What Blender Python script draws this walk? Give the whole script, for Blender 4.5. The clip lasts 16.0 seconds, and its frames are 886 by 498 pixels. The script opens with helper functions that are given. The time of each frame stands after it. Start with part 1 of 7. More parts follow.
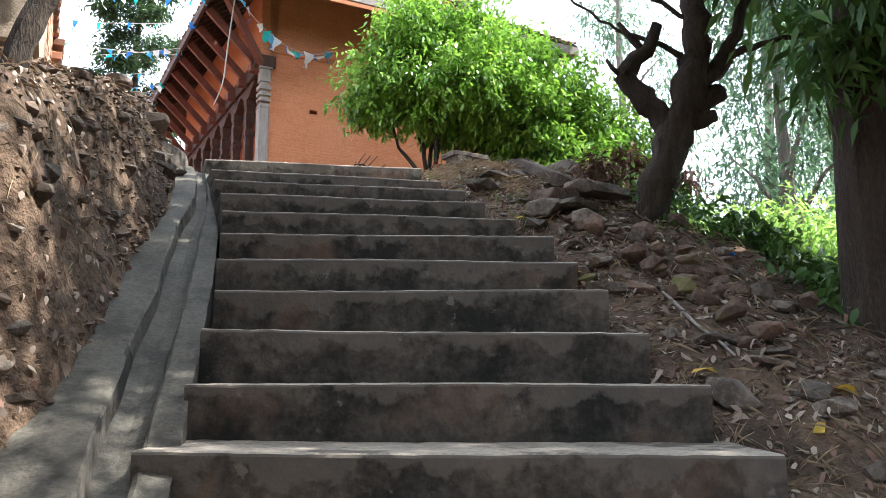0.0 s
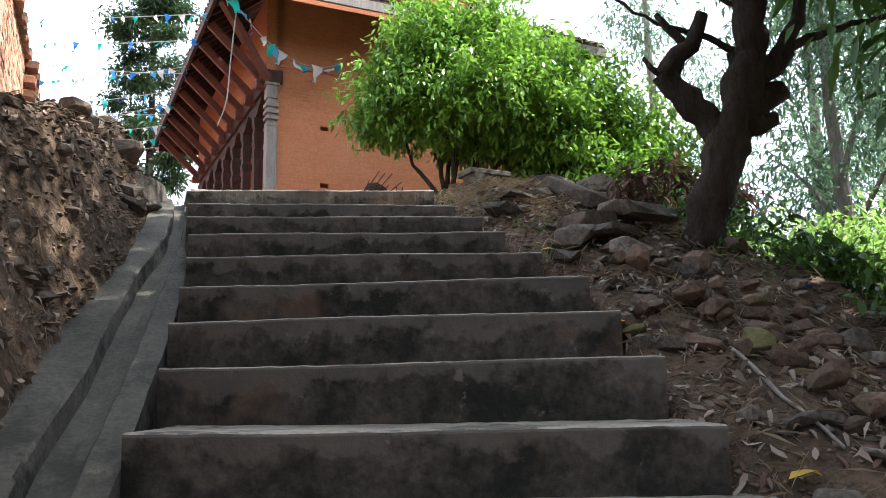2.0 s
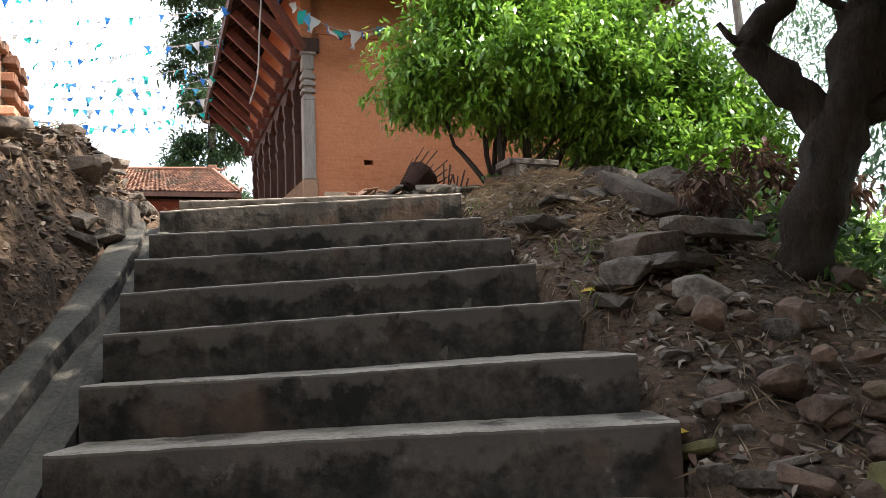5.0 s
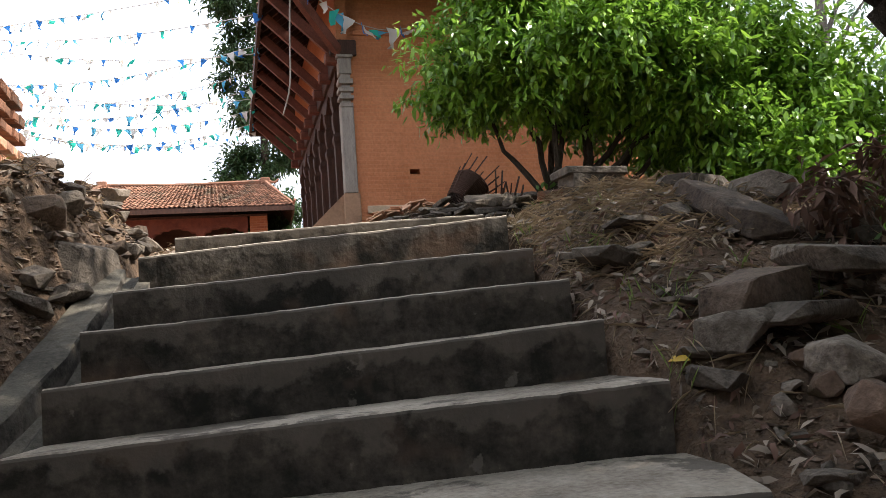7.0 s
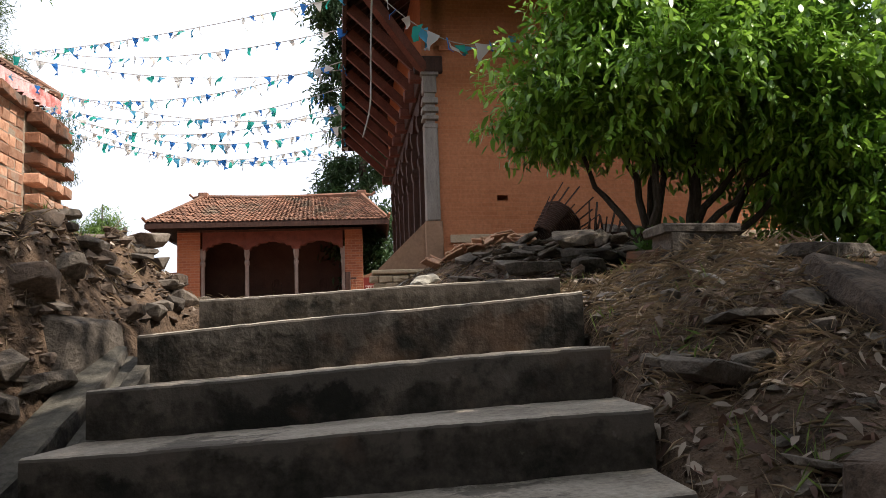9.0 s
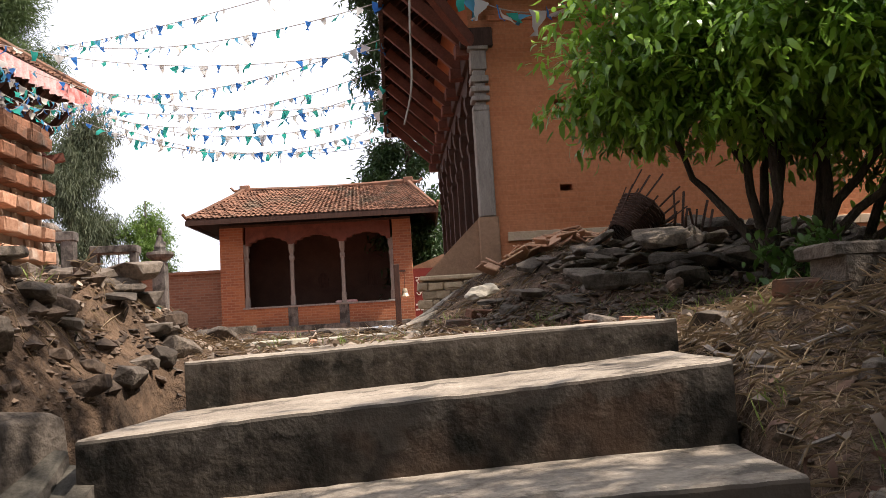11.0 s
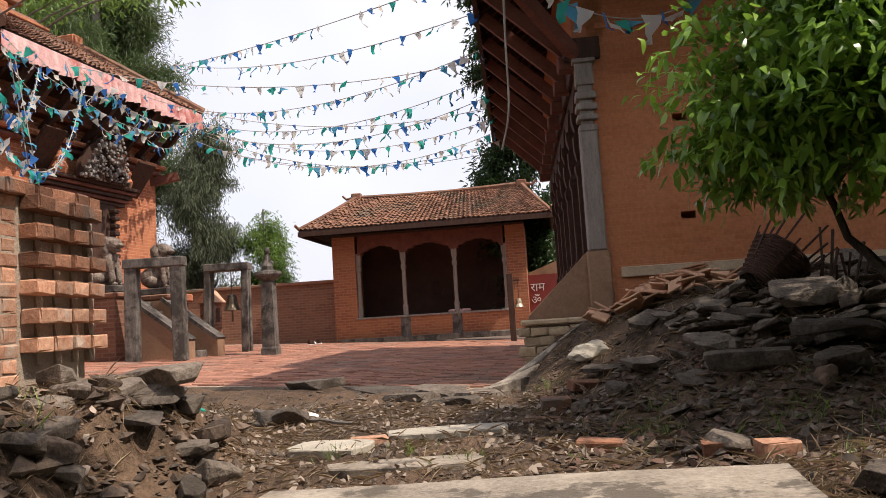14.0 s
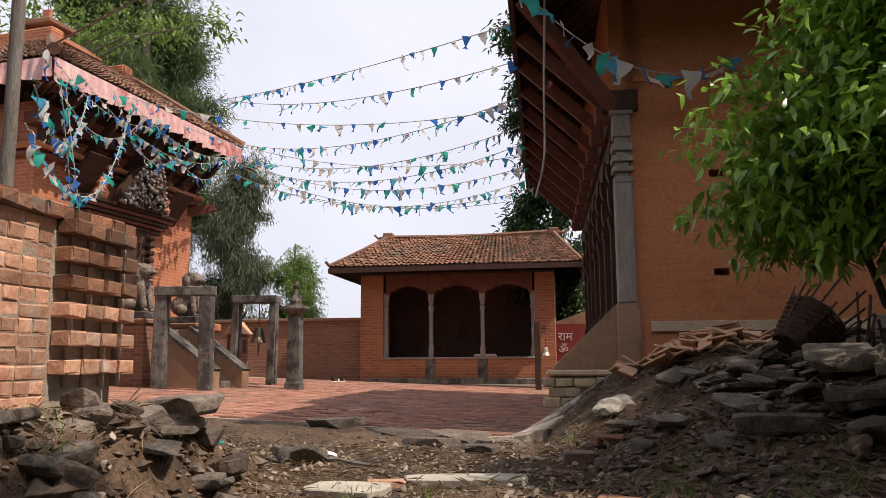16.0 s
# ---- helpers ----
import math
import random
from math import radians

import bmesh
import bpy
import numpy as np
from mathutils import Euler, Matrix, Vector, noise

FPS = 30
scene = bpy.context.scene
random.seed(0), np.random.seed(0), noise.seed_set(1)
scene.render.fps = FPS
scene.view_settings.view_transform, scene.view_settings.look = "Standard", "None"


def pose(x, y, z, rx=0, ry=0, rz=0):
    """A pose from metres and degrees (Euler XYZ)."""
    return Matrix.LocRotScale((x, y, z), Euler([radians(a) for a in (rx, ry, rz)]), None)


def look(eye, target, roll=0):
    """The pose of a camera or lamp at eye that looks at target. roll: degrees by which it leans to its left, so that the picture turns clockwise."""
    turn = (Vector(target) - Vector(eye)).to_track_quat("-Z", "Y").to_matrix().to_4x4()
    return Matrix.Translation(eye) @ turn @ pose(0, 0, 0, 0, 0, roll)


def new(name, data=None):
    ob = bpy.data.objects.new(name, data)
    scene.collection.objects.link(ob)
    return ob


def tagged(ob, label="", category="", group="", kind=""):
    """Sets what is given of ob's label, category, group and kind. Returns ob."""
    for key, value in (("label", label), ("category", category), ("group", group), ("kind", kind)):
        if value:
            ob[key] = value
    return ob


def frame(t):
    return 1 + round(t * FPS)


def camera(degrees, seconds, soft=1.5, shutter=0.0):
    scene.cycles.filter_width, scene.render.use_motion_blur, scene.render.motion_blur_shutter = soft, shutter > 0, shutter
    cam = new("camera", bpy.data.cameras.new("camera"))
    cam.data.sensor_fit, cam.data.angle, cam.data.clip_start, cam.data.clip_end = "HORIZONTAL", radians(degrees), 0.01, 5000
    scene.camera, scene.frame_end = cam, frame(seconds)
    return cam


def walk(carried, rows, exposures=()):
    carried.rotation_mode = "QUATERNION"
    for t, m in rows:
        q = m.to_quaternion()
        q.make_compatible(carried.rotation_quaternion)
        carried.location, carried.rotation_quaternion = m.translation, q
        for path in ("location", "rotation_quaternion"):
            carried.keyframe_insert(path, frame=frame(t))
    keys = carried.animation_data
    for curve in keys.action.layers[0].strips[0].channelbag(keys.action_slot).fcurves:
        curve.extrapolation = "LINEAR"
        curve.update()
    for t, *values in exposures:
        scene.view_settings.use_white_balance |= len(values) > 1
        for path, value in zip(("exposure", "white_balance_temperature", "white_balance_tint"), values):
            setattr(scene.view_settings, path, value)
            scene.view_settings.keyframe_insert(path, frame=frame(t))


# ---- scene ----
cam = camera(58.7, 16.0, soft=0.6)
METRES, EYE, TILT, LEAN, TURN = 7.0, 1.35, 0.0, 0.0, -26.3
ROWS = [
    (0.0, 0.0, 0.0, 0.0, -0.04, 9.02, -0.22),
    (0.5, -0.015, 0.0492, 0.018, 1.96, 10.96, 0.2),
    (1.0, -0.0254, 0.0631, 0.0327, -1.92, 10.94, 0.62),
    (1.5, -0.0104, 0.0822, 0.0337, 0.19, 10.17, 0.96),
    (2.0, 0.0163, 0.1271, 0.0494, 2.46, 9.67, 1.25),
    (2.5, 0.0185, 0.1534, 0.0654, 6.39, 8.33, 2.2),
    (3.0, 0.0146, 0.1924, 0.0807, 0.08, 7.18, 3.75),
    (3.5, 0.022, 0.209, 0.0934, -2.06, 6.63, 2.0),
    (4.0, 0.052, 0.2366, 0.0968, -1.21, 6.74, 1.08),
    (4.5, 0.0604, 0.2591, 0.1222, 4.21, 6.25, 0.68),
    (7.0, 0.0632, 0.4296, 0.1896, 13.65, 6.13, 4.05),
    (7.5, 0.0497, 0.4654, 0.2141, 9.11, 8.41, 1.13),
    (8.0, 0.0486, 0.4779, 0.2227, 13.65, 6.26, 0.41),
    (8.5, 0.0693, 0.5221, 0.2335, 19.95, 6.87, 1.28),
    (9.0, 0.0696, 0.548, 0.2508, 21.14, 6.84, 1.96),
    (9.5, 0.0469, 0.5868, 0.2592, 25.56, 6.21, 2.37),
    (12.0, -0.0096, 0.7369, 0.3323, 24.54, 4.87, 3.87),
    (12.5, -0.0148, 0.7471, 0.3384, 23.78, 3.77, 1.74),
    (13.0, -0.0109, 0.784, 0.3441, 29.32, 3.66, 3.81),
    (13.5, -0.0147, 0.8083, 0.3759, 33.44, 3.5, 3.92),
    (14.0, -0.0133, 0.8069, 0.3827, 33.91, 5.21, 3.6),
    (14.5, -0.0135, 0.8077, 0.3839, 34.13, 7.69, 1.87),
    (15.0, -0.011, 0.8056, 0.3836, 34.38, 8.46, 0.59),
    (15.5, -0.0136, 0.807, 0.3837, 35.08, 8.39, 0.39),
    (16.0, -0.0137, 0.8085, 0.3836, 35.71, 8.39, 0.34),
]
EXPOSURES = [(0.0, 2.15, 5900, 8), (0.6, 1.9, 5900, 8), (1.0, 1.85, 5900, 8), (2.0, 1.75, 5900, 8), (3.0, 1.75, 5900, 8), (4.0, 2.2, 5850, 9), (4.7, 1.75, 6200, 10), (6.8, 1.4, 6400, 10), (7.5, 0.8, 6400, 11), (8.0, 0.98, 6400, 11), (8.5, 0.78, 6450, 11), (9.0, 0.62, 6450, 11), (9.5, 0.7, 6500, 12), (12.0, 0.52, 6750, 16), (14.0, 0.18, 6750, 16), (16.0, 0.05, 6750, 16)]
walk(cam, [(t, pose(0, 0, EYE, TILT, LEAN, TURN) @ pose(METRES * x, METRES * y, METRES * z, 90 + pitch, roll, yaw)) for t, x, y, z, yaw, pitch, roll in ROWS], EXPOSURES)


# ---------------------------------------------------------------- sky and sun
SUN_AZ, SUN_EL = 105.0, 56.0          # degrees from +y towards +x, and above the horizon
world = bpy.data.worlds.new("world")
scene.world = world
world.use_nodes = True
wn, wl = world.node_tree.nodes, world.node_tree.links
wn.clear()
w_out = wn.new("ShaderNodeOutputWorld")
w_bg = wn.new("ShaderNodeBackground")
w_sky = wn.new("ShaderNodeTexSky")
w_sky.sky_type = "NISHITA"
w_sky.sun_disc = False
w_sky.sun_elevation, w_sky.sun_rotation = radians(SUN_EL), radians(SUN_AZ)
w_sky.air_density, w_sky.dust_density = 1.0, 3.0
w_tc = wn.new("ShaderNodeTexCoord")
w_noise = wn.new("ShaderNodeTexNoise")
w_noise.inputs["Scale"].default_value, w_noise.inputs["Detail"].default_value = 1.6, 4.0
w_ramp = wn.new("ShaderNodeMapRange")
w_ramp.inputs["From Min"].default_value, w_ramp.inputs["From Max"].default_value = 0.3, 0.62
w_ramp.inputs["To Min"].default_value, w_ramp.inputs["To Max"].default_value = 0.62, 0.92
w_mix = wn.new("ShaderNodeMix")
w_mix.data_type = "RGBA"
w_mix.inputs["B"].default_value = (9.0, 9.6, 10.8, 1)
wl.new(w_tc.outputs["Generated"], w_noise.inputs["Vector"])
wl.new(w_noise.outputs["Fac"], w_ramp.inputs["Value"])
wl.new(w_ramp.outputs["Result"], w_mix.inputs["Factor"])
wl.new(w_sky.outputs["Color"], w_mix.inputs["A"])
wl.new(w_mix.outputs["Result"], w_bg.inputs["Color"])
wl.new(w_bg.outputs["Background"], w_out.inputs["Surface"])
w_bg.inputs["Strength"].default_value = 0.1
sun_data = bpy.data.lights.new("sun", "SUN")
sun_data.energy, sun_data.angle, sun_data.color = 4.8, radians(0.6), (1.0, 0.93, 0.82)
sun = new("sun", sun_data)
_az, _el = radians(SUN_AZ), radians(SUN_EL)
SUN_DIR = Vector((math.sin(_az) * math.cos(_el), math.cos(_az) * math.cos(_el), math.sin(_el)))
sun.matrix_world = look(SUN_DIR * 60, (0, 0, 0))


# ---------------------------------------------------------------- materials
def rgba(c):
    return (c[0], c[1], c[2], 1.0)


def surface(name, dark, light, scale=3.0, fine=40.0, rough=0.85, bump=0.3, stain=None, stain_scale=1.2, stain_at=0.55,
            spread=0.0, metal=0.0, streak=None, fine_dist=0.02, spec=0.3, crisp=0.08):
    """A weathered surface: two-scale noise between two colours, an optional stain, relief."""
    m = bpy.data.materials.new(name)
    m.use_nodes = True
    n, l = m.node_tree.nodes, m.node_tree.links
    b = n["Principled BSDF"]
    b.inputs["Roughness"].default_value, b.inputs["Metallic"].default_value = rough, metal
    b.inputs["Specular IOR Level"].default_value = spec
    geo = n.new("ShaderNodeNewGeometry")
    vec = geo.outputs["Position"]
    if streak:
        mp = n.new("ShaderNodeMapping")
        mp.inputs["Scale"].default_value = streak
        l.new(vec, mp.inputs["Vector"])
        vec = mp.outputs["Vector"]
    big, small = n.new("ShaderNodeTexNoise"), n.new("ShaderNodeTexNoise")
    for t, s, d in ((big, scale, 5.0), (small, fine, 4.0)):
        t.inputs["Scale"].default_value, t.inputs["Detail"].default_value = s, d
        t.inputs["Roughness"].default_value = 0.65
        l.new(vec, t.inputs["Vector"])
    add = n.new("ShaderNodeMath")
    add.operation = "MULTIPLY_ADD"
    add.inputs[1].default_value = 0.75
    l.new(small.outputs["Fac"], add.inputs[0])
    l.new(big.outputs["Fac"], add.inputs[2])
    ramp = n.new("ShaderNodeMapRange")
    ramp.inputs["From Min"].default_value, ramp.inputs["From Max"].default_value = 0.62, 1.14
    l.new(add.outputs[0], ramp.inputs["Value"])
    mix = n.new("ShaderNodeMix")
    mix.data_type = "RGBA"
    mix.inputs["A"].default_value, mix.inputs["B"].default_value = rgba(dark), rgba(light)
    l.new(ramp.outputs["Result"], mix.inputs["Factor"])
    col = mix.outputs["Result"]
    if stain:
        st = n.new("ShaderNodeTexNoise")
        st.inputs["Scale"].default_value, st.inputs["Detail"].default_value = stain_scale, 7.0
        st.inputs["Roughness"].default_value = 0.7
        l.new(geo.outputs["Position"], st.inputs["Vector"])
        sr = n.new("ShaderNodeMapRange")
        sr.inputs["From Min"].default_value, sr.inputs["From Max"].default_value = stain_at - crisp * 0.6, stain_at + crisp
        sr.inputs["To Max"].default_value = 0.85
        l.new(st.outputs["Fac"], sr.inputs["Value"])
        m2 = n.new("ShaderNodeMix")
        m2.data_type = "RGBA"
        m2.inputs["B"].default_value = rgba(stain)
        l.new(col, m2.inputs["A"])
        l.new(sr.outputs["Result"], m2.inputs["Factor"])
        col = m2.outputs["Result"]
    if spread:
        oi = n.new("ShaderNodeObjectInfo")
        sp = n.new("ShaderNodeMapRange")
        sp.inputs["To Min"].default_value, sp.inputs["To Max"].default_value = 1 - spread, 1 + spread
        gi = n.new("ShaderNodeMath")
        gi.operation = "ADD"
        l.new(oi.outputs["Random"], gi.inputs[0])
        l.new(geo.outputs["Random Per Island"], gi.inputs[1])
        fr = n.new("ShaderNodeMath")
        fr.operation = "FRACT"
        l.new(gi.outputs[0], fr.inputs[0])
        l.new(fr.outputs[0], sp.inputs["Value"])
        hs = n.new("ShaderNodeHueSaturation")
        l.new(sp.outputs["Result"], hs.inputs["Value"])
        l.new(col, hs.inputs["Color"])
        col = hs.outputs["Color"]
    l.new(col, b.inputs["Base Color"])
    if bump:
        bp = n.new("ShaderNodeBump")
        bp.inputs["Strength"].default_value, bp.inputs["Distance"].default_value = bump, fine_dist
        l.new(add.outputs[0], bp.inputs["Height"])
        l.new(bp.outputs["Normal"], b.inputs["Normal"])
    return m


def masonry(name, c1, c2, mortar, length=0.23, course=0.07, joint=0.008, along="x", rough=0.9, worn=None, bump=0.5):
    """Fine far-off brickwork: courses on an upright wall, with worn patches."""
    m = bpy.data.materials.new(name)
    m.use_nodes = True
    n, l = m.node_tree.nodes, m.node_tree.links
    b = n["Principled BSDF"]
    b.inputs["Roughness"].default_value, b.inputs["Specular IOR Level"].default_value = rough, 0.2
    geo = n.new("ShaderNodeNewGeometry")
    sep, com = n.new("ShaderNodeSeparateXYZ"), n.new("ShaderNodeCombineXYZ")
    l.new(geo.outputs["Position"], sep.inputs[0])
    run = n.new("ShaderNodeMath")
    run.operation = "ADD"
    l.new(sep.outputs["X"], run.inputs[0])
    l.new(sep.outputs["Y"], run.inputs[1])
    l.new(run.outputs[0], com.inputs["X"])
    l.new(sep.outputs["Z"], com.inputs["Y"])
    bt = n.new("ShaderNodeTexBrick")
    bt.inputs["Scale"].default_value = 1.0
    bt.inputs["Brick Width"].default_value, bt.inputs["Row Height"].default_value = length, course
    bt.inputs["Mortar Size"].default_value = joint
    bt.inputs["Mortar Smooth"].default_value = 0.3
    bt.inputs["Color1"].default_value, bt.inputs["Color2"].default_value, bt.inputs["Mortar"].default_value = rgba(c1), rgba(c2), rgba(mortar)
    l.new(com.outputs[0], bt.inputs["Vector"])
    ns, ns2 = n.new("ShaderNodeTexNoise"), n.new("ShaderNodeTexNoise")
    ns.inputs["Scale"].default_value, ns.inputs["Detail"].default_value = 1.1, 6.0
    ns2.inputs["Scale"].default_value, ns2.inputs["Detail"].default_value = 30.0, 3.0
    l.new(geo.outputs["Position"], ns.inputs["Vector"])
    l.new(geo.outputs["Position"], ns2.inputs["Vector"])
    mr = n.new("ShaderNodeMapRange")
    mr.inputs["From Min"].default_value, mr.inputs["From Max"].default_value = 0.42, 0.72
    mr.inputs["To Max"].default_value = 0.75
    l.new(ns.outputs["Fac"], mr.inputs["Value"])
    mx = n.new("ShaderNodeMix")
    mx.data_type = "RGBA"
    mx.inputs["B"].default_value = rgba(worn or c2)
    l.new(bt.outputs["Color"], mx.inputs["A"])
    l.new(mr.outputs["Result"], mx.inputs["Factor"])
    hs = n.new("ShaderNodeHueSaturation")
    v = n.new("ShaderNodeMapRange")
    v.inputs["To Min"].default_value, v.inputs["To Max"].default_value = 0.7, 1.3
    l.new(ns2.outputs["Fac"], v.inputs["Value"])
    l.new(v.outputs["Result"], hs.inputs["Value"])
    l.new(mx.outputs["Result"], hs.inputs["Color"])
    l.new(hs.outputs["Color"], b.inputs["Base Color"])
    sub = n.new("ShaderNodeMath")
    sub.operation = "MULTIPLY_ADD"
    sub.inputs[1].default_value = -1.0
    l.new(bt.outputs["Fac"], sub.inputs[0])
    l.new(ns2.outputs["Fac"], sub.inputs[2])
    bp = n.new("ShaderNodeBump")
    bp.inputs["Strength"].default_value, bp.inputs["Distance"].default_value = bump, 0.008
    l.new(sub.outputs[0], bp.inputs["Height"])
    l.new(bp.outputs["Normal"], b.inputs["Normal"])
    return m


def foliage(name, c1, c2, glow=0.5, rough=0.45):
    """Leaves: each its own tint, light passing through."""
    m = bpy.data.materials.new(name)
    m.use_nodes = True
    n, l = m.node_tree.nodes, m.node_tree.links
    b, out = n["Principled BSDF"], n["Material Output"]
    b.inputs["Roughness"].default_value = rough
    geo = n.new("ShaderNodeNewGeometry")
    ns = n.new("ShaderNodeTexNoise")
    ns.inputs["Scale"].default_value = 2.2
    l.new(geo.outputs["Position"], ns.inputs["Vector"])
    av = n.new("ShaderNodeMath")
    av.operation = "MULTIPLY_ADD"
    av.inputs[1].default_value = 0.6
    l.new(geo.outputs["Random Per Island"], av.inputs[0])
    sh = n.new("ShaderNodeMath")
    sh.operation = "SUBTRACT"
    sh.inputs[1].default_value = 0.3
    l.new(ns.outputs["Fac"], sh.inputs[0])
    l.new(sh.outputs[0], av.inputs[2])
    mix = n.new("ShaderNodeMix")
    mix.data_type = "RGBA"
    mix.inputs["A"].default_value, mix.inputs["B"].default_value = rgba(c1), rgba(c2)
    l.new(av.outputs[0], mix.inputs["Factor"])
    l.new(mix.outputs["Result"], b.inputs["Base Color"])
    tr = n.new("ShaderNodeBsdfTranslucent")
    l.new(mix.outputs["Result"], tr.inputs["Color"])
    ms = n.new("ShaderNodeMixShader")
    ms.inputs["Fac"].default_value = glow
    l.new(b.outputs["BSDF"], ms.inputs[1])
    l.new(tr.outputs["BSDF"], ms.inputs[2])
    l.new(ms.outputs["Shader"], out.inputs["Surface"])
    return m


M = {}
M["concrete"] = surface("dark_concrete", (0.045, 0.038, 0.031), (0.150, 0.130, 0.108), 3.5, 30, 0.9, 0.5, (0.016, 0.014, 0.012), 2.2, 0.51, crisp=0.05)

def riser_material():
    """Mossy concrete riser, toned darker than the tread for shade; pale cement skim survives in a ragged band under the
    step's edge.
    """
    m = surface("mossy_shaded_concrete", (0.022, 0.018, 0.014), (0.105, 0.086, 0.068), 4.5, 26, 0.92, 0.40, (0.009, 0.009, 0.007), 3.4, 0.50, fine_dist=0.02, crisp=0.10)
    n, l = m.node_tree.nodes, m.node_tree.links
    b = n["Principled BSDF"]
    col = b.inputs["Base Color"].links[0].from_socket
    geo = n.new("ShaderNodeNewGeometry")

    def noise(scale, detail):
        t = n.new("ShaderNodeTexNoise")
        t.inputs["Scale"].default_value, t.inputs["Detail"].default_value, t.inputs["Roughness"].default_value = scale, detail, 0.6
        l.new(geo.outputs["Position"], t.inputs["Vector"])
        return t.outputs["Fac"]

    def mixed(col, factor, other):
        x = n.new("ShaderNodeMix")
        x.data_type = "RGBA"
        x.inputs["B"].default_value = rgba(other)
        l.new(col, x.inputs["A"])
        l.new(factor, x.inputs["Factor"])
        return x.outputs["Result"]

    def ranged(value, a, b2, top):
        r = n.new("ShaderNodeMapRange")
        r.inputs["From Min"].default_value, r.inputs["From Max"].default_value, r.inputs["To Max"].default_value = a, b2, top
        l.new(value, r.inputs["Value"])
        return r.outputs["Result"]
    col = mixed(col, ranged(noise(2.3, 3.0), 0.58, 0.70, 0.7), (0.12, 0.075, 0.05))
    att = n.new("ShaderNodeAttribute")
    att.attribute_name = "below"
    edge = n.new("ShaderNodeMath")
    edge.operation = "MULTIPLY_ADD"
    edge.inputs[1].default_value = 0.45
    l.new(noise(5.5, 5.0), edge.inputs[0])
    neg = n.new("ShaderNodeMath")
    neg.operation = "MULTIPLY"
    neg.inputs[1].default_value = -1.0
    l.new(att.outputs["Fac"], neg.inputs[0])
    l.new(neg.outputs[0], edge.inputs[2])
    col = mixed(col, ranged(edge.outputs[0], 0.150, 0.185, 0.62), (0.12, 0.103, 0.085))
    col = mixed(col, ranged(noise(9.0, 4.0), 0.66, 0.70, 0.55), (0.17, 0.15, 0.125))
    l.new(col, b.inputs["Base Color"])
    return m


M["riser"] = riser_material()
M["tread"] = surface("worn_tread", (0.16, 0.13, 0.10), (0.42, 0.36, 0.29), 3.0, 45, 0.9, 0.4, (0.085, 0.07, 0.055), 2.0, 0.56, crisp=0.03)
M["drain"] = surface("drain_cement", (0.046, 0.041, 0.032), (0.135, 0.12, 0.095), 3.0, 45, 0.9, 0.4, (0.045, 0.039, 0.031), 2.0, 0.55, crisp=0.05)
M["earth"] = surface("bare_earth", (0.036, 0.023, 0.015), (0.17, 0.108, 0.067), 2.2, 24, 0.95, 1.0, (0.040, 0.027, 0.018), 1.6, 0.56, fine_dist=0.06)
M["rock"] = surface("grey_rock", (0.055, 0.043, 0.033), (0.20, 0.163, 0.13), 5.0, 40, 0.9, 0.7, (0.04, 0.031, 0.023), 3.0, 0.56, spread=0.4)
M["rock_red"] = surface("red_brown_rock", (0.055, 0.034, 0.023), (0.155, 0.10, 0.07), 5.0, 40, 0.9, 0.6, (0.06, 0.055, 0.02), 3.0, 0.58, spread=0.35)
M["rock_pale"] = surface("pale_slab", (0.28, 0.25, 0.20), (0.5, 0.45, 0.37), 4.0, 35, 0.9, 0.4, spread=0.15)
M["brick"] = surface("red_brick", (0.32, 0.145, 0.085), (0.60, 0.35, 0.23), 7.0, 45, 0.9, 0.35, (0.50, 0.41, 0.33), 4.0, 0.58, spread=0.36, crisp=0.08)
M["brick_dark"] = surface("sooty_brick", (0.13, 0.065, 0.04), (0.33, 0.15, 0.085), 5.0, 60, 0.9, 0.5, (0.10, 0.085, 0.07), 3.0, 0.52, spread=0.35)
M["mortar"] = surface("mud_mortar", (0.26, 0.20, 0.15), (0.42, 0.34, 0.26), 6, 60, 0.95, 0.6)
M["paver"] = surface("brick_paver", (0.24, 0.10, 0.065), (0.40, 0.20, 0.135), 2.0, 50, 0.85, 0.4, (0.19, 0.14, 0.11), 0.9, 0.56, spread=0.28)
M["temple"] = masonry("ochre_brickwork", (0.46, 0.172, 0.078), (0.41, 0.148, 0.066), (0.43, 0.175, 0.085), 0.2, 0.055, 0.006, worn=(0.48, 0.20, 0.10), bump=0.4)
M["pati"] = masonry("red_brickwork", (0.36, 0.13, 0.062), (0.25, 0.085, 0.045), (0.33, 0.18, 0.11), 0.22, 0.07, 0.010, worn=(0.38, 0.16, 0.075))
M["court_wall"] = masonry("brown_brickwork", (0.25, 0.115, 0.07), (0.16, 0.07, 0.045), (0.22, 0.14, 0.10), 0.22, 0.07, 0.012, worn=(0.22, 0.11, 0.07))
M["shrine"] = masonry("shrine_brickwork", (0.45, 0.155, 0.075), (0.33, 0.105, 0.055), (0.45, 0.25, 0.16), 0.22, 0.065, 0.008, worn=(0.48, 0.20, 0.10))
M["plaster"] = surface("brown_plaster", (0.24, 0.14, 0.085), (0.36, 0.22, 0.14), 2.0, 30, 0.9, 0.3, (0.18, 0.11, 0.07), 1.6, 0.58)
M["stone"] = surface("dressed_stone", (0.065, 0.055, 0.047), (0.21, 0.185, 0.16), 5, 50, 0.85, 0.4, (0.035, 0.03, 0.025), 3, 0.50, streak=(2.5, 2.5, 0.6))
M["pale_stone"] = surface("pale_stone", (0.40, 0.29, 0.19), (0.56, 0.43, 0.30), 4, 40, 0.85, 0.3, (0.30, 0.20, 0.13), 3, 0.6)
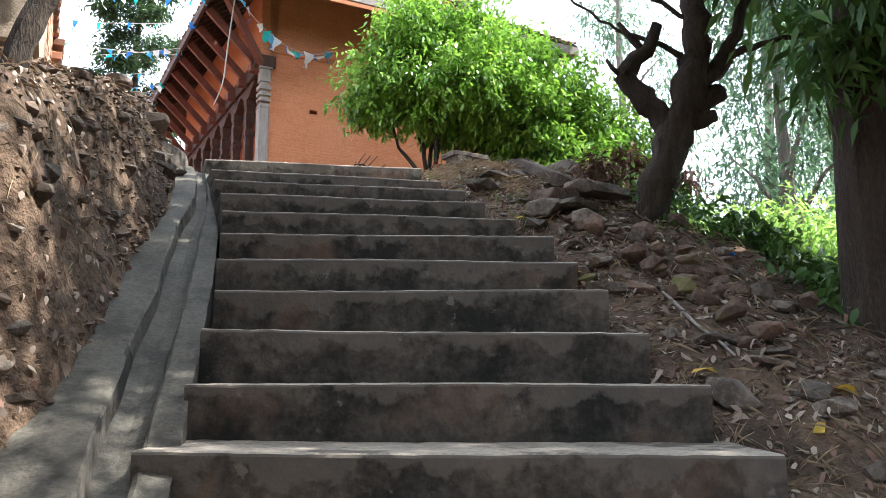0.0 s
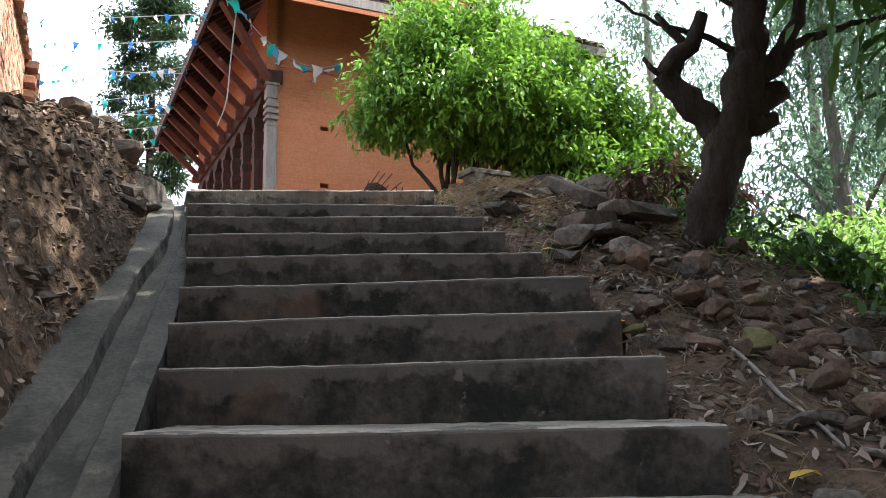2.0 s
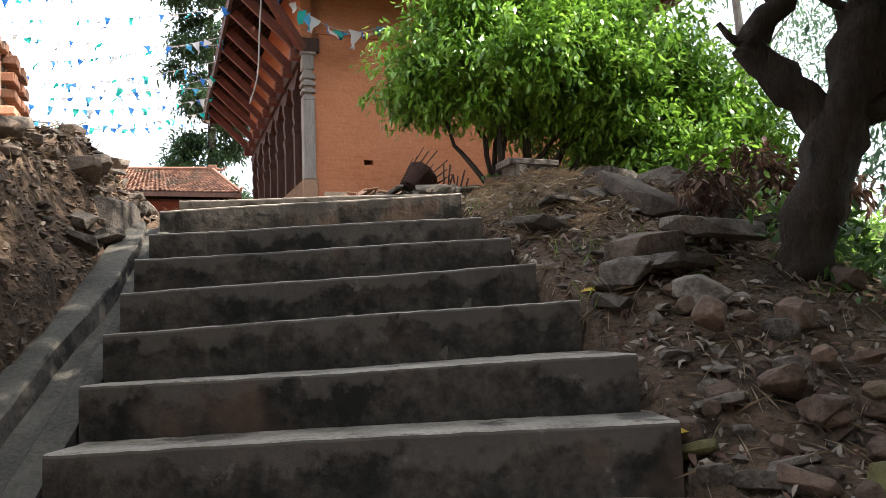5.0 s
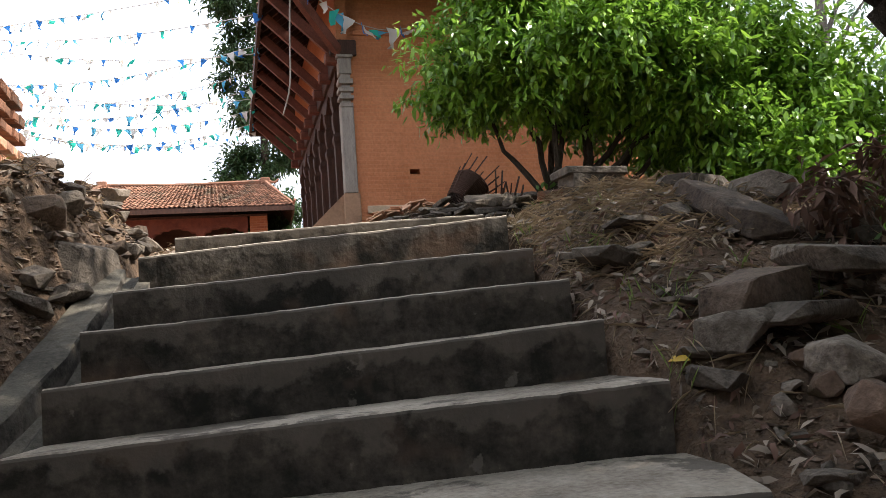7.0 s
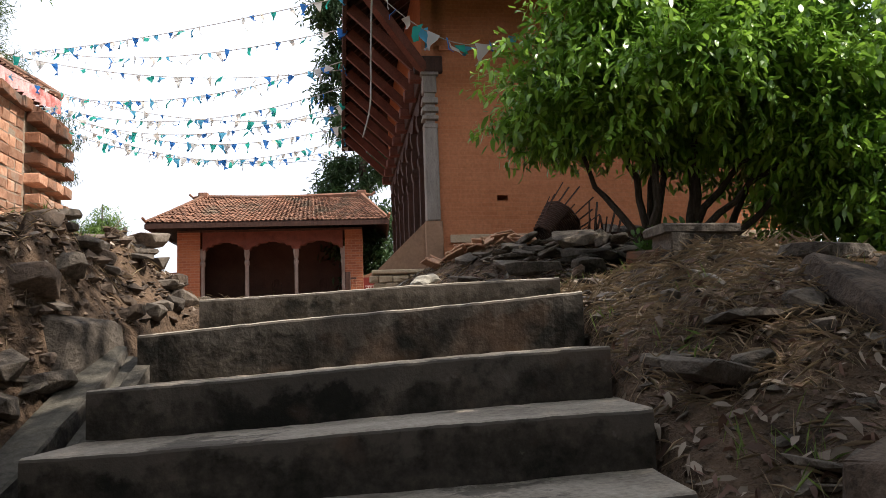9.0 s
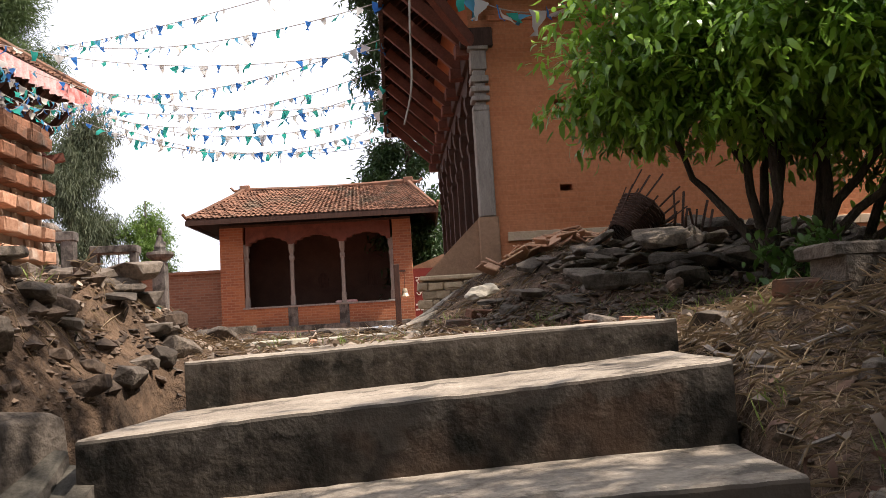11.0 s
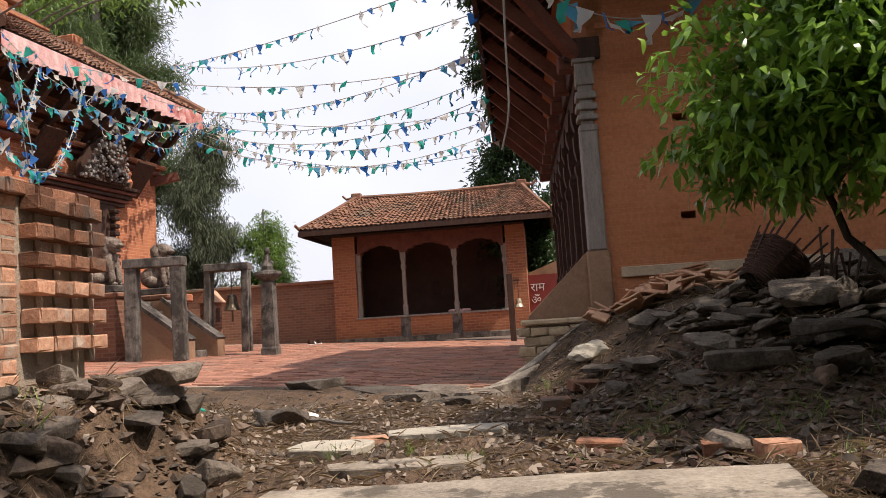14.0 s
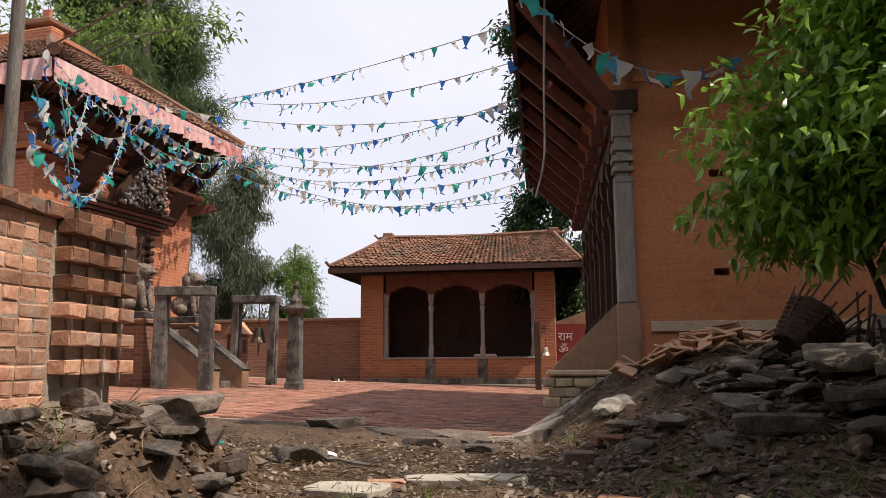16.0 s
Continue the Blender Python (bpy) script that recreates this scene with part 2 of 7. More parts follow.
M["timber"] = surface("dark_timber", (0.030, 0.015, 0.010), (0.085, 0.042, 0.028), 6, 60, 0.75, 0.3, streak=(3, 3, 0.5))
M["red_timber"] = surface("red_timber", (0.10, 0.034, 0.022), (0.20, 0.07, 0.045), 5, 60, 0.75, 0.3)
M["grey_timber"] = surface("grey_timber", (0.17, 0.14, 0.12), (0.33, 0.285, 0.245), 7, 70, 0.85, 0.35, streak=(3, 3, 0.4))
M["tile"] = surface("clay_tile", (0.12, 0.062, 0.04), (0.30, 0.15, 0.095), 1.5, 40, 0.9, 0.3, (0.10, 0.085, 0.06), 1.0, 0.55, spread=0.35)
M["bark"] = surface("dark_bark", (0.020, 0.015, 0.011), (0.080, 0.057, 0.041), 6, 40, 0.95, 0.9, streak=(2.5, 2.5, 0.6), fine_dist=0.04)
M["bark_grey"] = surface("grey_bark", (0.10, 0.085, 0.07), (0.24, 0.21, 0.18), 6, 40, 0.95, 0.6, streak=(2.5, 2.5, 0.6))
M["leaf_bush"] = foliage("bush_leaf", (0.05, 0.13, 0.018), (0.33, 0.54, 0.065), 0.37, 0.28)
M["leaf_mango"] = foliage("mango_leaf", (0.03, 0.08, 0.014), (0.09, 0.17, 0.03), 0.35)
M["leaf_far"] = foliage("far_leaf", (0.045, 0.09, 0.05), (0.15, 0.24, 0.13), 0.5, 0.6)
M["leaf_light"] = foliage("light_leaf", (0.12, 0.25, 0.04), (0.36, 0.52, 0.12), 0.58, 0.5)
M["leaf_fresh"] = foliage("fresh_leaf", (0.07, 0.14, 0.03), (0.22, 0.33, 0.07), 0.45, 0.5)
M["leaf_pine"] = foliage("pine_needles", (0.07, 0.11, 0.045), (0.15, 0.21, 0.08), 0.35, 0.6)
M["leaf_dark"] = foliage("dark_leaf", (0.02, 0.05, 0.014), (0.06, 0.11, 0.035), 0.3, 0.5)
M["leaf_weep"] = foliage("grey_green_leaf", (0.05, 0.07, 0.035), (0.13, 0.15, 0.08), 0.35, 0.6)
M["leaf_dry"] = foliage("dry_leaf", (0.11, 0.078, 0.055), (0.45, 0.36, 0.28), 0.15, 0.8)
M["leaf_brown"] = foliage("withered_leaf", (0.07, 0.038, 0.026), (0.21, 0.115, 0.08), 0.2, 0.8)
M["leaf_yellow"] = foliage("yellow_leaf", (0.55, 0.33, 0.02), (0.62, 0.42, 0.05), 0.3, 0.6)
M["grass"] = foliage("grass_blade", (0.10, 0.17, 0.03), (0.30, 0.38, 0.10), 0.4, 0.6)
M["straw"] = foliage("dry_straw", (0.24, 0.17, 0.10), (0.48, 0.37, 0.24), 0.15, 0.8)


# ---------------------------------------------------------------- building tools
def mesh_of(name, verts, faces, mat=None, smooth=False):
    me = bpy.data.meshes.new(name)
    me.from_pydata([tuple(v) for v in verts], [], faces)
    me.update()
    if mat:
        me.materials.append(mat)
    if smooth:
        me.shade_smooth()
    return me


def obj(name, me, parent=None, at=None):
    ob = new(name, me)
    if parent:
        ob.parent = parent
    if at is not None:
        ob.matrix_basis = at
    return ob


def part(name, bm, material, parent, label="", at=None, smooth=False):
    me = bpy.data.meshes.new(name)
    bm.normal_update()
    bm.to_mesh(me)
    bm.free()
    me.materials.append(material)
    if smooth:
        me.shade_smooth()
    ob = obj(name, me, parent, at)
    if label:
        ob["label"] = label
    return ob


def empty(name, m, label="", category="", group="", kind=""):
    ob = new(name)
    ob.empty_display_size = 0.1
    ob.matrix_basis = m
    return tagged(ob, label, category, group, kind)


def box(x0, x1, y0, y1, z0, z1, bevel=0.0, bm=None):
    bm = bm or bmesh.new()
    vs = [bm.verts.new(p) for p in ((x0, y0, z0), (x1, y0, z0), (x1, y1, z0), (x0, y1, z0), (x0, y0, z1), (x1, y0, z1), (x1, y1, z1), (x0, y1, z1))]
    fs = [bm.faces.new([vs[i] for i in f]) for f in ((3, 2, 1, 0), (4, 5, 6, 7), (0, 1, 5, 4), (1, 2, 6, 5), (2, 3, 7, 6), (3, 0, 4, 7))]
    if bevel:
        es = {e for f in fs for e in f.edges}
        bmesh.ops.bevel(bm, geom=list(es), offset=bevel, segments=1, affect="EDGES")
    return bm


def prism(points, y0, y1, bm=None, axis="y"):
    """A polygon in the x-z plane (or y-z for axis x, x-y for axis z) extruded from y0 to y1."""
    bm = bm or bmesh.new()

    def at(p, d):
        return (p[0], d, p[1]) if axis == "y" else (d, p[0], p[1]) if axis == "x" else (p[0], p[1], d)
    a, b = [bm.verts.new(at(p, y0)) for p in points], [bm.verts.new(at(p, y1)) for p in points]
    k = len(points)
    bm.faces.new(a), bm.faces.new(b[::-1])
    for i in range(k):
        bm.faces.new((a[i], b[i], b[(i + 1) % k], a[(i + 1) % k]))
    bmesh.ops.recalc_face_normals(bm, faces=bm.faces)
    return bm


def lathe(profile, n=14, bm=None, square=False):
    """Rings of (radius, z) turned about z; square: four-sided."""
    bm = bm or bmesh.new()
    n = 4 if square else n
    off = math.pi / 4 if square else 0
    rings = [[bm.verts.new((r * math.cos(off + 2 * math.pi * i / n), r * math.sin(off + 2 * math.pi * i / n), z)) for i in range(n)] for r, z in profile]
    for a, b in zip(rings, rings[1:]):
        for i in range(n):
            bm.faces.new((a[i], a[(i + 1) % n], b[(i + 1) % n], b[i]))
    bm.faces.new(rings[0][::-1]), bm.faces.new(rings[-1])
    return bm


def beam(a, b, w, h, bm=None, up=(0, 0, 1)):
    """A square-cut bar from a to b."""
    bm = bm or bmesh.new()
    a, b = Vector(a), Vector(b)
    d = (b - a).normalized()
    s = d.cross(Vector(up))
    s = s.normalized() if s.length > 1e-4 else Vector((1, 0, 0))
    u = s.cross(d).normalized()
    c = [s * (w / 2 * i) + u * (h / 2 * j) for i, j in ((-1, -1), (1, -1), (1, 1), (-1, 1))]
    p, q = [bm.verts.new(a + k) for k in c], [bm.verts.new(b + k) for k in c]
    bm.faces.new(p), bm.faces.new(q[::-1])
    for i in range(4):
        bm.faces.new((p[i], q[i], q[(i + 1) % 4], p[(i + 1) % 4]))
    bmesh.ops.recalc_face_normals(bm, faces=bm.faces)
    return bm


def tube(points, radii, n=8, bm=None, knobble=0.0, seed=0):
    """A tapered limb through points."""
    bm = bm or bmesh.new()
    rng = random.Random(seed)
    pts = [Vector(p) for p in points]
    rings = []
    for i, p in enumerate(pts):
        d = (pts[min(i + 1, len(pts) - 1)] - pts[max(i - 1, 0)]).normalized()
        s = d.cross(Vector((0.3, 0.9, 0.2)))
        s = s.normalized()
        u = d.cross(s)
        rings.append([bm.verts.new(p + (s * math.cos(2 * math.pi * k / n) + u * math.sin(2 * math.pi * k / n)) * radii[i] * (1 + knobble * rng.uniform(-1, 1))) for k in range(n)])
    for a, b in zip(rings, rings[1:]):
        for k in range(n):
            bm.faces.new((a[k], b[k], b[(k + 1) % n], a[(k + 1) % n]))
    bm.faces.new(rings[0]), bm.faces.new(rings[-1][::-1])
    bmesh.ops.recalc_face_normals(bm, faces=bm.faces)
    return bm


def curve_pts(points, step=0.25, wobble=0.0, seed=0):
    """Evenly spaced points on a smooth line through the given ones."""
    rng = random.Random(seed)
    p = [Vector(q) for q in points]
    out = []
    for i in range(len(p) - 1):
        a, b, c, d = p[max(i - 1, 0)], p[i], p[i + 1], p[min(i + 2, len(p) - 1)]
        k = max(1, int((c - b).length / step))
        for j in range(k):
            t = j / k
            v = 0.5 * (2 * b + (c - a) * t + (2 * a - 5 * b + 4 * c - d) * t * t + (3 * b - a - 3 * c + d) * t ** 3)
            out.append(v + Vector([rng.uniform(-wobble, wobble) for _ in range(3)]))
    return out + [p[-1]]


def limb(points, r0, r1, n=8, step=0.2, wobble=0.0, seed=0, bm=None, knobble=0.08):
    pts = curve_pts(points, step, wobble, seed)
    k = len(pts) - 1
    return tube(pts, [r0 + (r1 - r0) * i / k for i in range(k + 1)], n, bm, knobble, seed)


def leaf_mesh(name, places, ways, size, width, mat, droop=0.3, seed=0, fold=0.25, jitter=0.35, full=False):
    """Many leaves at places, growing along ways: folded four-point blades, or curled six-point ones where they are seen near."""
    rng = np.random.default_rng(seed)
    p, w = np.asarray(places, float), np.asarray(ways, float)
    k = len(p)
    w = w + rng.normal(0, jitter, (k, 3)) + np.array([0, 0, -droop])
    w /= np.linalg.norm(w, axis=1)[:, None] + 1e-9
    s = np.cross(w, rng.normal(0, 0.35, (k, 3)) + np.array([0, 0, 1.0]))
    s /= np.linalg.norm(s, axis=1)[:, None] + 1e-9
    u = np.cross(s, w)
    ln = (size * rng.uniform(0.65, 1.3, k))[:, None]
    wd = ln * width
    if full:
        curl = u * ln * rng.normal(0.0, 0.10 + 0.25 * fold, (k, 1))
        lift, down = u * wd * fold * rng.uniform(0.2, 1.2, (k, 1)), np.array([0, 0, 1.0]) * ln
        near, out = p + w * ln * 0.30 + curl * 0.6, p + w * ln * 0.66 + curl - down * 0.05
        tip = p + w * ln * 1.0 + curl * 0.3 - down * 0.14
        v = np.stack([p, near + s * wd * 0.46 + lift, out + s * wd * 0.40 + lift, tip, out - s * wd * 0.40 - lift * 0.3, near - s * wd * 0.46 - lift * 0.3], 1).reshape(-1, 3)
        corners, shape = 6, np.array([0, 1, 5, 1, 2, 5, 2, 4, 5, 2, 3, 4])
    else:
        mid = p + w * ln * 0.45
        tip = p + w * ln - np.array([0, 0, 1.0]) * ln * 0.12
        v = np.stack([p, mid + s * wd / 2 + u * wd * fold, tip, mid - s * wd / 2 + u * wd * fold], 1).reshape(-1, 3)
        corners, shape = 4, np.array([0, 1, 2, 0, 2, 3])
    me = bpy.data.meshes.new(name)
    me.vertices.add(corners * k)
    me.vertices.foreach_set("co", v.ravel())
    tri = np.arange(k)[:, None] * corners + shape
    me.loops.add(tri.size)
    me.loops.foreach_set("vertex_index", tri.ravel())
    me.polygons.add(tri.size // 3)
    me.polygons.foreach_set("loop_start", np.arange(tri.size // 3) * 3)
    me.update(calc_edges=True)
    me.validate()
    if full:
        me.polygons.foreach_set("use_smooth", [True] * len(me.polygons))
    me.materials.append(mat)
    return me


def smooth(t, a, b):
    t = np.clip((t - a) / (b - a), 0, 1)
    return t * t * (3 - 2 * t)


def wave(x, y, s, seed=0.0):
    """Cheap smooth noise for arrays, about -1 to 1."""
    x, y = np.asarray(x, float) / s, np.asarray(y, float) / s
    return (np.sin(x * 1.7 + y * 2.3 + seed) + np.sin(x * 3.1 - y * 1.3 + seed * 2.1 + 1.3) + np.sin(-x * 2.2 + y * 3.7 + seed * 0.7 + 4.0)
            + np.sin(x * 5.3 + y * 4.1 + seed * 1.9)) / 4.0


# ---------------------------------------------------------------- the stair's plan
# front edge of each step, its two ends: x, y, z and x, y, z
STEPS = [
    ((0.27, 2.90, 1.09), (2.24, 1.93, 1.085)),
    ((0.49, 3.31, 1.31), (2.37, 2.38, 1.315)),
    ((0.605, 3.70, 1.548), (2.455, 2.83, 1.538)),
    ((0.75, 4.22, 1.78), (2.56, 3.25, 1.785)),
    ((0.81, 4.55, 2.00), (2.845, 3.90, 2.032)),
    ((0.88, 4.86, 2.20), (2.905, 4.24, 2.245)),
    ((0.94, 5.14, 2.40), (3.00, 4.86, 2.482)),
    ((0.98, 5.45, 2.585), (2.985, 5.30, 2.690)),
    ((1.01, 5.90, 2.785), (3.03, 5.72, 2.880)),
    ((1.06, 6.34, 2.975), (3.06, 6.24, 3.078)),
    ((1.10, 6.86, 3.19), (3.10, 6.74, 3.322)),
    ((1.21, 7.62, 3.39), (3.18, 7.48, 3.452)),
]
# the flight goes on downhill behind the first view
for _i in range(9):
    (_a, _b) = STEPS[0]
    STEPS.insert(0, ((_a[0] - 0.06, _a[1] - 0.46, _a[2] - 0.215), (_b[0] - 0.10, _b[1] - 0.47, _b[2] - 0.215)))
SKEW = 0.25
NOSE = np.array([((a[1] + b[1]) / 2 + SKEW * ((a[0] + b[0]) / 2 - 1.8), (a[2] + b[2]) / 2) for a, b in STEPS])
LEFT = np.array([(a[1], a[0]) for a, b in STEPS])
RIGHT = np.array([(b[1], b[0]) for a, b in STEPS])


COURT_EDGE = ([-30, -6.0, -0.7, 0.69, 1.24, 1.74, 1.95, 2.4], [12.6, 12.5, 12.31, 12.18, 12.0, 11.69, 11.8, 13.2])


def flight(x, y):
    """Height of the sloping line through the step edges."""
    s = np.asarray(y, float) + SKEW * (np.clip(np.asarray(x, float), -1.0, 5.0) - 1.8)
    z = np.interp(s, NOSE[:, 0], NOSE[:, 1])
    return np.where(s < NOSE[0, 0], NOSE[0, 1], z)


def height(x, y, rough=True):
    """Height of the natural ground."""
    x, y = np.asarray(x, float), np.asarray(y, float)
    base = flight(x, y) - 0.12
    xl, xr = np.interp(y, LEFT[:, 0], LEFT[:, 1]), np.interp(y, RIGHT[:, 0], RIGHT[:, 1])
    up = smooth(y, 7.4, 9.0)
    base = base + up * (0.10 + 0.02 * smooth(y, 9, 11))
    base = base + (0.075 - 0.04 * np.clip(x, -3, 1.5)) * smooth(y, 10.4, 12.0) * (1 - smooth(x, 1.7, 2.3))
    # the cut bank beside the drain, and the level ground on top of it
    foot = xl - 0.47 + 0.27 * smooth(y, 4.6, 6.4) + 0.06 * wave(x, y, 0.9, 2.0)
    shelf = np.minimum(3.80, 3.12 + 0.27 * (y - 5.0)) - 0.12 * smooth(-x, 0.5, 3.0)
    shelf = shelf - 0.10 * smooth(x, -0.2, 0.4) * smooth(y, 7.4, 8.4)
    shelf = np.where(y < 5, 3.12 + 0.42 * (y - 5.0), shelf)
    shelf = shelf + 0.12 * np.exp(-((x - 0.42) ** 2 + (y - 8.65) ** 2) / 0.18)
    rise = smooth(foot - x, 0.0, 0.46 + 0.14 * wave(x, y, 0.7, 5.0))
    fade = 1 - smooth(y, 8.2, 10.2)
    bank = base + rise * np.maximum(shelf - base, 0.0) * fade
    left = np.where(y > 8.0, np.maximum(bank, base + (shelf - base) * smooth(0.62 - x, 0, 1.0) * fade), bank)
    # the mound on the other side
    r = x - xr
    hump = 0.06 * smooth(r, 0.0, 0.5) + 0.10 * smooth(r, 0.2, 1.0) * smooth(y, 4.6, 6.6) * (1 - 0.8 * smooth(y, 8.2, 9.6))
    pile = (0.50 * smooth(x + 0.20 * (y - 10.5), 2.1, 3.7) * smooth(y, 8.6, 11.4) + 0.16 * smooth(x, 1.95, 2.6) * smooth(y, 10.2, 12.2)) * np.where(x < 3.0, 1 - smooth(y, 12.9, 13.6), 1.0)
    drop = 0.50 * np.maximum(0, x - 4.5) * (1 - smooth(y, 6.0, 8.4)) + 0.40 * np.maximum(0, x - 6.0) * smooth(y, 5.5, 8.0) * (1 - smooth(y, 11, 14)) + 0.10 * np.clip(x - 3.2, 0, 1.3) * (1 - smooth(y, 3.0, 4.6))
    hump = hump + 0.11 * np.exp(-((x - 3.95) ** 2 + (y - 7.25) ** 2) / 0.45)
    right = base + hump + pile - drop
    h = np.where(x < (xl + xr) / 2, left, right)
    # under the flight itself the soil keeps below the steps
    off = 0.44 - 0.22 * smooth(y, 4.6, 6.4)
    inside = smooth(x, xl - off - 0.06, xl - off + 0.02) * (1 - smooth(x, xr - 0.05, xr + 0.06)) * (1 - smooth(y + SKEW * (x - 1.8), 7.75, 8.05))
    h = h - 0.34 * inside
    if rough:
        amp = 1 - 0.7 * inside
        h = h + amp * (0.035 * wave(x, y, 0.55, 1.0) + 0.022 * wave(x, y, 0.23, 3.0) + 0.012 * wave(x, y, 0.11, 7.0))
        h = h + rise * fade * (0.09 * wave(x * 1.5, y, 0.33, 9.0) + 0.05 * wave(x * 2, y, 0.14, 4.0))
        h = h + 0.05 * np.abs(wave(x, y, 0.16, 6.0)) * smooth(x, 3.0, 3.5) * smooth(y, 9.0, 10.0)
    # the paved court is level
    edge = np.interp(x, *COURT_EDGE)
    court = smooth(y - edge, -0.15, 0.05) * (x < 2.9) * (x > -14)
    h = h * (1 - court) + (3.40 - 0.04 * x) * court
    # far off the hill falls away on one side and levels out
    far = smooth(np.hypot(x - 1, y - 9), 22, 70)
    h = h * (1 - far) + (-2.0) * far
    return h


def ground_at(x, y):
    return float(height(x, y))


def court_z(x, y=0.0):
    """The paved court tilts a little to one side."""
    return 3.52 - 0.04 * x


# ---------------------------------------------------------------- ground
def spaced(lo, a, b, hi, fine):
    mid = list(np.arange(a, b, fine))
    out, s, v = [], fine, b
    while v < hi:
        out.append(v)
        s *= 1.35
        v += s
    low, s, v = [], fine, a - fine
    while v > lo:
        low.append(v)
        s *= 1.35
        v -= s
    return np.array(low[::-1] + mid + out + [hi])


def build_ground():
    gx, gy = spaced(-1500, -3.0, 7.5, 1500, 0.07), spaced(-1500, 0.0, 12.5, 1500, 0.07)
    X, Y = np.meshgrid(gx, gy)
    Z = height(X, Y)
    v = np.stack([X, Y, Z], -1).reshape(-1, 3)
    nx, ny = len(gx), len(gy)
    i = (np.arange(ny - 1)[:, None] * nx + np.arange(nx - 1)).ravel()
    f = np.stack([i, i + 1, i + nx + 1, i + nx], 1)
    me = mesh_of("ground", v, f.tolist(), M["earth"], smooth=True)
    tagged(obj("ground", me), "trodden brown earth slope with stones and litter", "ground", kind="structure")


build_ground()


# ---------------------------------------------------------------- stair and drain
def swept(a, b, profile, into, seg=26, jitter=0.006, seed=0, sag=0.0):
    """A profile of (inwards, up) swept from a to b, a little uneven along its length."""
    bm = bmesh.new()
    rng = random.Random(seed)
    a, b, into = Vector(a), Vector(b), Vector(into)
    rings = []
    below = bm.verts.layers.float.new("below")
    ph = rng.uniform(0, 6)
    for i in range(seg + 1):
        t = i / seg
        c = a.lerp(b, t)
        wob = jitter * (math.sin(t * 9 + ph) + 0.7 * math.sin(t * 23 + 2 * ph) + 0.5 * rng.uniform(-1, 1))
        wub = 0.7 * jitter * (math.sin(t * 7 + 3 * ph) + 0.6 * rng.uniform(-1, 1))
        rings.append([bm.verts.new(c + into * (p[0] + (wob if k < len(profile) - 2 else 0)) + Vector((0, 0, p[1] + wub))) for k, p in enumerate(profile)])
        for v, p in zip(rings[-1], profile):
            v[below] = -p[1]
    k = len(profile)
    for r, s in zip(rings, rings[1:]):
        for j in range(k):
            bm.faces.new((r[j], s[j], s[(j + 1) % k], r[(j + 1) % k]))
    bm.faces.new(rings[0]), bm.faces.new(rings[-1][::-1])
    bmesh.ops.recalc_face_normals(bm, faces=bm.faces)
    return bm


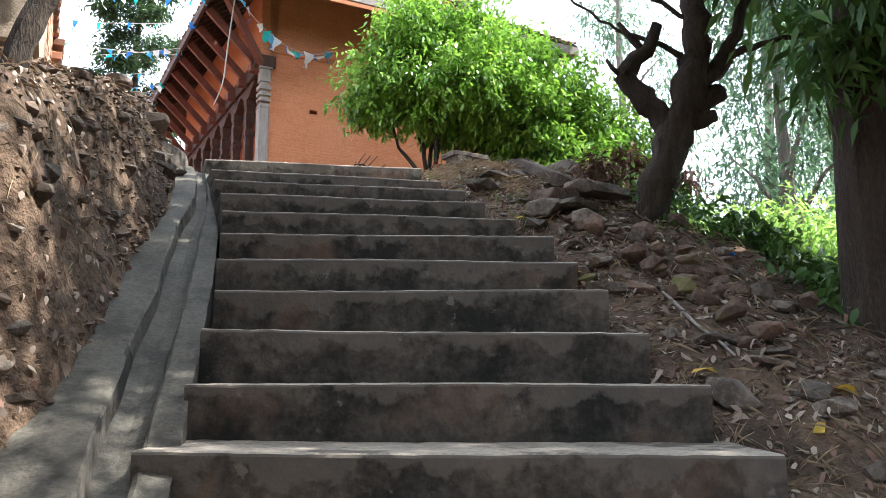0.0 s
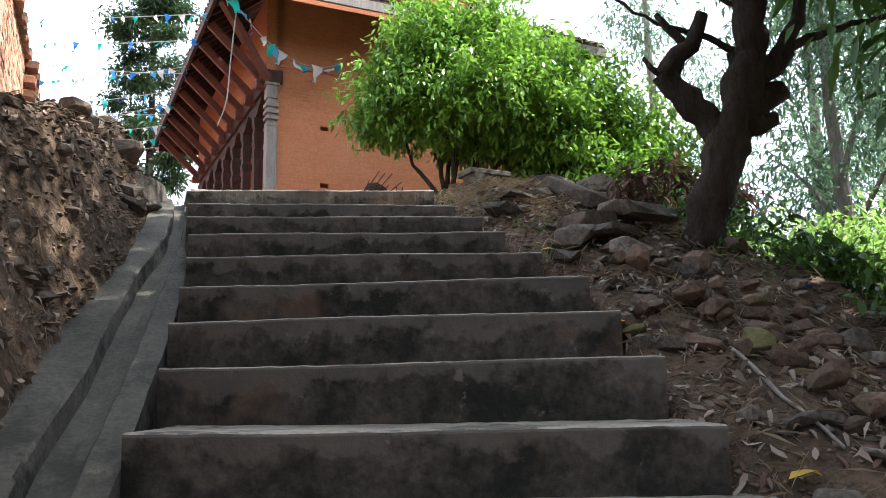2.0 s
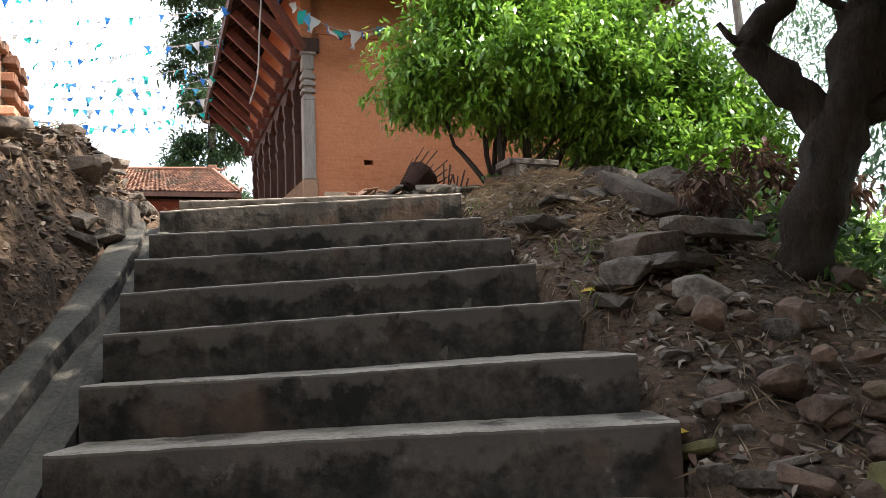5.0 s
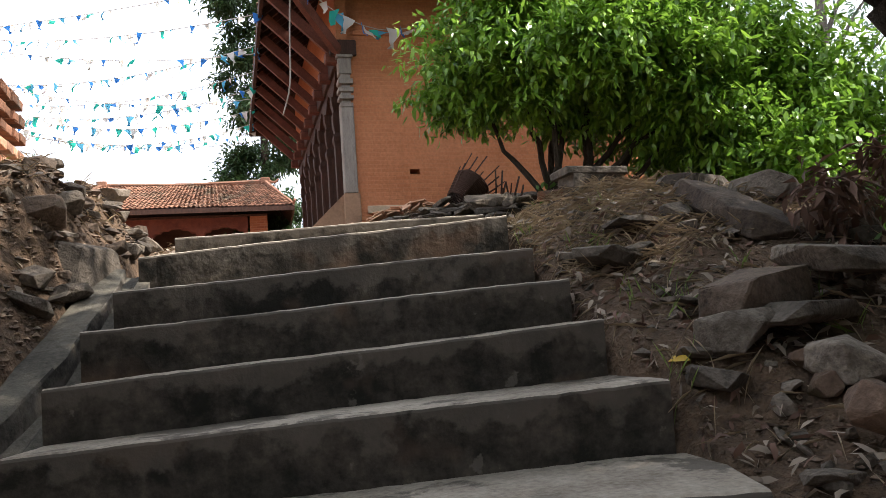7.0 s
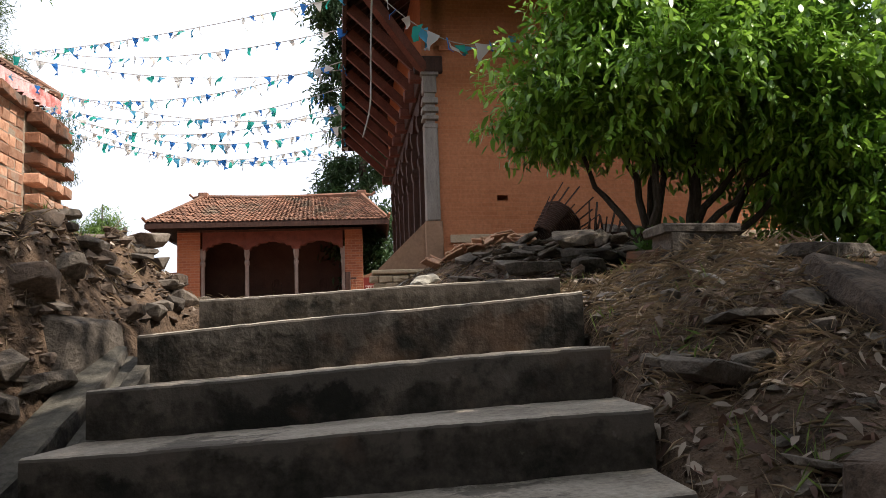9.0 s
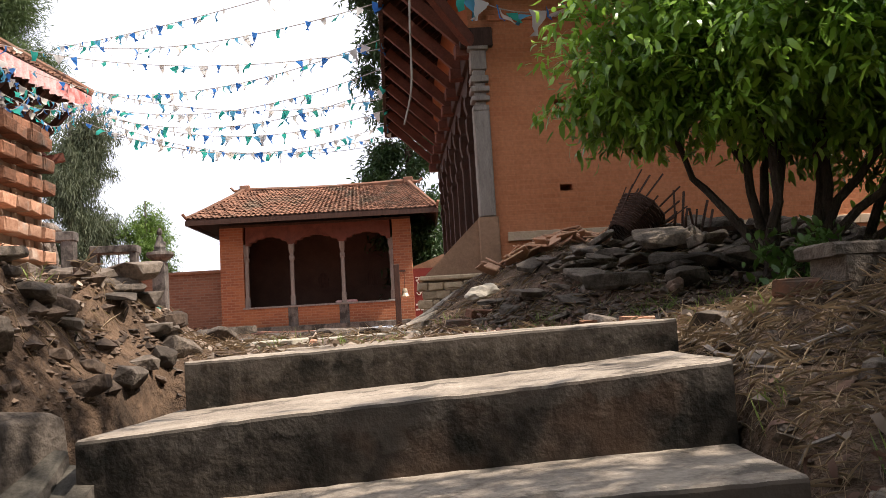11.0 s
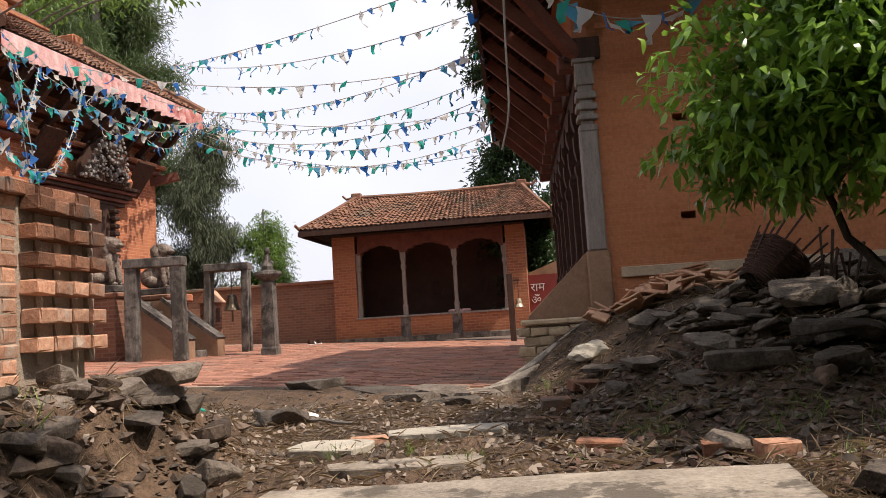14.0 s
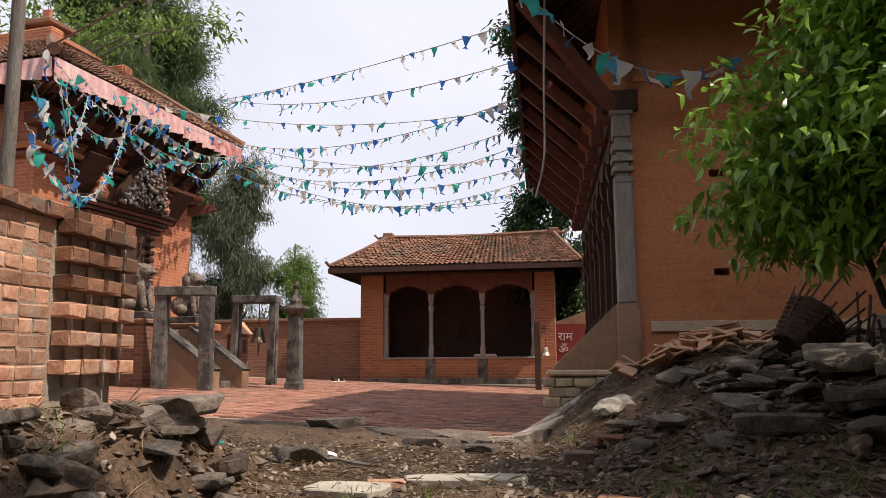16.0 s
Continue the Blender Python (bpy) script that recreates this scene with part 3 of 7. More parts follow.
def build_stair():
    stair = empty("staircase", Matrix.Identity(4), "weathered grey concrete outdoor stair, mossy risers darkened for shade", "stairs", kind="structure")
    for i, (a, b) in enumerate(STEPS):
        a, b = Vector(a), Vector(b)
        d = (b - a).normalized()
        into = Vector((-d.y, d.x, 0)).normalized()
        if i + 1 < len(STEPS):
            na, nb = Vector(STEPS[i + 1][0]), Vector(STEPS[i + 1][1])
            depth = ((na - a).dot(into) + (nb - b).dot(into)) / 2 + 0.16
        else:
            depth = 0.62
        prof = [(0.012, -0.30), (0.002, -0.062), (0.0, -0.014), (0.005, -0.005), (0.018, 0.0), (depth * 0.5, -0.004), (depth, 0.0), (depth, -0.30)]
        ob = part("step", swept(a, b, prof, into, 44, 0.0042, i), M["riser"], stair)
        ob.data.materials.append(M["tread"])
        # Upward faces get the lighter tread; the riser colour holds the shade.
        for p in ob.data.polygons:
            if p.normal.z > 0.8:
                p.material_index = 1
    # the drain: kerb, channel and ledge running down beside the steps
    prof = [(0.03, 0.0), (-0.082, 0.004), (-0.095, -0.006), (-0.102, -0.062), (-0.17, -0.078), (-0.245, -0.070), (-0.252, 0.032), (-0.264, 0.044), (-0.40, 0.050), (-0.54, 0.040), (-0.54, -0.3), (0.03, -0.3)]
    ends = np.array([a for a, b in STEPS])
    fx, fz = np.polyfit(ends[:, 1], ends[:, 0], 3), np.polyfit(ends[:, 1], ends[:, 2], 2)
    pts = [Vector((np.polyval(fx, y) - 0.01, y, np.polyval(fz, y))) for y in np.arange(-1.0, 7.1, 0.10)]
    bm = bmesh.new()
    rng = random.Random(5)
    rings = []
    for i, p in enumerate(pts):
        full = 1 - float(smooth(p.y, 4.9, 6.3))
        deep = 1 - 0.6 * float(smooth(p.y, 6.0, 7.0))
        d = pts[min(i + 1, len(pts) - 1)] - pts[max(i - 1, 0)]
        s = Vector((d.y, -d.x, 0)).normalized()
        sway = 0.010 * math.sin(p.y * 3.1) + 0.006 * math.sin(p.y * 7.7)
        rings.append([bm.verts.new(p + s * (q[0] * (0.55 + 0.45 * full) + (sway if 2 < j < 9 else 0) + rng.uniform(-0.004, 0.004)) + Vector((0, 0, (q[1] if q[1] < -0.2 else q[1] * deep) - 0.13 + rng.uniform(-0.003, 0.003)))) for j, q in enumerate(prof)])
    k = len(prof)
    for r, s in zip(rings, rings[1:]):
        for j in range(k):
            bm.faces.new((r[j], s[j], s[(j + 1) % k], r[(j + 1) % k]))
    bm.faces.new(rings[0]), bm.faces.new(rings[-1][::-1])
    bmesh.ops.recalc_face_normals(bm, faces=bm.faces)
    ob = part("drain_channel", bm, M["drain"], None)
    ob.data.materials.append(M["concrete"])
    # Steep faces of the drain take the darker blotched concrete.
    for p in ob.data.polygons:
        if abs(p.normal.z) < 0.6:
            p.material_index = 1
    tagged(ob, "cast concrete drain channel with a low kerb beside the steps", "drain", kind="structure")


build_stair()


# ---------------------------------------------------------------- court
COURT_Z = 3.60


def build_court():
    bm = prism([(-14, 12.6), (-6, 12.5), (-0.7, 12.33), (0.69, 12.2), (1.24, 12.02), (1.74, 11.71), (1.9, 11.75), (2.2, 12.4), (2.75, 25.6), (-14, 25.6)], -0.14, -0.012, axis="z")
    for v in bm.verts:
        v.co.z += court_z(v.co.x)
    ob = part("pavement", bm, M["mortar"], None)
    tagged(ob, "red brick paved temple court with worn edges", "pavement", kind="structure")
    return ob


court = build_court()


# ---------------------------------------------------------------- the great temple
TEMPLE = pose(2.85, 12.82, 0, 0, 0, 2.2)


def tiles(name, a, b, c, d, nu, nv, mat, parent, lift=0.035, seed=0):
    """Overlapping clay tiles on the quad a-b (eave) to d-c (ridge), one joined mesh."""
    rng = random.Random(seed)
    a, b, c, d = map(Vector, (a, b, c, d))
    v, f = [], []
    nrm = (b - a).cross(d - a).normalized()
    if nrm.z < 0:
        nrm = -nrm
    for j in range(nv):
        for i in range(nu):
            t0, t1 = j / nv, (j + 1.5) / nv
            s0, s1 = (i + 0.04) / nu, (i + 0.96) / nu
            o = rng.uniform(-0.12, 0.12) / nv
            lf = lift * rng.uniform(0.7, 1.3)

            def at(s, t, h):
                return a.lerp(b, s).lerp(d.lerp(c, s), min(t, 1.0)) + nrm * h
            k = len(v)
            sm = (s0 + s1) / 2
            v += [at(s0, t0 + o, lf * 0.55), at(sm, t0 + o, lf * 1.25), at(s1, t0 + o, lf * 0.55), at(s1, t1, 0), at(sm, t1, lf * 0.3), at(s0, t1, 0),
                  at(s0, t0 + o, lf * 0.55 - 0.014), at(sm, t0 + o, lf * 1.25 - 0.014), at(s1, t0 + o, lf * 0.55 - 0.014)]
            f += [(k, k + 1, k + 4, k + 5), (k + 1, k + 2, k + 3, k + 4), (k + 6, k + 7, k + 1, k), (k + 7, k + 8, k + 2, k + 1)]
    ob = obj(name, mesh_of(name, v, f, mat), parent)
    ob["kind"] = "stuff"
    return ob


def build_temple():
    T = empty("temple", TEMPLE, "ochre-red brick temple hall with carved timber pillars and wide tiled eaves", "temple")
    W, D = 4.9, 6.7                      # length of the end wall, and of the pillared side
    Z0, ZB, ZT = 3.4, 4.66, 8.0
    EZ = 7.50
    # end wall with two small putlog holes through its face, and the back and far side
    panels = [(0.15, 0.90, 0.0, 0.4, Z0, ZT), (1.04, W, 0.0, 0.4, Z0, ZT), (0.90, 1.04, 0.0, 0.4, Z0, 4.86), (0.90, 1.04, 0.0, 0.4, 4.93, 5.82), (0.90, 1.04, 0.0, 0.4, 5.89, ZT),
              (W - 0.4, W, 0.4, D, Z0, ZT), (0.24, W - 0.4, D - 0.4, D, Z0, ZT), (0.95, 1.15, 0.4, D - 0.4, Z0, ZT)]
    for q in panels:
        part("wall", box(*q), M["temple"], T)
    part("string_course", box(0.29, W, -0.035, 0.0, 4.335, 4.435, 0.006), M["pale_stone"], T, "pale stone band along the wall foot")
    part("ledge", box(0.22, W, -0.03, 0.0, 6.80, 6.86, 0.005), M["temple"], T)
    # corner pilaster of stone with turned rings
    bm = box(-0.02, 0.20, -0.05, 0.30, Z0, 4.61, 0.01)
    part("pilaster_base", bm, M["plaster"], T)
    bm = box(0.0, 0.175, -0.06, 0.12, 4.61, 5.78, 0.012)
    part("pilaster", bm, M["grey_timber"], T, "grey weathered timber corner post")
    for k, (z0, z1, o) in enumerate(((5.78, 5.84, 0.0), (5.84, 5.89, -0.03), (5.89, 5.94, 0.012), (5.94, 5.99, -0.02), (5.99, 6.05, 0.015), (6.05, 6.10, -0.025), (6.10, 6.17, 0.012), (6.17, 6.24, -0.02), (6.24, 6.46, 0.0), (6.46, 6.50, 0.025))):
        part("capital_ring", box(-o, 0.175 + o, -0.06 - o, 0.12 + o, z0, z1, 0.006), M["grey_timber"], T)
    part("capital_block", box(-0.10, 0.26, -0.05, 0.25, 6.50, 6.72, 0.01), M["timber"], T)
    # sloping masonry cheek at the plinth corner
    bm = prism([(-0.02, 4.60), (0.3, 4.60), (0.3, Z0), (-0.62, Z0), (-0.62, 4.02)], 0.02, 0.34)
    part("plinth_cheek", bm, M["plaster"], T, "brown plastered sloping cheek of the plinth")
    part("plinth", box(0.0, 1.0, 0.34, D, Z0, 4.40), M["plaster"], T)
    # pillared side: posts, brackets, lintel, arches
    n = 7
    for i in range(n):
        y = 0.95 + i * (D - 1.2) / (n - 1)
        bm = lathe([(0.13, 4.40), (0.13, 4.62), (0.10, 4.66), (0.10, 5.5), (0.125, 5.55), (0.125, 5.62), (0.09, 5.68), (0.12, 5.8), (0.12, 5.95), (0.09, 6.0), (0.13, 6.1), (0.13, 6.2)], square=True)
        part("pillar", bm, M["timber"], T, at=pose(0.10, y, 0))
        pts = [(y - 0.5, 6.45), (y - 0.42, 6.36), (y - 0.3, 6.33), (y - 0.2, 6.25), (y - 0.1, 6.2), (y + 0.1, 6.2), (y + 0.2, 6.25), (y + 0.3, 6.33), (y + 0.42, 6.36), (y + 0.5, 6.45)]
        part("bracket", prism(pts, 0.03, 0.18, axis="x"), M["timber"], T)
    part("lintel", box(-0.02, 0.22, 0.2, D, 6.45, 6.72, 0.01), M["timber"], T)
    part("upper_wall", box(0.0, 0.30, 0.0, D, 6.72, ZT), M["temple"], T)
    # struts carrying the eave, with carved ends
    ns = 9
    for i in range(ns):
        y = 0.1 + i * (D - 0.3) / (ns - 1)
        part("strut", beam((0.0, y, 6.55), (-0.88, y, 7.38), 0.07, 0.13), M["red_timber"], T)
        bm = box(-0.16, 0.02, y - 0.07, y + 0.07, 6.42, 6.56, 0.015)
        part("corbel", bm, M["red_timber"], T)
    part("strut", beam((0.02, -0.02, 6.55), (-0.85, -0.75, 7.40), 0.09, 0.14), M["red_timber"], T)
    # eave: hipped skirt of rafters, boards, tiles
    ex0, ex1, ey0, ey1 = -0.95, 5.75, -1.35, D + 0.8
    rz = 8.55
    ix0, ix1, iy0, iy1 = 0.30, W - 0.3, 0.35, D - 0.3
    corners = [((ex0, ey0), (ex1, ey0), (ix1, iy0), (ix0, iy0)), ((ex0, ey1), (ex0, ey0), (ix0, iy0), (ix0, iy1)),
               ((ex1, ey0), (ex1, ey1), (ix1, iy1), (ix1, iy0)), ((ex1, ey1), (ex0, ey1), (ix0, iy1), (ix1, iy1))]
    for k, (a, b, c, d) in enumerate(corners):
        q = [(*a, EZ), (*b, EZ), (*c, rz), (*d, rz)]
        bm = bmesh.new()
        lo = [bm.verts.new(p) for p in q]
        hi = [bm.verts.new((p[0], p[1], p[2] + 0.07)) for p in q]
        bm.faces.new(lo[::-1]), bm.faces.new(hi)
        for i in range(4):
            bm.faces.new((lo[i], lo[(i + 1) % 4], hi[(i + 1) % 4], hi[i]))
        part("eave_board", bm, M["timber"], T)
        ln = (Vector(b) - Vector(a)).length
        tiles("roof_tiles", *[(p[0], p[1], p[2] + 0.075) for p in q], int(ln / 0.13), 14, M["tile"], T, 0.04, k)
        w0, w1 = Vector((*a, EZ - 0.05)), Vector((*b, EZ - 0.05))
        part("fascia", beam(w0, w1, 0.05, 0.15), M["grey_timber"] if k in (0, 2) else M["timber"], T)
    for i in range(26):
        y = ey0 + 0.25 + i * (ey1 - ey0 - 0.5) / 25
        part("rafter", beam((ex0 + 0.05, y, EZ - 0.03), (0.28, y, rz - 0.06 - 0.06), 0.06, 0.08), M["timber"], T)
    for i in range(17):
        x = ex0 + 0.9 + i * (ex1 - ex0 - 1.6) / 16
        part("rafter", beam((x, ey0 + 0.05, EZ - 0.03), (x, 0.3, rz - 0.12), 0.06, 0.08), M["timber"], T)
    # upper storey behind the eave, its gable verge and windows
    part("upper_storey", prism([(0.6, 8.3), (4.7, 8.3), (4.7, 8.55), (2.9, 10.6), (0.6, 10.6)], 0.9, D - 0.9), M["temple"], T)
    part("gable_verge", beam((2.55, 0.8, 10.95), (5.1, 0.8, 8.5), 0.24, 0.10, up=(0, 1, 0)), M["grey_timber"], T)
    tiles("roof_tiles", (5.15, 0.68, 8.52), (5.15, D - 0.7, 8.52), (2.6, D - 0.7, 10.98), (2.6, 0.68, 10.98), 45, 20, M["tile"], T, 0.04, 9)
    for x in (1.35, 2.45):
        w = part("window", box(x - 0.36, x + 0.36, 0.84, 0.90, 9.0, 9.9, 0.01), M["pale_stone"], T, "pale framed upper window")
        part("pane", box(x - 0.24, x + 0.24, 0.82, 0.84, 9.1, 9.8), M["timber"], w)
    return T


build_temple()


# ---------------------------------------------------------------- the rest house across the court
# Rest house inside: its shade is put into the plaster colour.
M["inner_shade"] = surface("shaded_plaster", (0.05, 0.028, 0.02), (0.10, 0.055, 0.04), 2, 30, 0.9, 0.2)


def build_rest_house():
    H = empty("rest_house", pose(-0.6, 25.3, 3.56), "small red brick rest house with three arched bays and tile roof", "pavilion")
    L, R, D, T = -2.52, 2.55, 2.2, 2.82
    sill = 0.63
    cols = [-1.85, -0.65, 0.70, 2.0]
    for q in ((L, cols[0] - 0.06, 0, 0.35, 0, T), (cols[3] + 0.06, R, 0, 0.35, 0, T), (L, L + 0.35, 0.35, D, 0, T), (R - 0.35, R, 0.35, D, 0, T), (cols[0] - 0.06, cols[3] + 0.06, 0.0, 0.35, 0, sill)):
        part("wall", box(*q), M["pati"], H)
    part("back_wall", box(L + 0.35, R - 0.35, D - 0.3, D, 0, T), M["inner_shade"], H, "inner wall in plaster darkened for shade")
    part("floor", box(L + 0.35, R - 0.35, 0.35, D - 0.3, 0, sill - 0.03), M["inner_shade"], H)
    part("ceiling", box(L, R, 0.0, D, T, T + 0.06), M["timber"], H)
    part("plinth_step", box(L + 0.1, R - 0.1, -0.22, 0.0, 0, 0.14, 0.015), M["stone"], H)
    part("sill", box(cols[0] - 0.1, cols[3] + 0.1, -0.03, 0.37, sill, sill + 0.05, 0.008), M["grey_timber"], H)
    for x in cols:
        bm = lathe([(0.085, sill + 0.05), (0.085, sill + 0.3), (0.065, sill + 0.34), (0.065, 1.87), (0.09, 1.92), (0.09, 1.98), (0.06, 2.04), (0.08, 2.10), (0.1, 2.17), (0.1, 2.36)], square=True)
        part("post", bm, M["grey_timber"], H, "slim weathered timber post", at=pose(x, 0.13, 0))
    for x in cols[1:3]:
        part("pier_foot", box(x - 0.13, x + 0.13, -0.012, 0.0, 0.02, sill, 0.004), M["stone"], H)
    for a, b in zip(cols, cols[1:]):
        w = b - a
        steps = [(0.0, 2.16), (0.08, 2.18), (0.10, 2.26), (0.2, 2.28), (0.24, 2.345), (0.36, 2.36), (0.42, 2.40), (0.58, 2.40), (0.64, 2.36), (0.76, 2.345), (0.80, 2.28), (0.90, 2.26), (0.92, 2.18), (1.0, 2.16)]
        pts = [(a, T)] + [(a + w * t, z + 0.15) for t, z in steps] + [(b, T)]
        part("arch", prism(pts, 0.05, 0.30), M["red_timber"], H, "scalloped reddish timber arch board")
    # Dark sheets stand in for the shaded hollows of two wall niches.
    for x in (-0.05, 1.35):
        part("niche_shade", prism([(x - 0.15, 1.2), (x + 0.15, 1.2), (x + 0.15, 1.5), (x + 0.08, 1.6), (x, 1.64), (x - 0.08, 1.6), (x - 0.15, 1.5)], D - 0.32, D - 0.302), M["timber"], H)
    # roof: hips with curling corners
    z, rz = T + 0.10, T + 1.10
    e = [(-3.18, -0.72, z), (3.28, -0.72, z), (3.28, D + 0.6, z), (-3.18, D + 0.6, z)]
    r = [(-2.05, D / 2 + 0.05, rz), (2.55, D / 2 + 0.05, rz)]
    for k, (a, b, c, d) in enumerate(((e[0], e[1], r[1], r[0]), (e[2], e[3], r[0], r[1]), (e[3], e[0], r[0], r[0]), (e[1], e[2], r[1], r[1]))):
        bm = bmesh.new()
        q = [a, b, c] if c == d else [a, b, c, d]
        lo, hi = [bm.verts.new(p) for p in q], [bm.verts.new((p[0], p[1], p[2] + 0.06)) for p in q]
        bm.faces.new(lo[::-1]), bm.faces.new(hi)
        for i in range(len(q)):
            j = (i + 1) % len(q)
            bm.faces.new((lo[i], lo[j], hi[j], hi[i]))
        part("roof_board", bm, M["timber"], H)
        u = [(p[0], p[1], p[2] + 0.065) for p in (a, b, c, d)]
        tiles("roof_tiles", *u, 52 if k < 2 else 26, 17, M["tile"], H, 0.05, 20 + k)
    part("ridge", limb([(r[0][0] - 0.05, r[0][1], rz + 0.10), (0.2, r[0][1], rz + 0.06), (r[1][0] + 0.05, r[1][1], rz + 0.12)], 0.075, 0.075, 6, 0.3), M["tile"], H)
    for a, b in ((e[0], r[0]), (e[1], r[1]), (e[2], r[1]), (e[3], r[0])):
        a, b = Vector(a), Vector(b)
        out = (a - b).normalized()
        part("hip", limb([b + Vector((0, 0, 0.12)), a.lerp(b, 0.5) + Vector((0, 0, 0.10)), a + Vector((0, 0, 0.12)), a + out * 0.12 + Vector((0, 0, 0.26))], 0.07, 0.04, 6, 0.25), M["tile"], H)
    for q, s in ((r[0], -1), (r[1], 1)):
        part("finial", box(q[0] - 0.14, q[0] + 0.14, q[1] - 0.09, q[1] + 0.09, rz + 0.06, rz + 0.24, 0.02), M["tile"], H)
        part("finial", limb([(q[0] + s * 0.1, q[1], rz + 0.12), (q[0] + s * 0.3, q[1], rz + 0.10), (q[0] + s * 0.4, q[1], rz + 0.2)], 0.05, 0.03, 6, 0.1), M["tile"], H)
    for a, b in ((e[0], e[1]), (e[0], e[3]), (e[1], e[2])):
        part("fascia", beam(Vector(a) + Vector((0, 0, -0.02)), Vector(b) + Vector((0, 0, -0.02)), 0.05, 0.12), M["timber"], H)
    return H


build_rest_house()
tagged(part("court_wall", box(-14, -3.15, 25.5, 25.85, 3.4, 5.22), M["court_wall"], None), "brown brick boundary wall of the court", "wall", kind="structure")
tagged(part("wall_coping", box(-14, -3.15, 25.42, 25.93, 5.22, 5.30, 0.015), M["tile"], None), "dark clay coping on the boundary wall", "coping", kind="structure")


# ---------------------------------------------------------------- the shrine
SHRINE = pose(-5.25, 15.0, COURT_Z, 0, 0, -7.1)


def build_shrine():
    S = empty("shrine", SHRINE, "red brick shrine with carved doorway and a frilled pink eave cloth", "shrine")
    # local: y runs along the front, the front faces +x; wall plane x = -1.0
    Lb, Wx = 5.46, -0.95
    part("plinth", box(-6.0, Wx + 0.5, 0.85, Lb + 0.25, -0.2, 1.15, 0.02), M["court_wall"], S)
    part("plinth_moulding", box(-6.0, Wx + 0.58, 0.77, Lb + 0.33, 1.15, 1.32, 0.03), M["shrine"], S)
    part("wall", box(-4.9, Wx, 1.10, Lb - 0.05, 1.32, 4.75), M["shrine"], S)
    part("cornice", box(-5.0, Wx + 0.12, 1.0, Lb + 0.05, 3.80, 3.90, 0.03), M["red_timber"], S)
    part("cornice", box(-5.05, Wx + 0.2, 0.95, Lb + 0.1, 3.93, 4.03, 0.03), M["shrine"], S)
    # door: stepped frame, leaf and lintel wings
    dy = 3.2
    D = part("door_frame", box(Wx, Wx + 0.14, dy - 0.75, dy + 0.75, 1.32, 3.05, 0.02), M["timber"], S, "dark carved timber door frame")
    part("door_leaf", box(Wx + 0.14, Wx + 0.17, dy - 0.42, dy + 0.42, 1.4, 2.75, 0.01), M["timber"], D)
    for k in range(5):
        part("lintel_layer", box(Wx, Wx + 0.16 + 0.045 * k, dy - 1.05 - 0.06 * k, dy + 1.0 + 0.06 * k, 2.98 + 0.075 * k, 3.045 + 0.075 * k, 0.012), M["red_timber"] if k % 2 else M["timber"], S)
    for s in (-1, 1):
        for k in range(11):
            part("jamb_ring", box(Wx + 0.14, Wx + 0.27, dy + s * 0.62 - 0.07, dy + s * 0.62 + 0.07, 1.42 + 0.14 * k, 1.50 + 0.14 * k, 0.015), M["timber"], S)
    # the pediment panel over the door: a domed heap of carved bosses
    rng = random.Random(3)
    bm = bmesh.new()
    for i in range(210):
        t = rng.uniform(-1, 1)
        zz = rng.uniform(0, 1) * (1 - abs(t) ** 1.5) * 0.85
        bmesh.ops.create_icosphere(bm, subdivisions=1, radius=rng.uniform(0.018, 0.042), matrix=Matrix.Translation((Wx + 0.42 + rng.uniform(-0.04, 0.05) + 0.25 * zz, dy + 0.1 + t * 0.60, 3.36 + zz)) @ Matrix.Diagonal((1, rng.uniform(0.6, 1.6), rng.uniform(0.6, 1.8), 1)))
    for i in range(24):
        t = -1 + 2 * i / 23
        bmesh.ops.create_icosphere(bm, subdivisions=1, radius=0.04, matrix=Matrix.Translation((Wx + 0.44 + 0.22 * (1 - t * t), dy + 0.1 + t * 0.64, 3.36 + 0.88 * (1 - abs(t) ** 1.7))))
    lathe([(0.06, 4.2), (0.08, 4.25), (0.04, 4.32), (0.05, 4.36), (0.01, 4.5)], 8, bm)
    for v in bm.verts:
        if v.co.x > -0.15:
            v.co.x, v.co.y = v.co.x + Wx + 0.66, v.co.y + dy + 0.1
    part("pediment", bm, M["carved"], S, "grey carved metal pediment panel over the door")
    part("pediment_back", prism([(dy - 0.56, 3.33), (dy + 0.76, 3.33), (dy + 0.7, 3.6), (dy + 0.44, 3.95), (dy + 0.1, 4.2), (dy - 0.24, 3.95), (dy - 0.5, 3.6)], Wx + 0.3, Wx + 0.4, axis="x"), M["timber"], S)
    for s, yy, zb in ((-1, 2.0, 3.42), (1, 4.45, 3.25)):
        part("side_panel", beam((Wx + 0.05, yy, zb), (Wx + 0.5, yy, zb + 0.6), 0.5, 0.06, up=(0, 0, 1)), M["timber"], S, "tilted dark carved side window")
        bm = lathe([(0.10, 3.35), (0.14, 3.45), (0.09, 3.55), (0.12, 3.62), (0.05, 3.75), (0.01, 3.9)], 10)
        part("finial", bm, M["shrine"], S, at=pose(Wx + 0.25, yy - 0.35 * s, 0.0))
    part("beak", beam((Wx - 0.05, Lb - 0.15, 3.66), (Wx + 0.45, Lb + 0.12, 3.80), 0.18, 0.16), M["red_timber"], S)
    part("wall_beam", box(Wx - 0.1, Wx + 0.25, 0.9, Lb + 0.1, 4.3, 4.5, 0.02), M["red_timber"], S)
    for i in range(9):
        y = 1.15 + i * (Lb - 1.3) / 8
        part("strut", beam((Wx + 0.02, y, 4.05), (-0.12, y, 4.82), 0.09, 0.14), M["timber"], S, "carved timber roof strut")
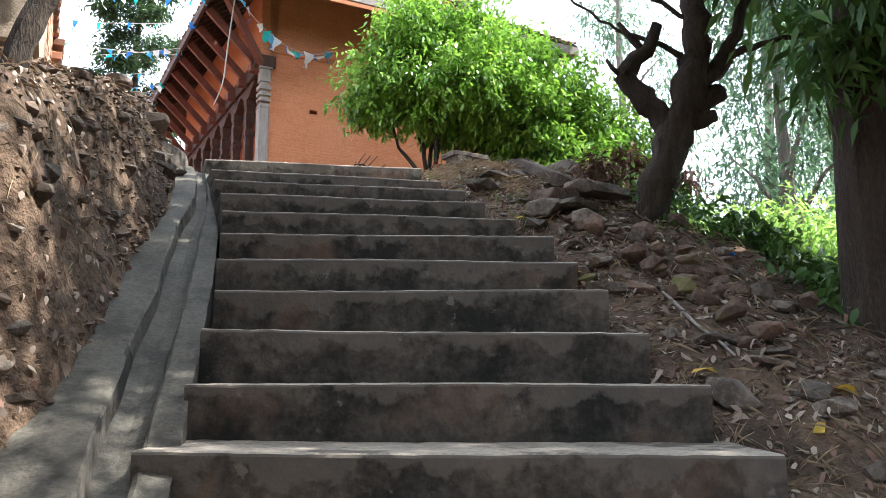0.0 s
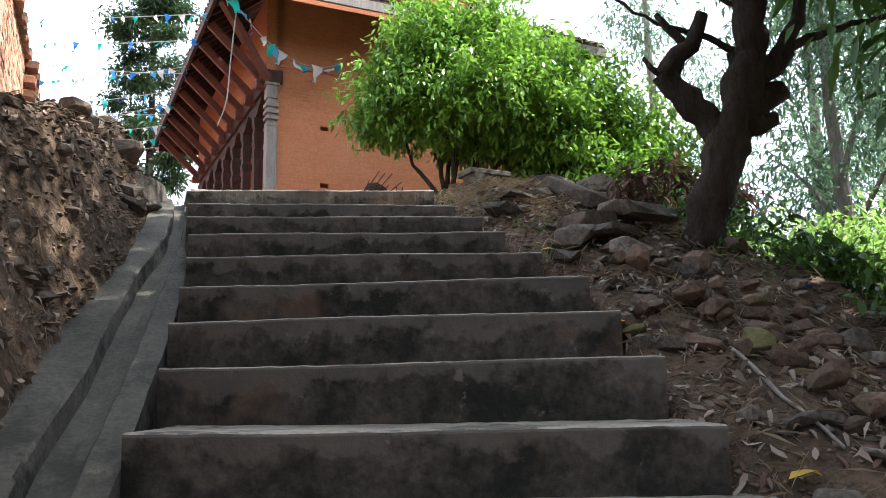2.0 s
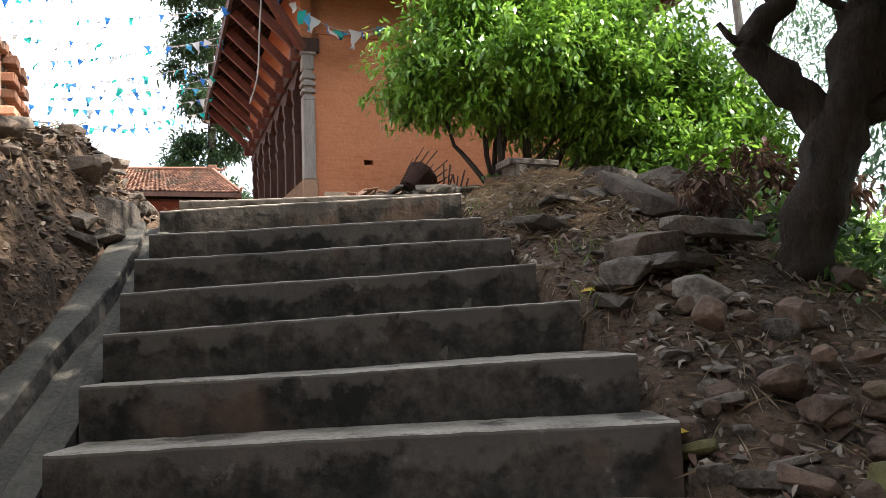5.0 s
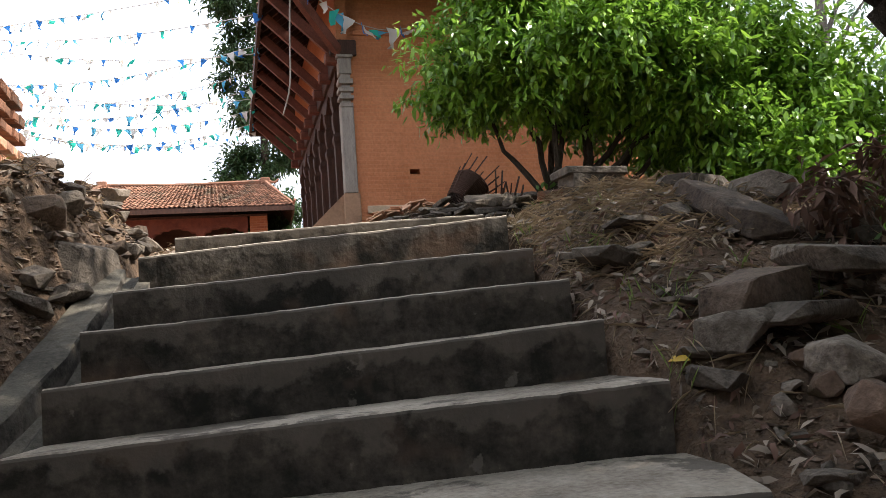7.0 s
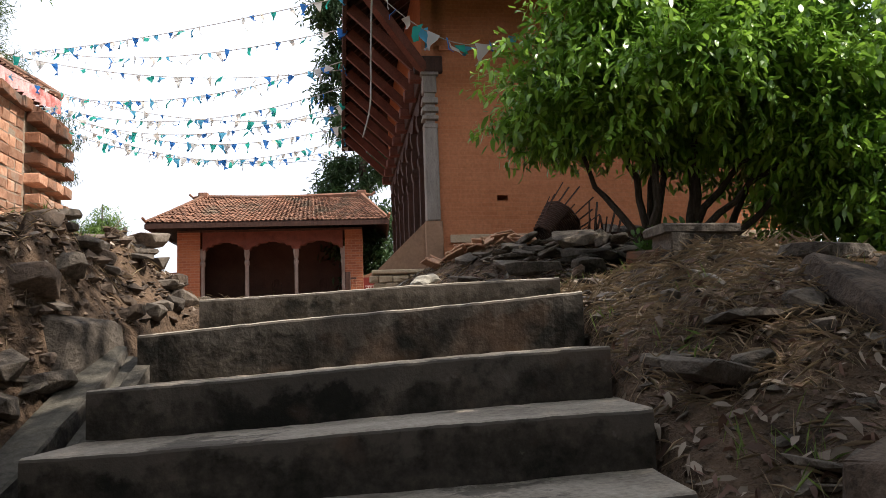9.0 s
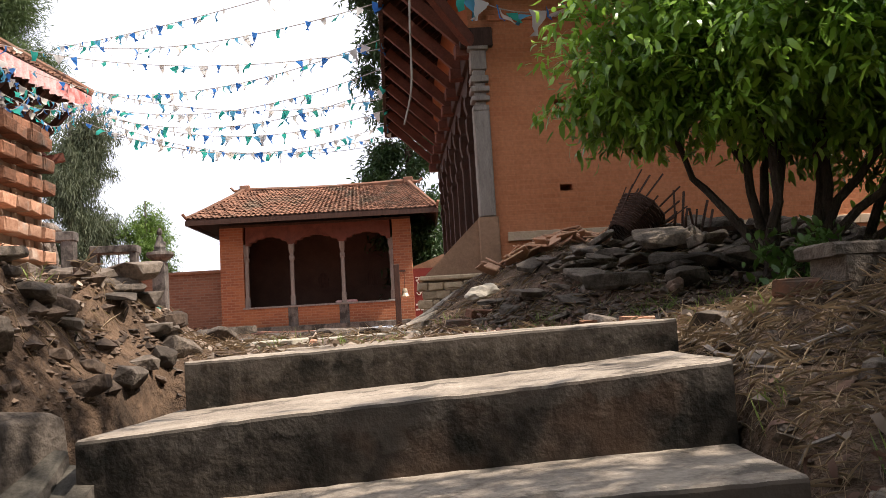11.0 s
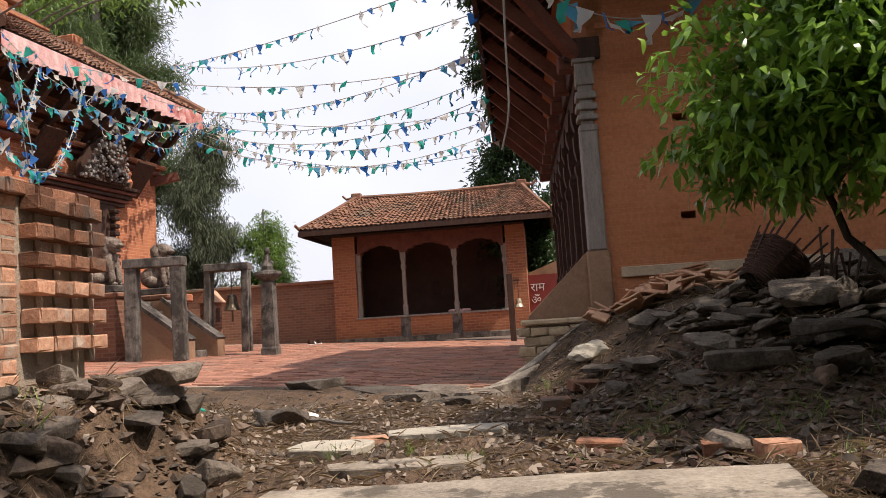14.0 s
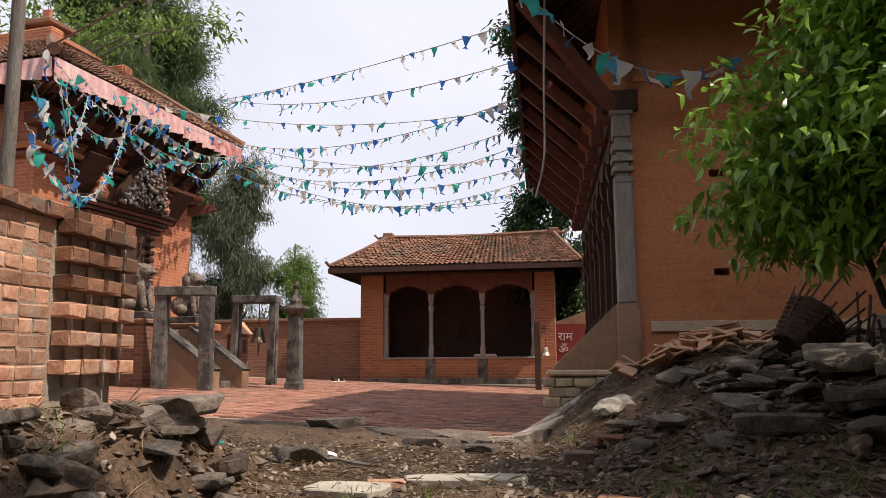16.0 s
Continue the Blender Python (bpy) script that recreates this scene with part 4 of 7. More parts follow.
        part("strut_foot", box(Wx, Wx + 0.2, y - 0.08, y + 0.08, 3.96, 4.10, 0.03), M["timber"], S)
    # lower roof with cloth frill
    ez, rz = 5.02, 6.2
    e = [(0, 0.35, ez), (0, 5.75, ez), (-5.4, 5.75, ez), (-5.4, 0.35, ez)]
    r = [(-1.75, 2.1, rz), (-1.75, 4.0, rz), (-3.65, 4.0, rz), (-3.65, 2.1, rz)]
    for k in range(4):
        a, b, c, d = e[k], e[(k + 1) % 4], r[(k + 1) % 4], r[k]
        bm = bmesh.new()
        q = [a, b, c, d]
        lo, hi = [bm.verts.new(p) for p in q], [bm.verts.new((p[0], p[1], p[2] + 0.08)) for p in q]
        bm.faces.new(lo), bm.faces.new(hi[::-1])
        for i in range(4):
            j = (i + 1) % 4
            bm.faces.new((lo[i], hi[i], hi[j], lo[j]))
        bmesh.ops.recalc_face_normals(bm, faces=bm.faces)
        part("roof_board", bm, M["timber"], S)
        tiles("roof_tiles", *[(p[0], p[1], p[2] + 0.085) for p in q], 44, 16, M["tile"], S, 0.05, 40 + k)
    for y in (2.1, 4.0):
        part("roof_curb", box(-3.8, -1.6, y - 0.15, y + 0.15, rz - 0.05, rz + 0.28, 0.03), M["shrine"], S)
    for k, (o, z0, z1) in enumerate(((0.0, 0.0, 0.16), (-0.12, 0.16, 0.30), (0.10, 0.30, 0.38), (-0.05, 0.38, 0.50), (-0.35, 0.50, 0.75), (-0.22, 0.75, 0.86), (-0.55, 0.86, 1.2))):
        part("roof_tier", box(-3.4 - o, -2.1 + o, 2.4 - o, 3.6 + o, rz + z0, rz + z1, 0.02), M["tile"] if k % 2 else M["shrine"], S)
    part("hip", limb([(0.06, 0.29, ez + 0.16), (-0.85, 1.2, ez + 0.70), (-1.75, 2.1, rz + 0.12)], 0.10, 0.10, 7, 0.3), M["tile"], S)
    part("hip", limb([(0.02, 5.77, ez + 0.12), (-0.85, 4.9, ez + 0.70), (-1.75, 4.0, rz + 0.12)], 0.10, 0.10, 7, 0.3), M["tile"], S)
    # pleated cloth under the eave edge
    for (p, q) in (((0.01, 0.35), (0.01, 5.75)), ((-5.4, 0.34), (0.0, 0.34))):
        bm = bmesh.new()
        ln = math.hypot(q[0] - p[0], q[1] - p[1])
        k = int(ln / 0.035)
        cols = []
        nx, ny = (1, 0) if p[0] == q[0] else (0, -1)
        for i in range(k + 1):
            t = i / k
            o = 0.03 * math.sin(i * 1.05) + 0.012 * rng.uniform(-1, 1)
            x, y = p[0] + (q[0] - p[0]) * t, p[1] + (q[1] - p[1]) * t
            drop = 0.33 + 0.02 * math.sin(i * 0.4) + 0.015 * rng.uniform(-1, 1)
            cols.append([bm.verts.new((x + nx * 0.02, y + ny * 0.02, ez + 0.06)), bm.verts.new((x + nx * (0.03 + o), y + ny * (0.03 + o), ez - 0.14)), bm.verts.new((x + nx * (0.03 + 1.4 * o), y + ny * (0.03 + 1.4 * o), ez + 0.06 - drop))])
        for a, b in zip(cols, cols[1:]):
            for j in range(2):
                bm.faces.new((a[j], b[j], b[j + 1], a[j + 1]))
        part("eave_cloth", bm, M["cloth"], S, "faded pink and white pleated eave cloth", smooth=True)
    return S


def cloth_material():
    m = surface("pink_cloth", (0.52, 0.25, 0.24), (0.72, 0.52, 0.48), 3.0, 30, 0.9, 0.1, (0.42, 0.10, 0.08), 2.5, 0.56)
    return m


M["cloth"] = cloth_material()
M["carved"] = surface("carved_metal", (0.07, 0.06, 0.055), (0.34, 0.31, 0.28), 14, 60, 0.6, 0.3, spread=0.4)
build_shrine()


# ---------------------------------------------------------------- brick wall with toothed end, on the bank
def build_brick_wall():
    Wl = part("brick_wall", box(-0.62, -0.215, 5.6, 9.32, 3.5, 4.80), M["mortar"], None)
    tagged(Wl, "old red brick wall with toothed end on the earth bank", "wall", kind="structure")
    rng = random.Random(11)
    course, ln = 0.0755, 0.225
    shapes = []
    for k in range(6):
        w = (0.215, 0.10)[k % 2]
        bm = box(-0.05, 0.05, -w / 2 - 0.002, w / 2 + 0.002, -0.0335, 0.0335, 0.005)
        for v in bm.verts:
            v.co += Vector([rng.uniform(-0.004, 0.004) for _ in range(3)])
        me = bpy.data.meshes.new("brick")
        bm.to_mesh(me)
        bm.free()
        shapes.append(me)
    for me in shapes:
        me.materials.append(M["brick"])
    dark = [me.copy() for me in shapes]
    for me in dark:
        me.materials.clear()
        me.materials.append(M["brick_dark"])
    ribs = shapes[1].copy()
    ribs.materials.clear()
    ribs.materials.append(M["mortar"])
    rows = 15
    for j in range(rows):
        z = 3.709 + j * course
        header = j % 2
        step = 0.225 if not header else 0.112
        y = 6.95
        while y < 8.74:
            ob = obj("brick", shapes[rng.choice((0, 2, 4) if not header else (1, 3, 5))], Wl,
                     pose(-0.260 + rng.uniform(-0.004, 0.005), y + step / 2, z, rng.uniform(-1, 1), 0, rng.uniform(-1.2, 1.2)))
            y += step
    for j in range(12):
        z = 3.965 + j * 0.0725
        out = j % 2 == 1
        for i in range(4):
            y = 8.84 + i * 0.155
            if out:
                obj("brick", (shapes if j < 7 else dark)[rng.choice((1, 3, 5))], Wl, pose(-0.165 + rng.uniform(-0.012, 0.012), y, z, rng.uniform(-2, 2), 0, rng.uniform(-3, 3)) @ Matrix.Diagonal((1.1, 1.38, 1.08, 1)))
            else:
                obj("mortar_rib", ribs, Wl, pose(-0.25, y + 0.07, z) @ Matrix.Diagonal((1.0, 0.55, 1.1, 1)))
    # a rough top course of sooty headers
    y = 6.6
    while y < 9.36:
        w = rng.uniform(0.10, 0.13)
        obj("brick", dark[rng.choice((1, 3, 5))], Wl, pose(-0.235 + rng.uniform(-0.015, 0.02), y + w / 2, 4.835 + rng.uniform(-0.006, 0.006), rng.uniform(-2, 2), rng.uniform(-2, 2), rng.uniform(-4, 4)) @ Matrix.Diagonal((1.5, 1.12, 1.05, 1)))
        y += w
    bm = box(-0.62, -0.30, 5.6, 9.34, 4.80, 4.86, 0.012)
    part("coping", bm, M["brick_dark"], Wl)


build_brick_wall()


# ---------------------------------------------------------------- trees and the bush
def clumps(rng, centre, radii, n, shell=0.55):
    """Places in an ellipsoid, denser to the outside."""
    d = rng.normal(0, 1, (n, 3))
    d /= np.linalg.norm(d, axis=1)[:, None]
    r = shell + (1 - shell) * rng.random(n) ** 0.6
    return np.asarray(centre) + d * r[:, None] * np.asarray(radii), d


def twig_leaves(rng, centres, outs, per, spread, reach):
    """Leaves set along short sprays that start at the centres."""
    k = len(centres)
    c, o = np.repeat(centres, per, 0), np.repeat(outs, per, 0)
    t = rng.random((k * per, 1))
    p = c + o * (t - 0.5) * reach + rng.normal(0, spread, (k * per, 3))
    w = o * 0.4 + rng.normal(0, 0.6, (k * per, 3))
    return p, w


def build_bush():
    B = empty("bush", pose(4.5, 9.1, ground_at(4.5, 9.1) - 0.03), "broad sunlit green bush with dense narrow drooping leaves", "bush")
    rng = np.random.default_rng(4)
    o = np.array([4.5, 9.1, ground_at(4.5, 9.1) - 0.03])
    lobes = [((4.85, 9.3, 5.45), (1.10, 1.0, 0.78)), ((3.70, 9.5, 5.12), (0.52, 0.6, 0.38)), ((3.76, 9.45, 4.84), (0.34, 0.4, 0.22)), ((5.9, 9.0, 5.1), (1.0, 0.9, 0.70)),
             ((4.08, 9.4, 5.75), (0.50, 0.6, 0.42)), ((4.25, 9.5, 6.2), (0.40, 0.45, 0.30)), ((5.1, 9.5, 6.25), (0.55, 0.5, 0.30)), ((6.6, 8.7, 4.6), (0.80, 0.8, 0.65)), ((6.9, 8.4, 4.0), (0.55, 0.6, 0.55)),
             ((6.2, 8.4, 4.15), (0.70, 0.6, 0.50)), ((6.1, 8.2, 3.7), (0.50, 0.5, 0.40)), ((4.9, 8.75, 5.05), (0.80, 0.45, 0.40)), ((5.6, 8.6, 4.65), (0.70, 0.5, 0.45)), ((5.75, 8.9, 4.45), (0.55, 0.5, 0.34)),
             ((4.95, 9.35, 4.70), (0.55, 0.5, 0.28)), ((6.0, 9.6, 4.5), (0.80, 0.5, 0.50)), ((5.75, 9.2, 5.75), (0.55, 0.5, 0.35)), ((4.3, 9.2, 4.86), (0.42, 0.4, 0.26)), ((6.0, 9.3, 4.1), (0.60, 0.5, 0.40))]
    ps, ws = [], []
    for c, r in lobes:
        n = int(300 * (r[0] * r[1] * r[2]) ** 0.62) + 34
        cc, dd = clumps(rng, c, r, n, 0.35)
        p, w = twig_leaves(rng, cc, dd * 1.15 + np.array([0, 0, 0.15]), 34, 0.045, 0.44)
        ps.append(p), ws.append(w)
    p, w = np.concatenate(ps) - o, np.concatenate(ws)
    obj("crown", leaf_mesh("crown", p, w, 0.098, 0.34, M["leaf_bush"], 0.5, 5, full=True), B)
    rs = random.Random(8)
    for i in range(11):
        a = i * 2.4
        tgt = (lobes[0], lobes[4], lobes[6], lobes[3], lobes[12], lobes[1])[i % 6][0]
        base = Vector((rs.uniform(-0.25, 0.25), rs.uniform(-0.2, 0.2), -0.05))
        t = Vector(tgt) - Vector(o)
        mid = base.lerp(t, 0.5) + Vector((rs.uniform(-0.15, 0.15), rs.uniform(-0.15, 0.15), 0.05))
        part("stem", limb([base, mid, t], 0.038, 0.010, 6, 0.15, 0.03, i), M["bark"], B)


build_bush()


def build_pollard():
    """The gnarled tree beside the steps."""
    x, y = 4.22, 4.82
    z = ground_at(x, y) - 0.06
    P = empty("gnarled_tree", pose(x, y, z), "dark gnarled tree with pollarded stubs and withered leaves", "tree")
    trunk = limb([(0, 0, 0), (0.06, -0.03, 0.3), (0.18, -0.09, 0.65), (0.29, -0.17, 1.0), (0.35, -0.21, 1.32)], 0.135, 0.145, 12, 0.08, 0.012, 1, knobble=0.22)
    part("trunk", trunk, M["bark"], P, smooth=True)
    arms = [([(0.23, -0.10, 0.70), (0.08, -0.02, 0.95), (-0.08, 0.06, 1.17), (-0.15, 0.10, 1.28)], 0.15, 0.12),
            ([(-0.13, 0.09, 1.24), (-0.04, 0.03, 1.40), (0.08, -0.05, 1.54), (0.11, -0.07, 1.70)], 0.11, 0.055),
            ([(0.02, 0.0, 1.46), (-0.10, 0.06, 1.62), (-0.16, 0.10, 1.72)], 0.05, 0.03),
            ([(-0.14, 0.09, 1.26), (-0.22, 0.14, 1.33), (-0.25, 0.16, 1.40)], 0.04, 0.02),
            ([(0.35, -0.21, 1.25), (0.37, -0.23, 1.6), (0.34, -0.21, 2.2), (0.15, -0.05, 3.1)], 0.17, 0.08),
            ([(0.33, -0.20, 1.0), (0.46, -0.29, 1.05), (0.53, -0.34, 1.10)], 0.17, 0.10),
            ([(0.35, -0.22, 1.2), (0.50, -0.31, 1.28), (0.57, -0.36, 1.38)], 0.16, 0.07),
            ([(0.30, -0.18, 0.85), (0.40, -0.26, 0.86), (0.47, -0.30, 0.90)], 0.12, 0.07),
            ([(0.48, -0.30, 1.3), (0.60, -0.36, 1.48), (0.66, -0.42, 1.7), (0.85, -0.5, 2.4)], 0.08, 0.03),
            ([(0.5, -0.33, 1.35), (0.8, -0.45, 1.5), (1.3, -0.75, 1.62)], 0.05, 0.02),
            ([(0.36, -0.2, 1.35), (0.16, -0.08, 1.5), (-0.2, 0.16, 1.72), (-0.5, 0.3, 1.95)], 0.035, 0.012),
            ([(0.36, -0.2, 1.7), (0.05, 0.02, 2.0), (-0.3, 0.2, 2.2)], 0.03, 0.012)]
    for i, (pts, r0, r1) in enumerate(arms):
        part("branch", limb(pts, r0 * 0.74, r1 * 0.72, 9, 0.07, 0.014, 10 + i, knobble=0.24), M["bark"], P, smooth=True)
    rng = np.random.default_rng(6)
    # bunches of withered leaves low on the trunk
    for k, c in enumerate([(0.05, 0.75, 0.66), (0.22, 0.8, 0.52), (0.56, 0.90, 0.85), (0.72, 0.95, 0.72), (0.98, 0.62, 0.60)]):
        cc, dd = clumps(rng, c, (0.16, 0.15, 0.14), 26, 0.2)
        p, w = twig_leaves(rng, cc, dd, 7, 0.03, 0.1)
        obj("withered_leaves", leaf_mesh("withered_leaves", p, w, 0.10, 0.30, M["leaf_brown"], 0.8, k), P)
    # the canopy above; its high lobes are unseen, added to shade bank and steps
    ps, ws = [], []
    for c, r, n in (((0.9, -0.5, 2.15), (0.7, 0.55, 0.25), 22), ((1.3, -0.9, 1.85), (0.5, 0.4, 0.2), 12), ((0.4, -0.3, 3.2), (1.2, 1.0, 0.5), 110), ((1.6, -0.6, 2.9), (0.9, 0.9, 0.5), 70), ((-0.3, 0.2, 3.6), (1.3, 1.2, 0.5), 110), ((-0.3, -0.6, 4.3), (1.7, 1.5, 0.6), 420), ((-0.1, 0.4, 4.6), (1.5, 0.9, 0.5), 260), ((0.4, -1.6, 4.4), (1.6, 1.2, 0.6), 380), ((-1.4, 1.6, 5.0), (1.2, 0.9, 0.4), 80)):
        cc, dd = clumps(rng, c, r, n, 0.3)
        p, w = twig_leaves(rng, cc, dd, 11, 0.06, 0.3)
        ps.append(p), ws.append(w)
    obj("crown", leaf_mesh("crown", np.concatenate(ps), np.concatenate(ws), 0.16, 0.26, M["leaf_mango"], 0.9, 3, full=True), P)


build_pollard()


def build_tree(name, at, tall, trunk_r, lobes, leaf, leaf_size, leaf_w, mat, bark, label, per=14, density=1.0, droop=0.3, seed=0, spread=0.10, reach=0.6, shell=0.3, limbs=7, lean=(0, 0)):
    x, y, z = at
    T = empty(name, pose(x, y, z), label, "tree")
    rs = random.Random(seed)
    rng = np.random.default_rng(seed)
    top = Vector((lean[0], lean[1], tall))
    tp = [(0, 0, 0), (lean[0] * 0.2 + rs.uniform(-0.1, 0.1), lean[1] * 0.2, tall * 0.33), (lean[0] * 0.6, lean[1] * 0.6 + rs.uniform(-0.1, 0.1), tall * 0.66), tuple(top)]
    part("trunk", limb(tp, trunk_r, trunk_r * 0.25, 10, tall / 14, 0.02, seed), bark, T)
    ps, ws = [], []
    for i, (c, r) in enumerate(lobes):
        n = int(density * 60 * (r[0] * r[1] * r[2]) ** 0.6) + 8
        cc, dd = clumps(rng, c, r, n, shell)
        p, w = twig_leaves(rng, cc, dd, per, spread, reach)
        ps.append(p), ws.append(w)
        t = min(0.95, max(0.25, (c[2] / tall) - 0.18))
        b = Vector(tp[1]).lerp(Vector(tp[3]), max(0.0, (t - 0.33) / 0.67)) if t > 0.33 else Vector(tp[0]).lerp(Vector(tp[1]), t / 0.33)
        if i < limbs:
            e = Vector(c) + Vector((rs.uniform(-0.2, 0.2), rs.uniform(-0.2, 0.2), 0.1))
            part("branch", limb([b, b.lerp(e, 0.5) + Vector((0, 0, 0.12 * (e - b).length)), e], trunk_r * 0.42, trunk_r * 0.08, 6, 0.5, 0.02, seed * 7 + i), bark, T)
    obj("crown", leaf_mesh("crown", np.concatenate(ps), np.concatenate(ws), leaf_size, leaf_w, mat, droop, seed), T)
    return T


def random_lobes(rng, n, base, top, r0, r1, lobe, squash=0.7):
    """Lobes up a crown whose half-width runs from r0 at the base to r1 at the top."""
    out = []
    for i in range(n):
        t = (i + rng.random()) / n
        rad = r0 + (r1 - r0) * t
        a = rng.uniform(0, 6.283)
        q = rng.uniform(0.3, 1.0) * rad
        s = lobe * rng.uniform(0.7, 1.3)
        out.append(((q * math.cos(a), q * math.sin(a), base + (top - base) * t), (s, s, s * squash)))
    return out


def woods():
    rs = random.Random(21)
    # tall thin-leaved trees down the slope
    spots = [(13.5, 11.5, 10), (17.5, 13.0, 12), (11.5, 6.2, 8.0), (15.0, 7.8, 9.5), (19, 9.5, 11), (14.0, 17, 11), (14.5, 3.6, 9), (20, 5.0, 10), (22, 15, 13), (17, 1.5, 9), (10.8, 9.0, 7.5), (25, 10, 13)]
    for i, (x, y, h) in enumerate(spots):
        z = ground_at(x, y) - 0.15
        lob = random_lobes(rs, 17, 1.3, h, 1.9, 0.9, 0.95, 0.85)
        build_tree("slope_tree", (x, y, z), h, 0.17, lob, None, 0.17, 0.30, M["leaf_far"], M["bark_grey"], "tall pale grey-green tree with thin airy foliage on the slope", 11, 0.62 if y > 8.5 and x < 18 else 0.45, 0.5, 100 + i, 0.13, 0.7, 0.2, 9)
    # the dark trunk close beside the steps, its boughs overhead
    x, y = 4.42, 3.02
    # the high lobes stand out of view, added to shade the lower flight
    lob = [((-0.35, -0.15, 1.75), (0.5, 0.4, 0.22)), ((-0.1, -0.5, 2.1), (0.7, 0.5, 0.25)), ((-0.3, -0.7, 3.2), (1.2, 1.0, 0.4)), ((-0.9, 0.4, 3.3), (0.9, 0.9, 0.35)), ((0.2, 0.5, 3.5), (0.8, 0.7, 0.4)), ((0.9, 0.9, 4.9), (2.1, 2.3, 0.7)), ((1.2, -1.2, 4.6), (2.2, 1.8, 0.7)), ((1.2, 0.2, 2.7), (0.4, 0.4, 0.25)),
           ((1.6, 2.2, 5.6), (1.9, 1.8, 0.6)), ((2.4, 0.6, 5.6), (2.0, 2.0, 0.7)), ((-0.2, -0.6, 5.4), (2.0, 2.0, 0.6))]
    build_tree("mango_tree", (x, y, ground_at(x, y) - 0.1), 5.4, 0.24, lob, None, 0.17, 0.27, M["leaf_mango"], M["bark"], "dark-trunked mango tree with long hanging leaves", 14, 2.6, 0.9, 60, 0.10, 0.45, 0.2, 6, (-0.5, -0.15))
    # a leaning trunk at the top of the cut bank
    bx, by = -0.27, 4.12
    bz = ground_at(bx, by) - 0.1
    L = empty("leaning_tree", pose(bx, by, bz), "dark leaning tree on the earth bank, its high leaves added for shade", "tree")
    part("trunk", limb([(0, 0, 0), (0.03, 0.0, 0.3), (0.15, 0.02, 0.65), (0.30, 0.10, 1.3), (0.36, 0.35, 2.2)], 0.068, 0.045, 9, 0.12, 0.01, 77), M["bark"], L)
    part("branch", limb([(0.15, 0.02, 0.6), (-0.05, 0.0, 0.9), (-0.3, 0.0, 1.2)], 0.03, 0.012, 7, 0.12, 0.01, 78), M["bark"], L)
    rng = np.random.default_rng(79)
    ps, ws = [], []
    # first lobe hangs low; the others are unseen, added to shade the bank
    for c, r, n in (((-0.35, -0.05, 0.95), (0.22, 0.25, 0.2), 16), ((0.2, 0.5, 2.5), (0.8, 0.9, 0.35), 150), ((0.0, 1.4, 2.8), (0.8, 0.9, 0.35), 150), ((-0.5, 0.2, 2.5), (0.7, 0.9, 0.35), 110), ((0.4, -0.4, 2.7), (0.7, 0.7, 0.35), 110)):
        cc, dd = clumps(rng, c, r, n, 0.3)
        q, w = twig_leaves(rng, cc, dd, 12, 0.07, 0.3)
        ps.append(q), ws.append(w)
    obj("crown", leaf_mesh("crown", np.concatenate(ps), np.concatenate(ws), 0.15, 0.4, M["leaf_mango"], 0.5, 80), L)
    # sunlit shrubs on the slope
    for i, (x, y, r) in enumerate(((6.6, 5.3, 0.88), (7.4, 5.7, 0.95), (7.1, 4.5, 0.8), (8.2, 4.9, 0.9), (6.0, 6.3, 0.45))):
        z = ground_at(x, y)
        lob = [((0, 0, r * 0.9), (r, r, r * 0.8)), ((r * 0.6, 0.1, r * 0.6), (r * 0.6, r * 0.6, r * 0.6)), ((-r * 0.6, 0, r * 0.6), (r * 0.6, r * 0.6, r * 0.5))]
        build_tree("slope_shrub", (x, y, z - 0.05), r * 1.3, 0.03, lob, None, 0.10, 0.3, M["leaf_light"], M["bark_grey"], "bright light-green shrub on the slope", 18, 2.6, 0.2, 140 + i, 0.07, 0.3, 0.2, 3)
    # behind the court
    lob = random_lobes(rs, 34, 4.0, 17, 3.6, 2.2, 1.1, 0.8)
    build_tree("pine_tree", (-13.0, 31.0, 3.2), 17.5, 0.3, lob, None, 0.30, 0.09, M["leaf_pine"], M["bark_grey"], "tall soft green pine behind the shrine", 46, 1.5, 0.25, 31, 0.2, 0.7, 0.1, 12)
    lob = random_lobes(rs, 18, 1.0, 7.0, 1.25, 0.75, 0.62, 1.2)
    build_tree("weeping_tree", (-8.6, 29.0, 3.4), 7.6, 0.2, lob, None, 0.15, 0.16, M["leaf_weep"], M["bark_grey"], "grey-green weeping tree behind the boundary wall", 62, 2.3, 1.6, 33, 0.10, 0.7, 0.2, 8)
    lob = random_lobes(rs, 14, 0.8, 4.3, 1.15, 0.25, 0.48, 0.8)
    build_tree("leafy_tree", (-6.5, 29.5, 3.3), 4.7, 0.1, lob, None, 0.13, 0.26, M["leaf_fresh"], M["bark_grey"], "small leafy green tree behind the boundary wall", 34, 2.0, 0.3, 34, 0.10, 0.4, 0.2, 10)
    lob = random_lobes(rs, 58, 1.0, 13.0, 1.95, 1.3, 0.55, 0.35)
    build_tree("dark_tree", (2.0, 28.6, 3.3), 13.5, 0.2, lob, None, 0.22, 0.3, M["leaf_dark"], M["bark"], "tall dark-leaved tree behind the rest house", 16, 2.4, 0.3, 35, 0.12, 0.5, 0.1, 14)


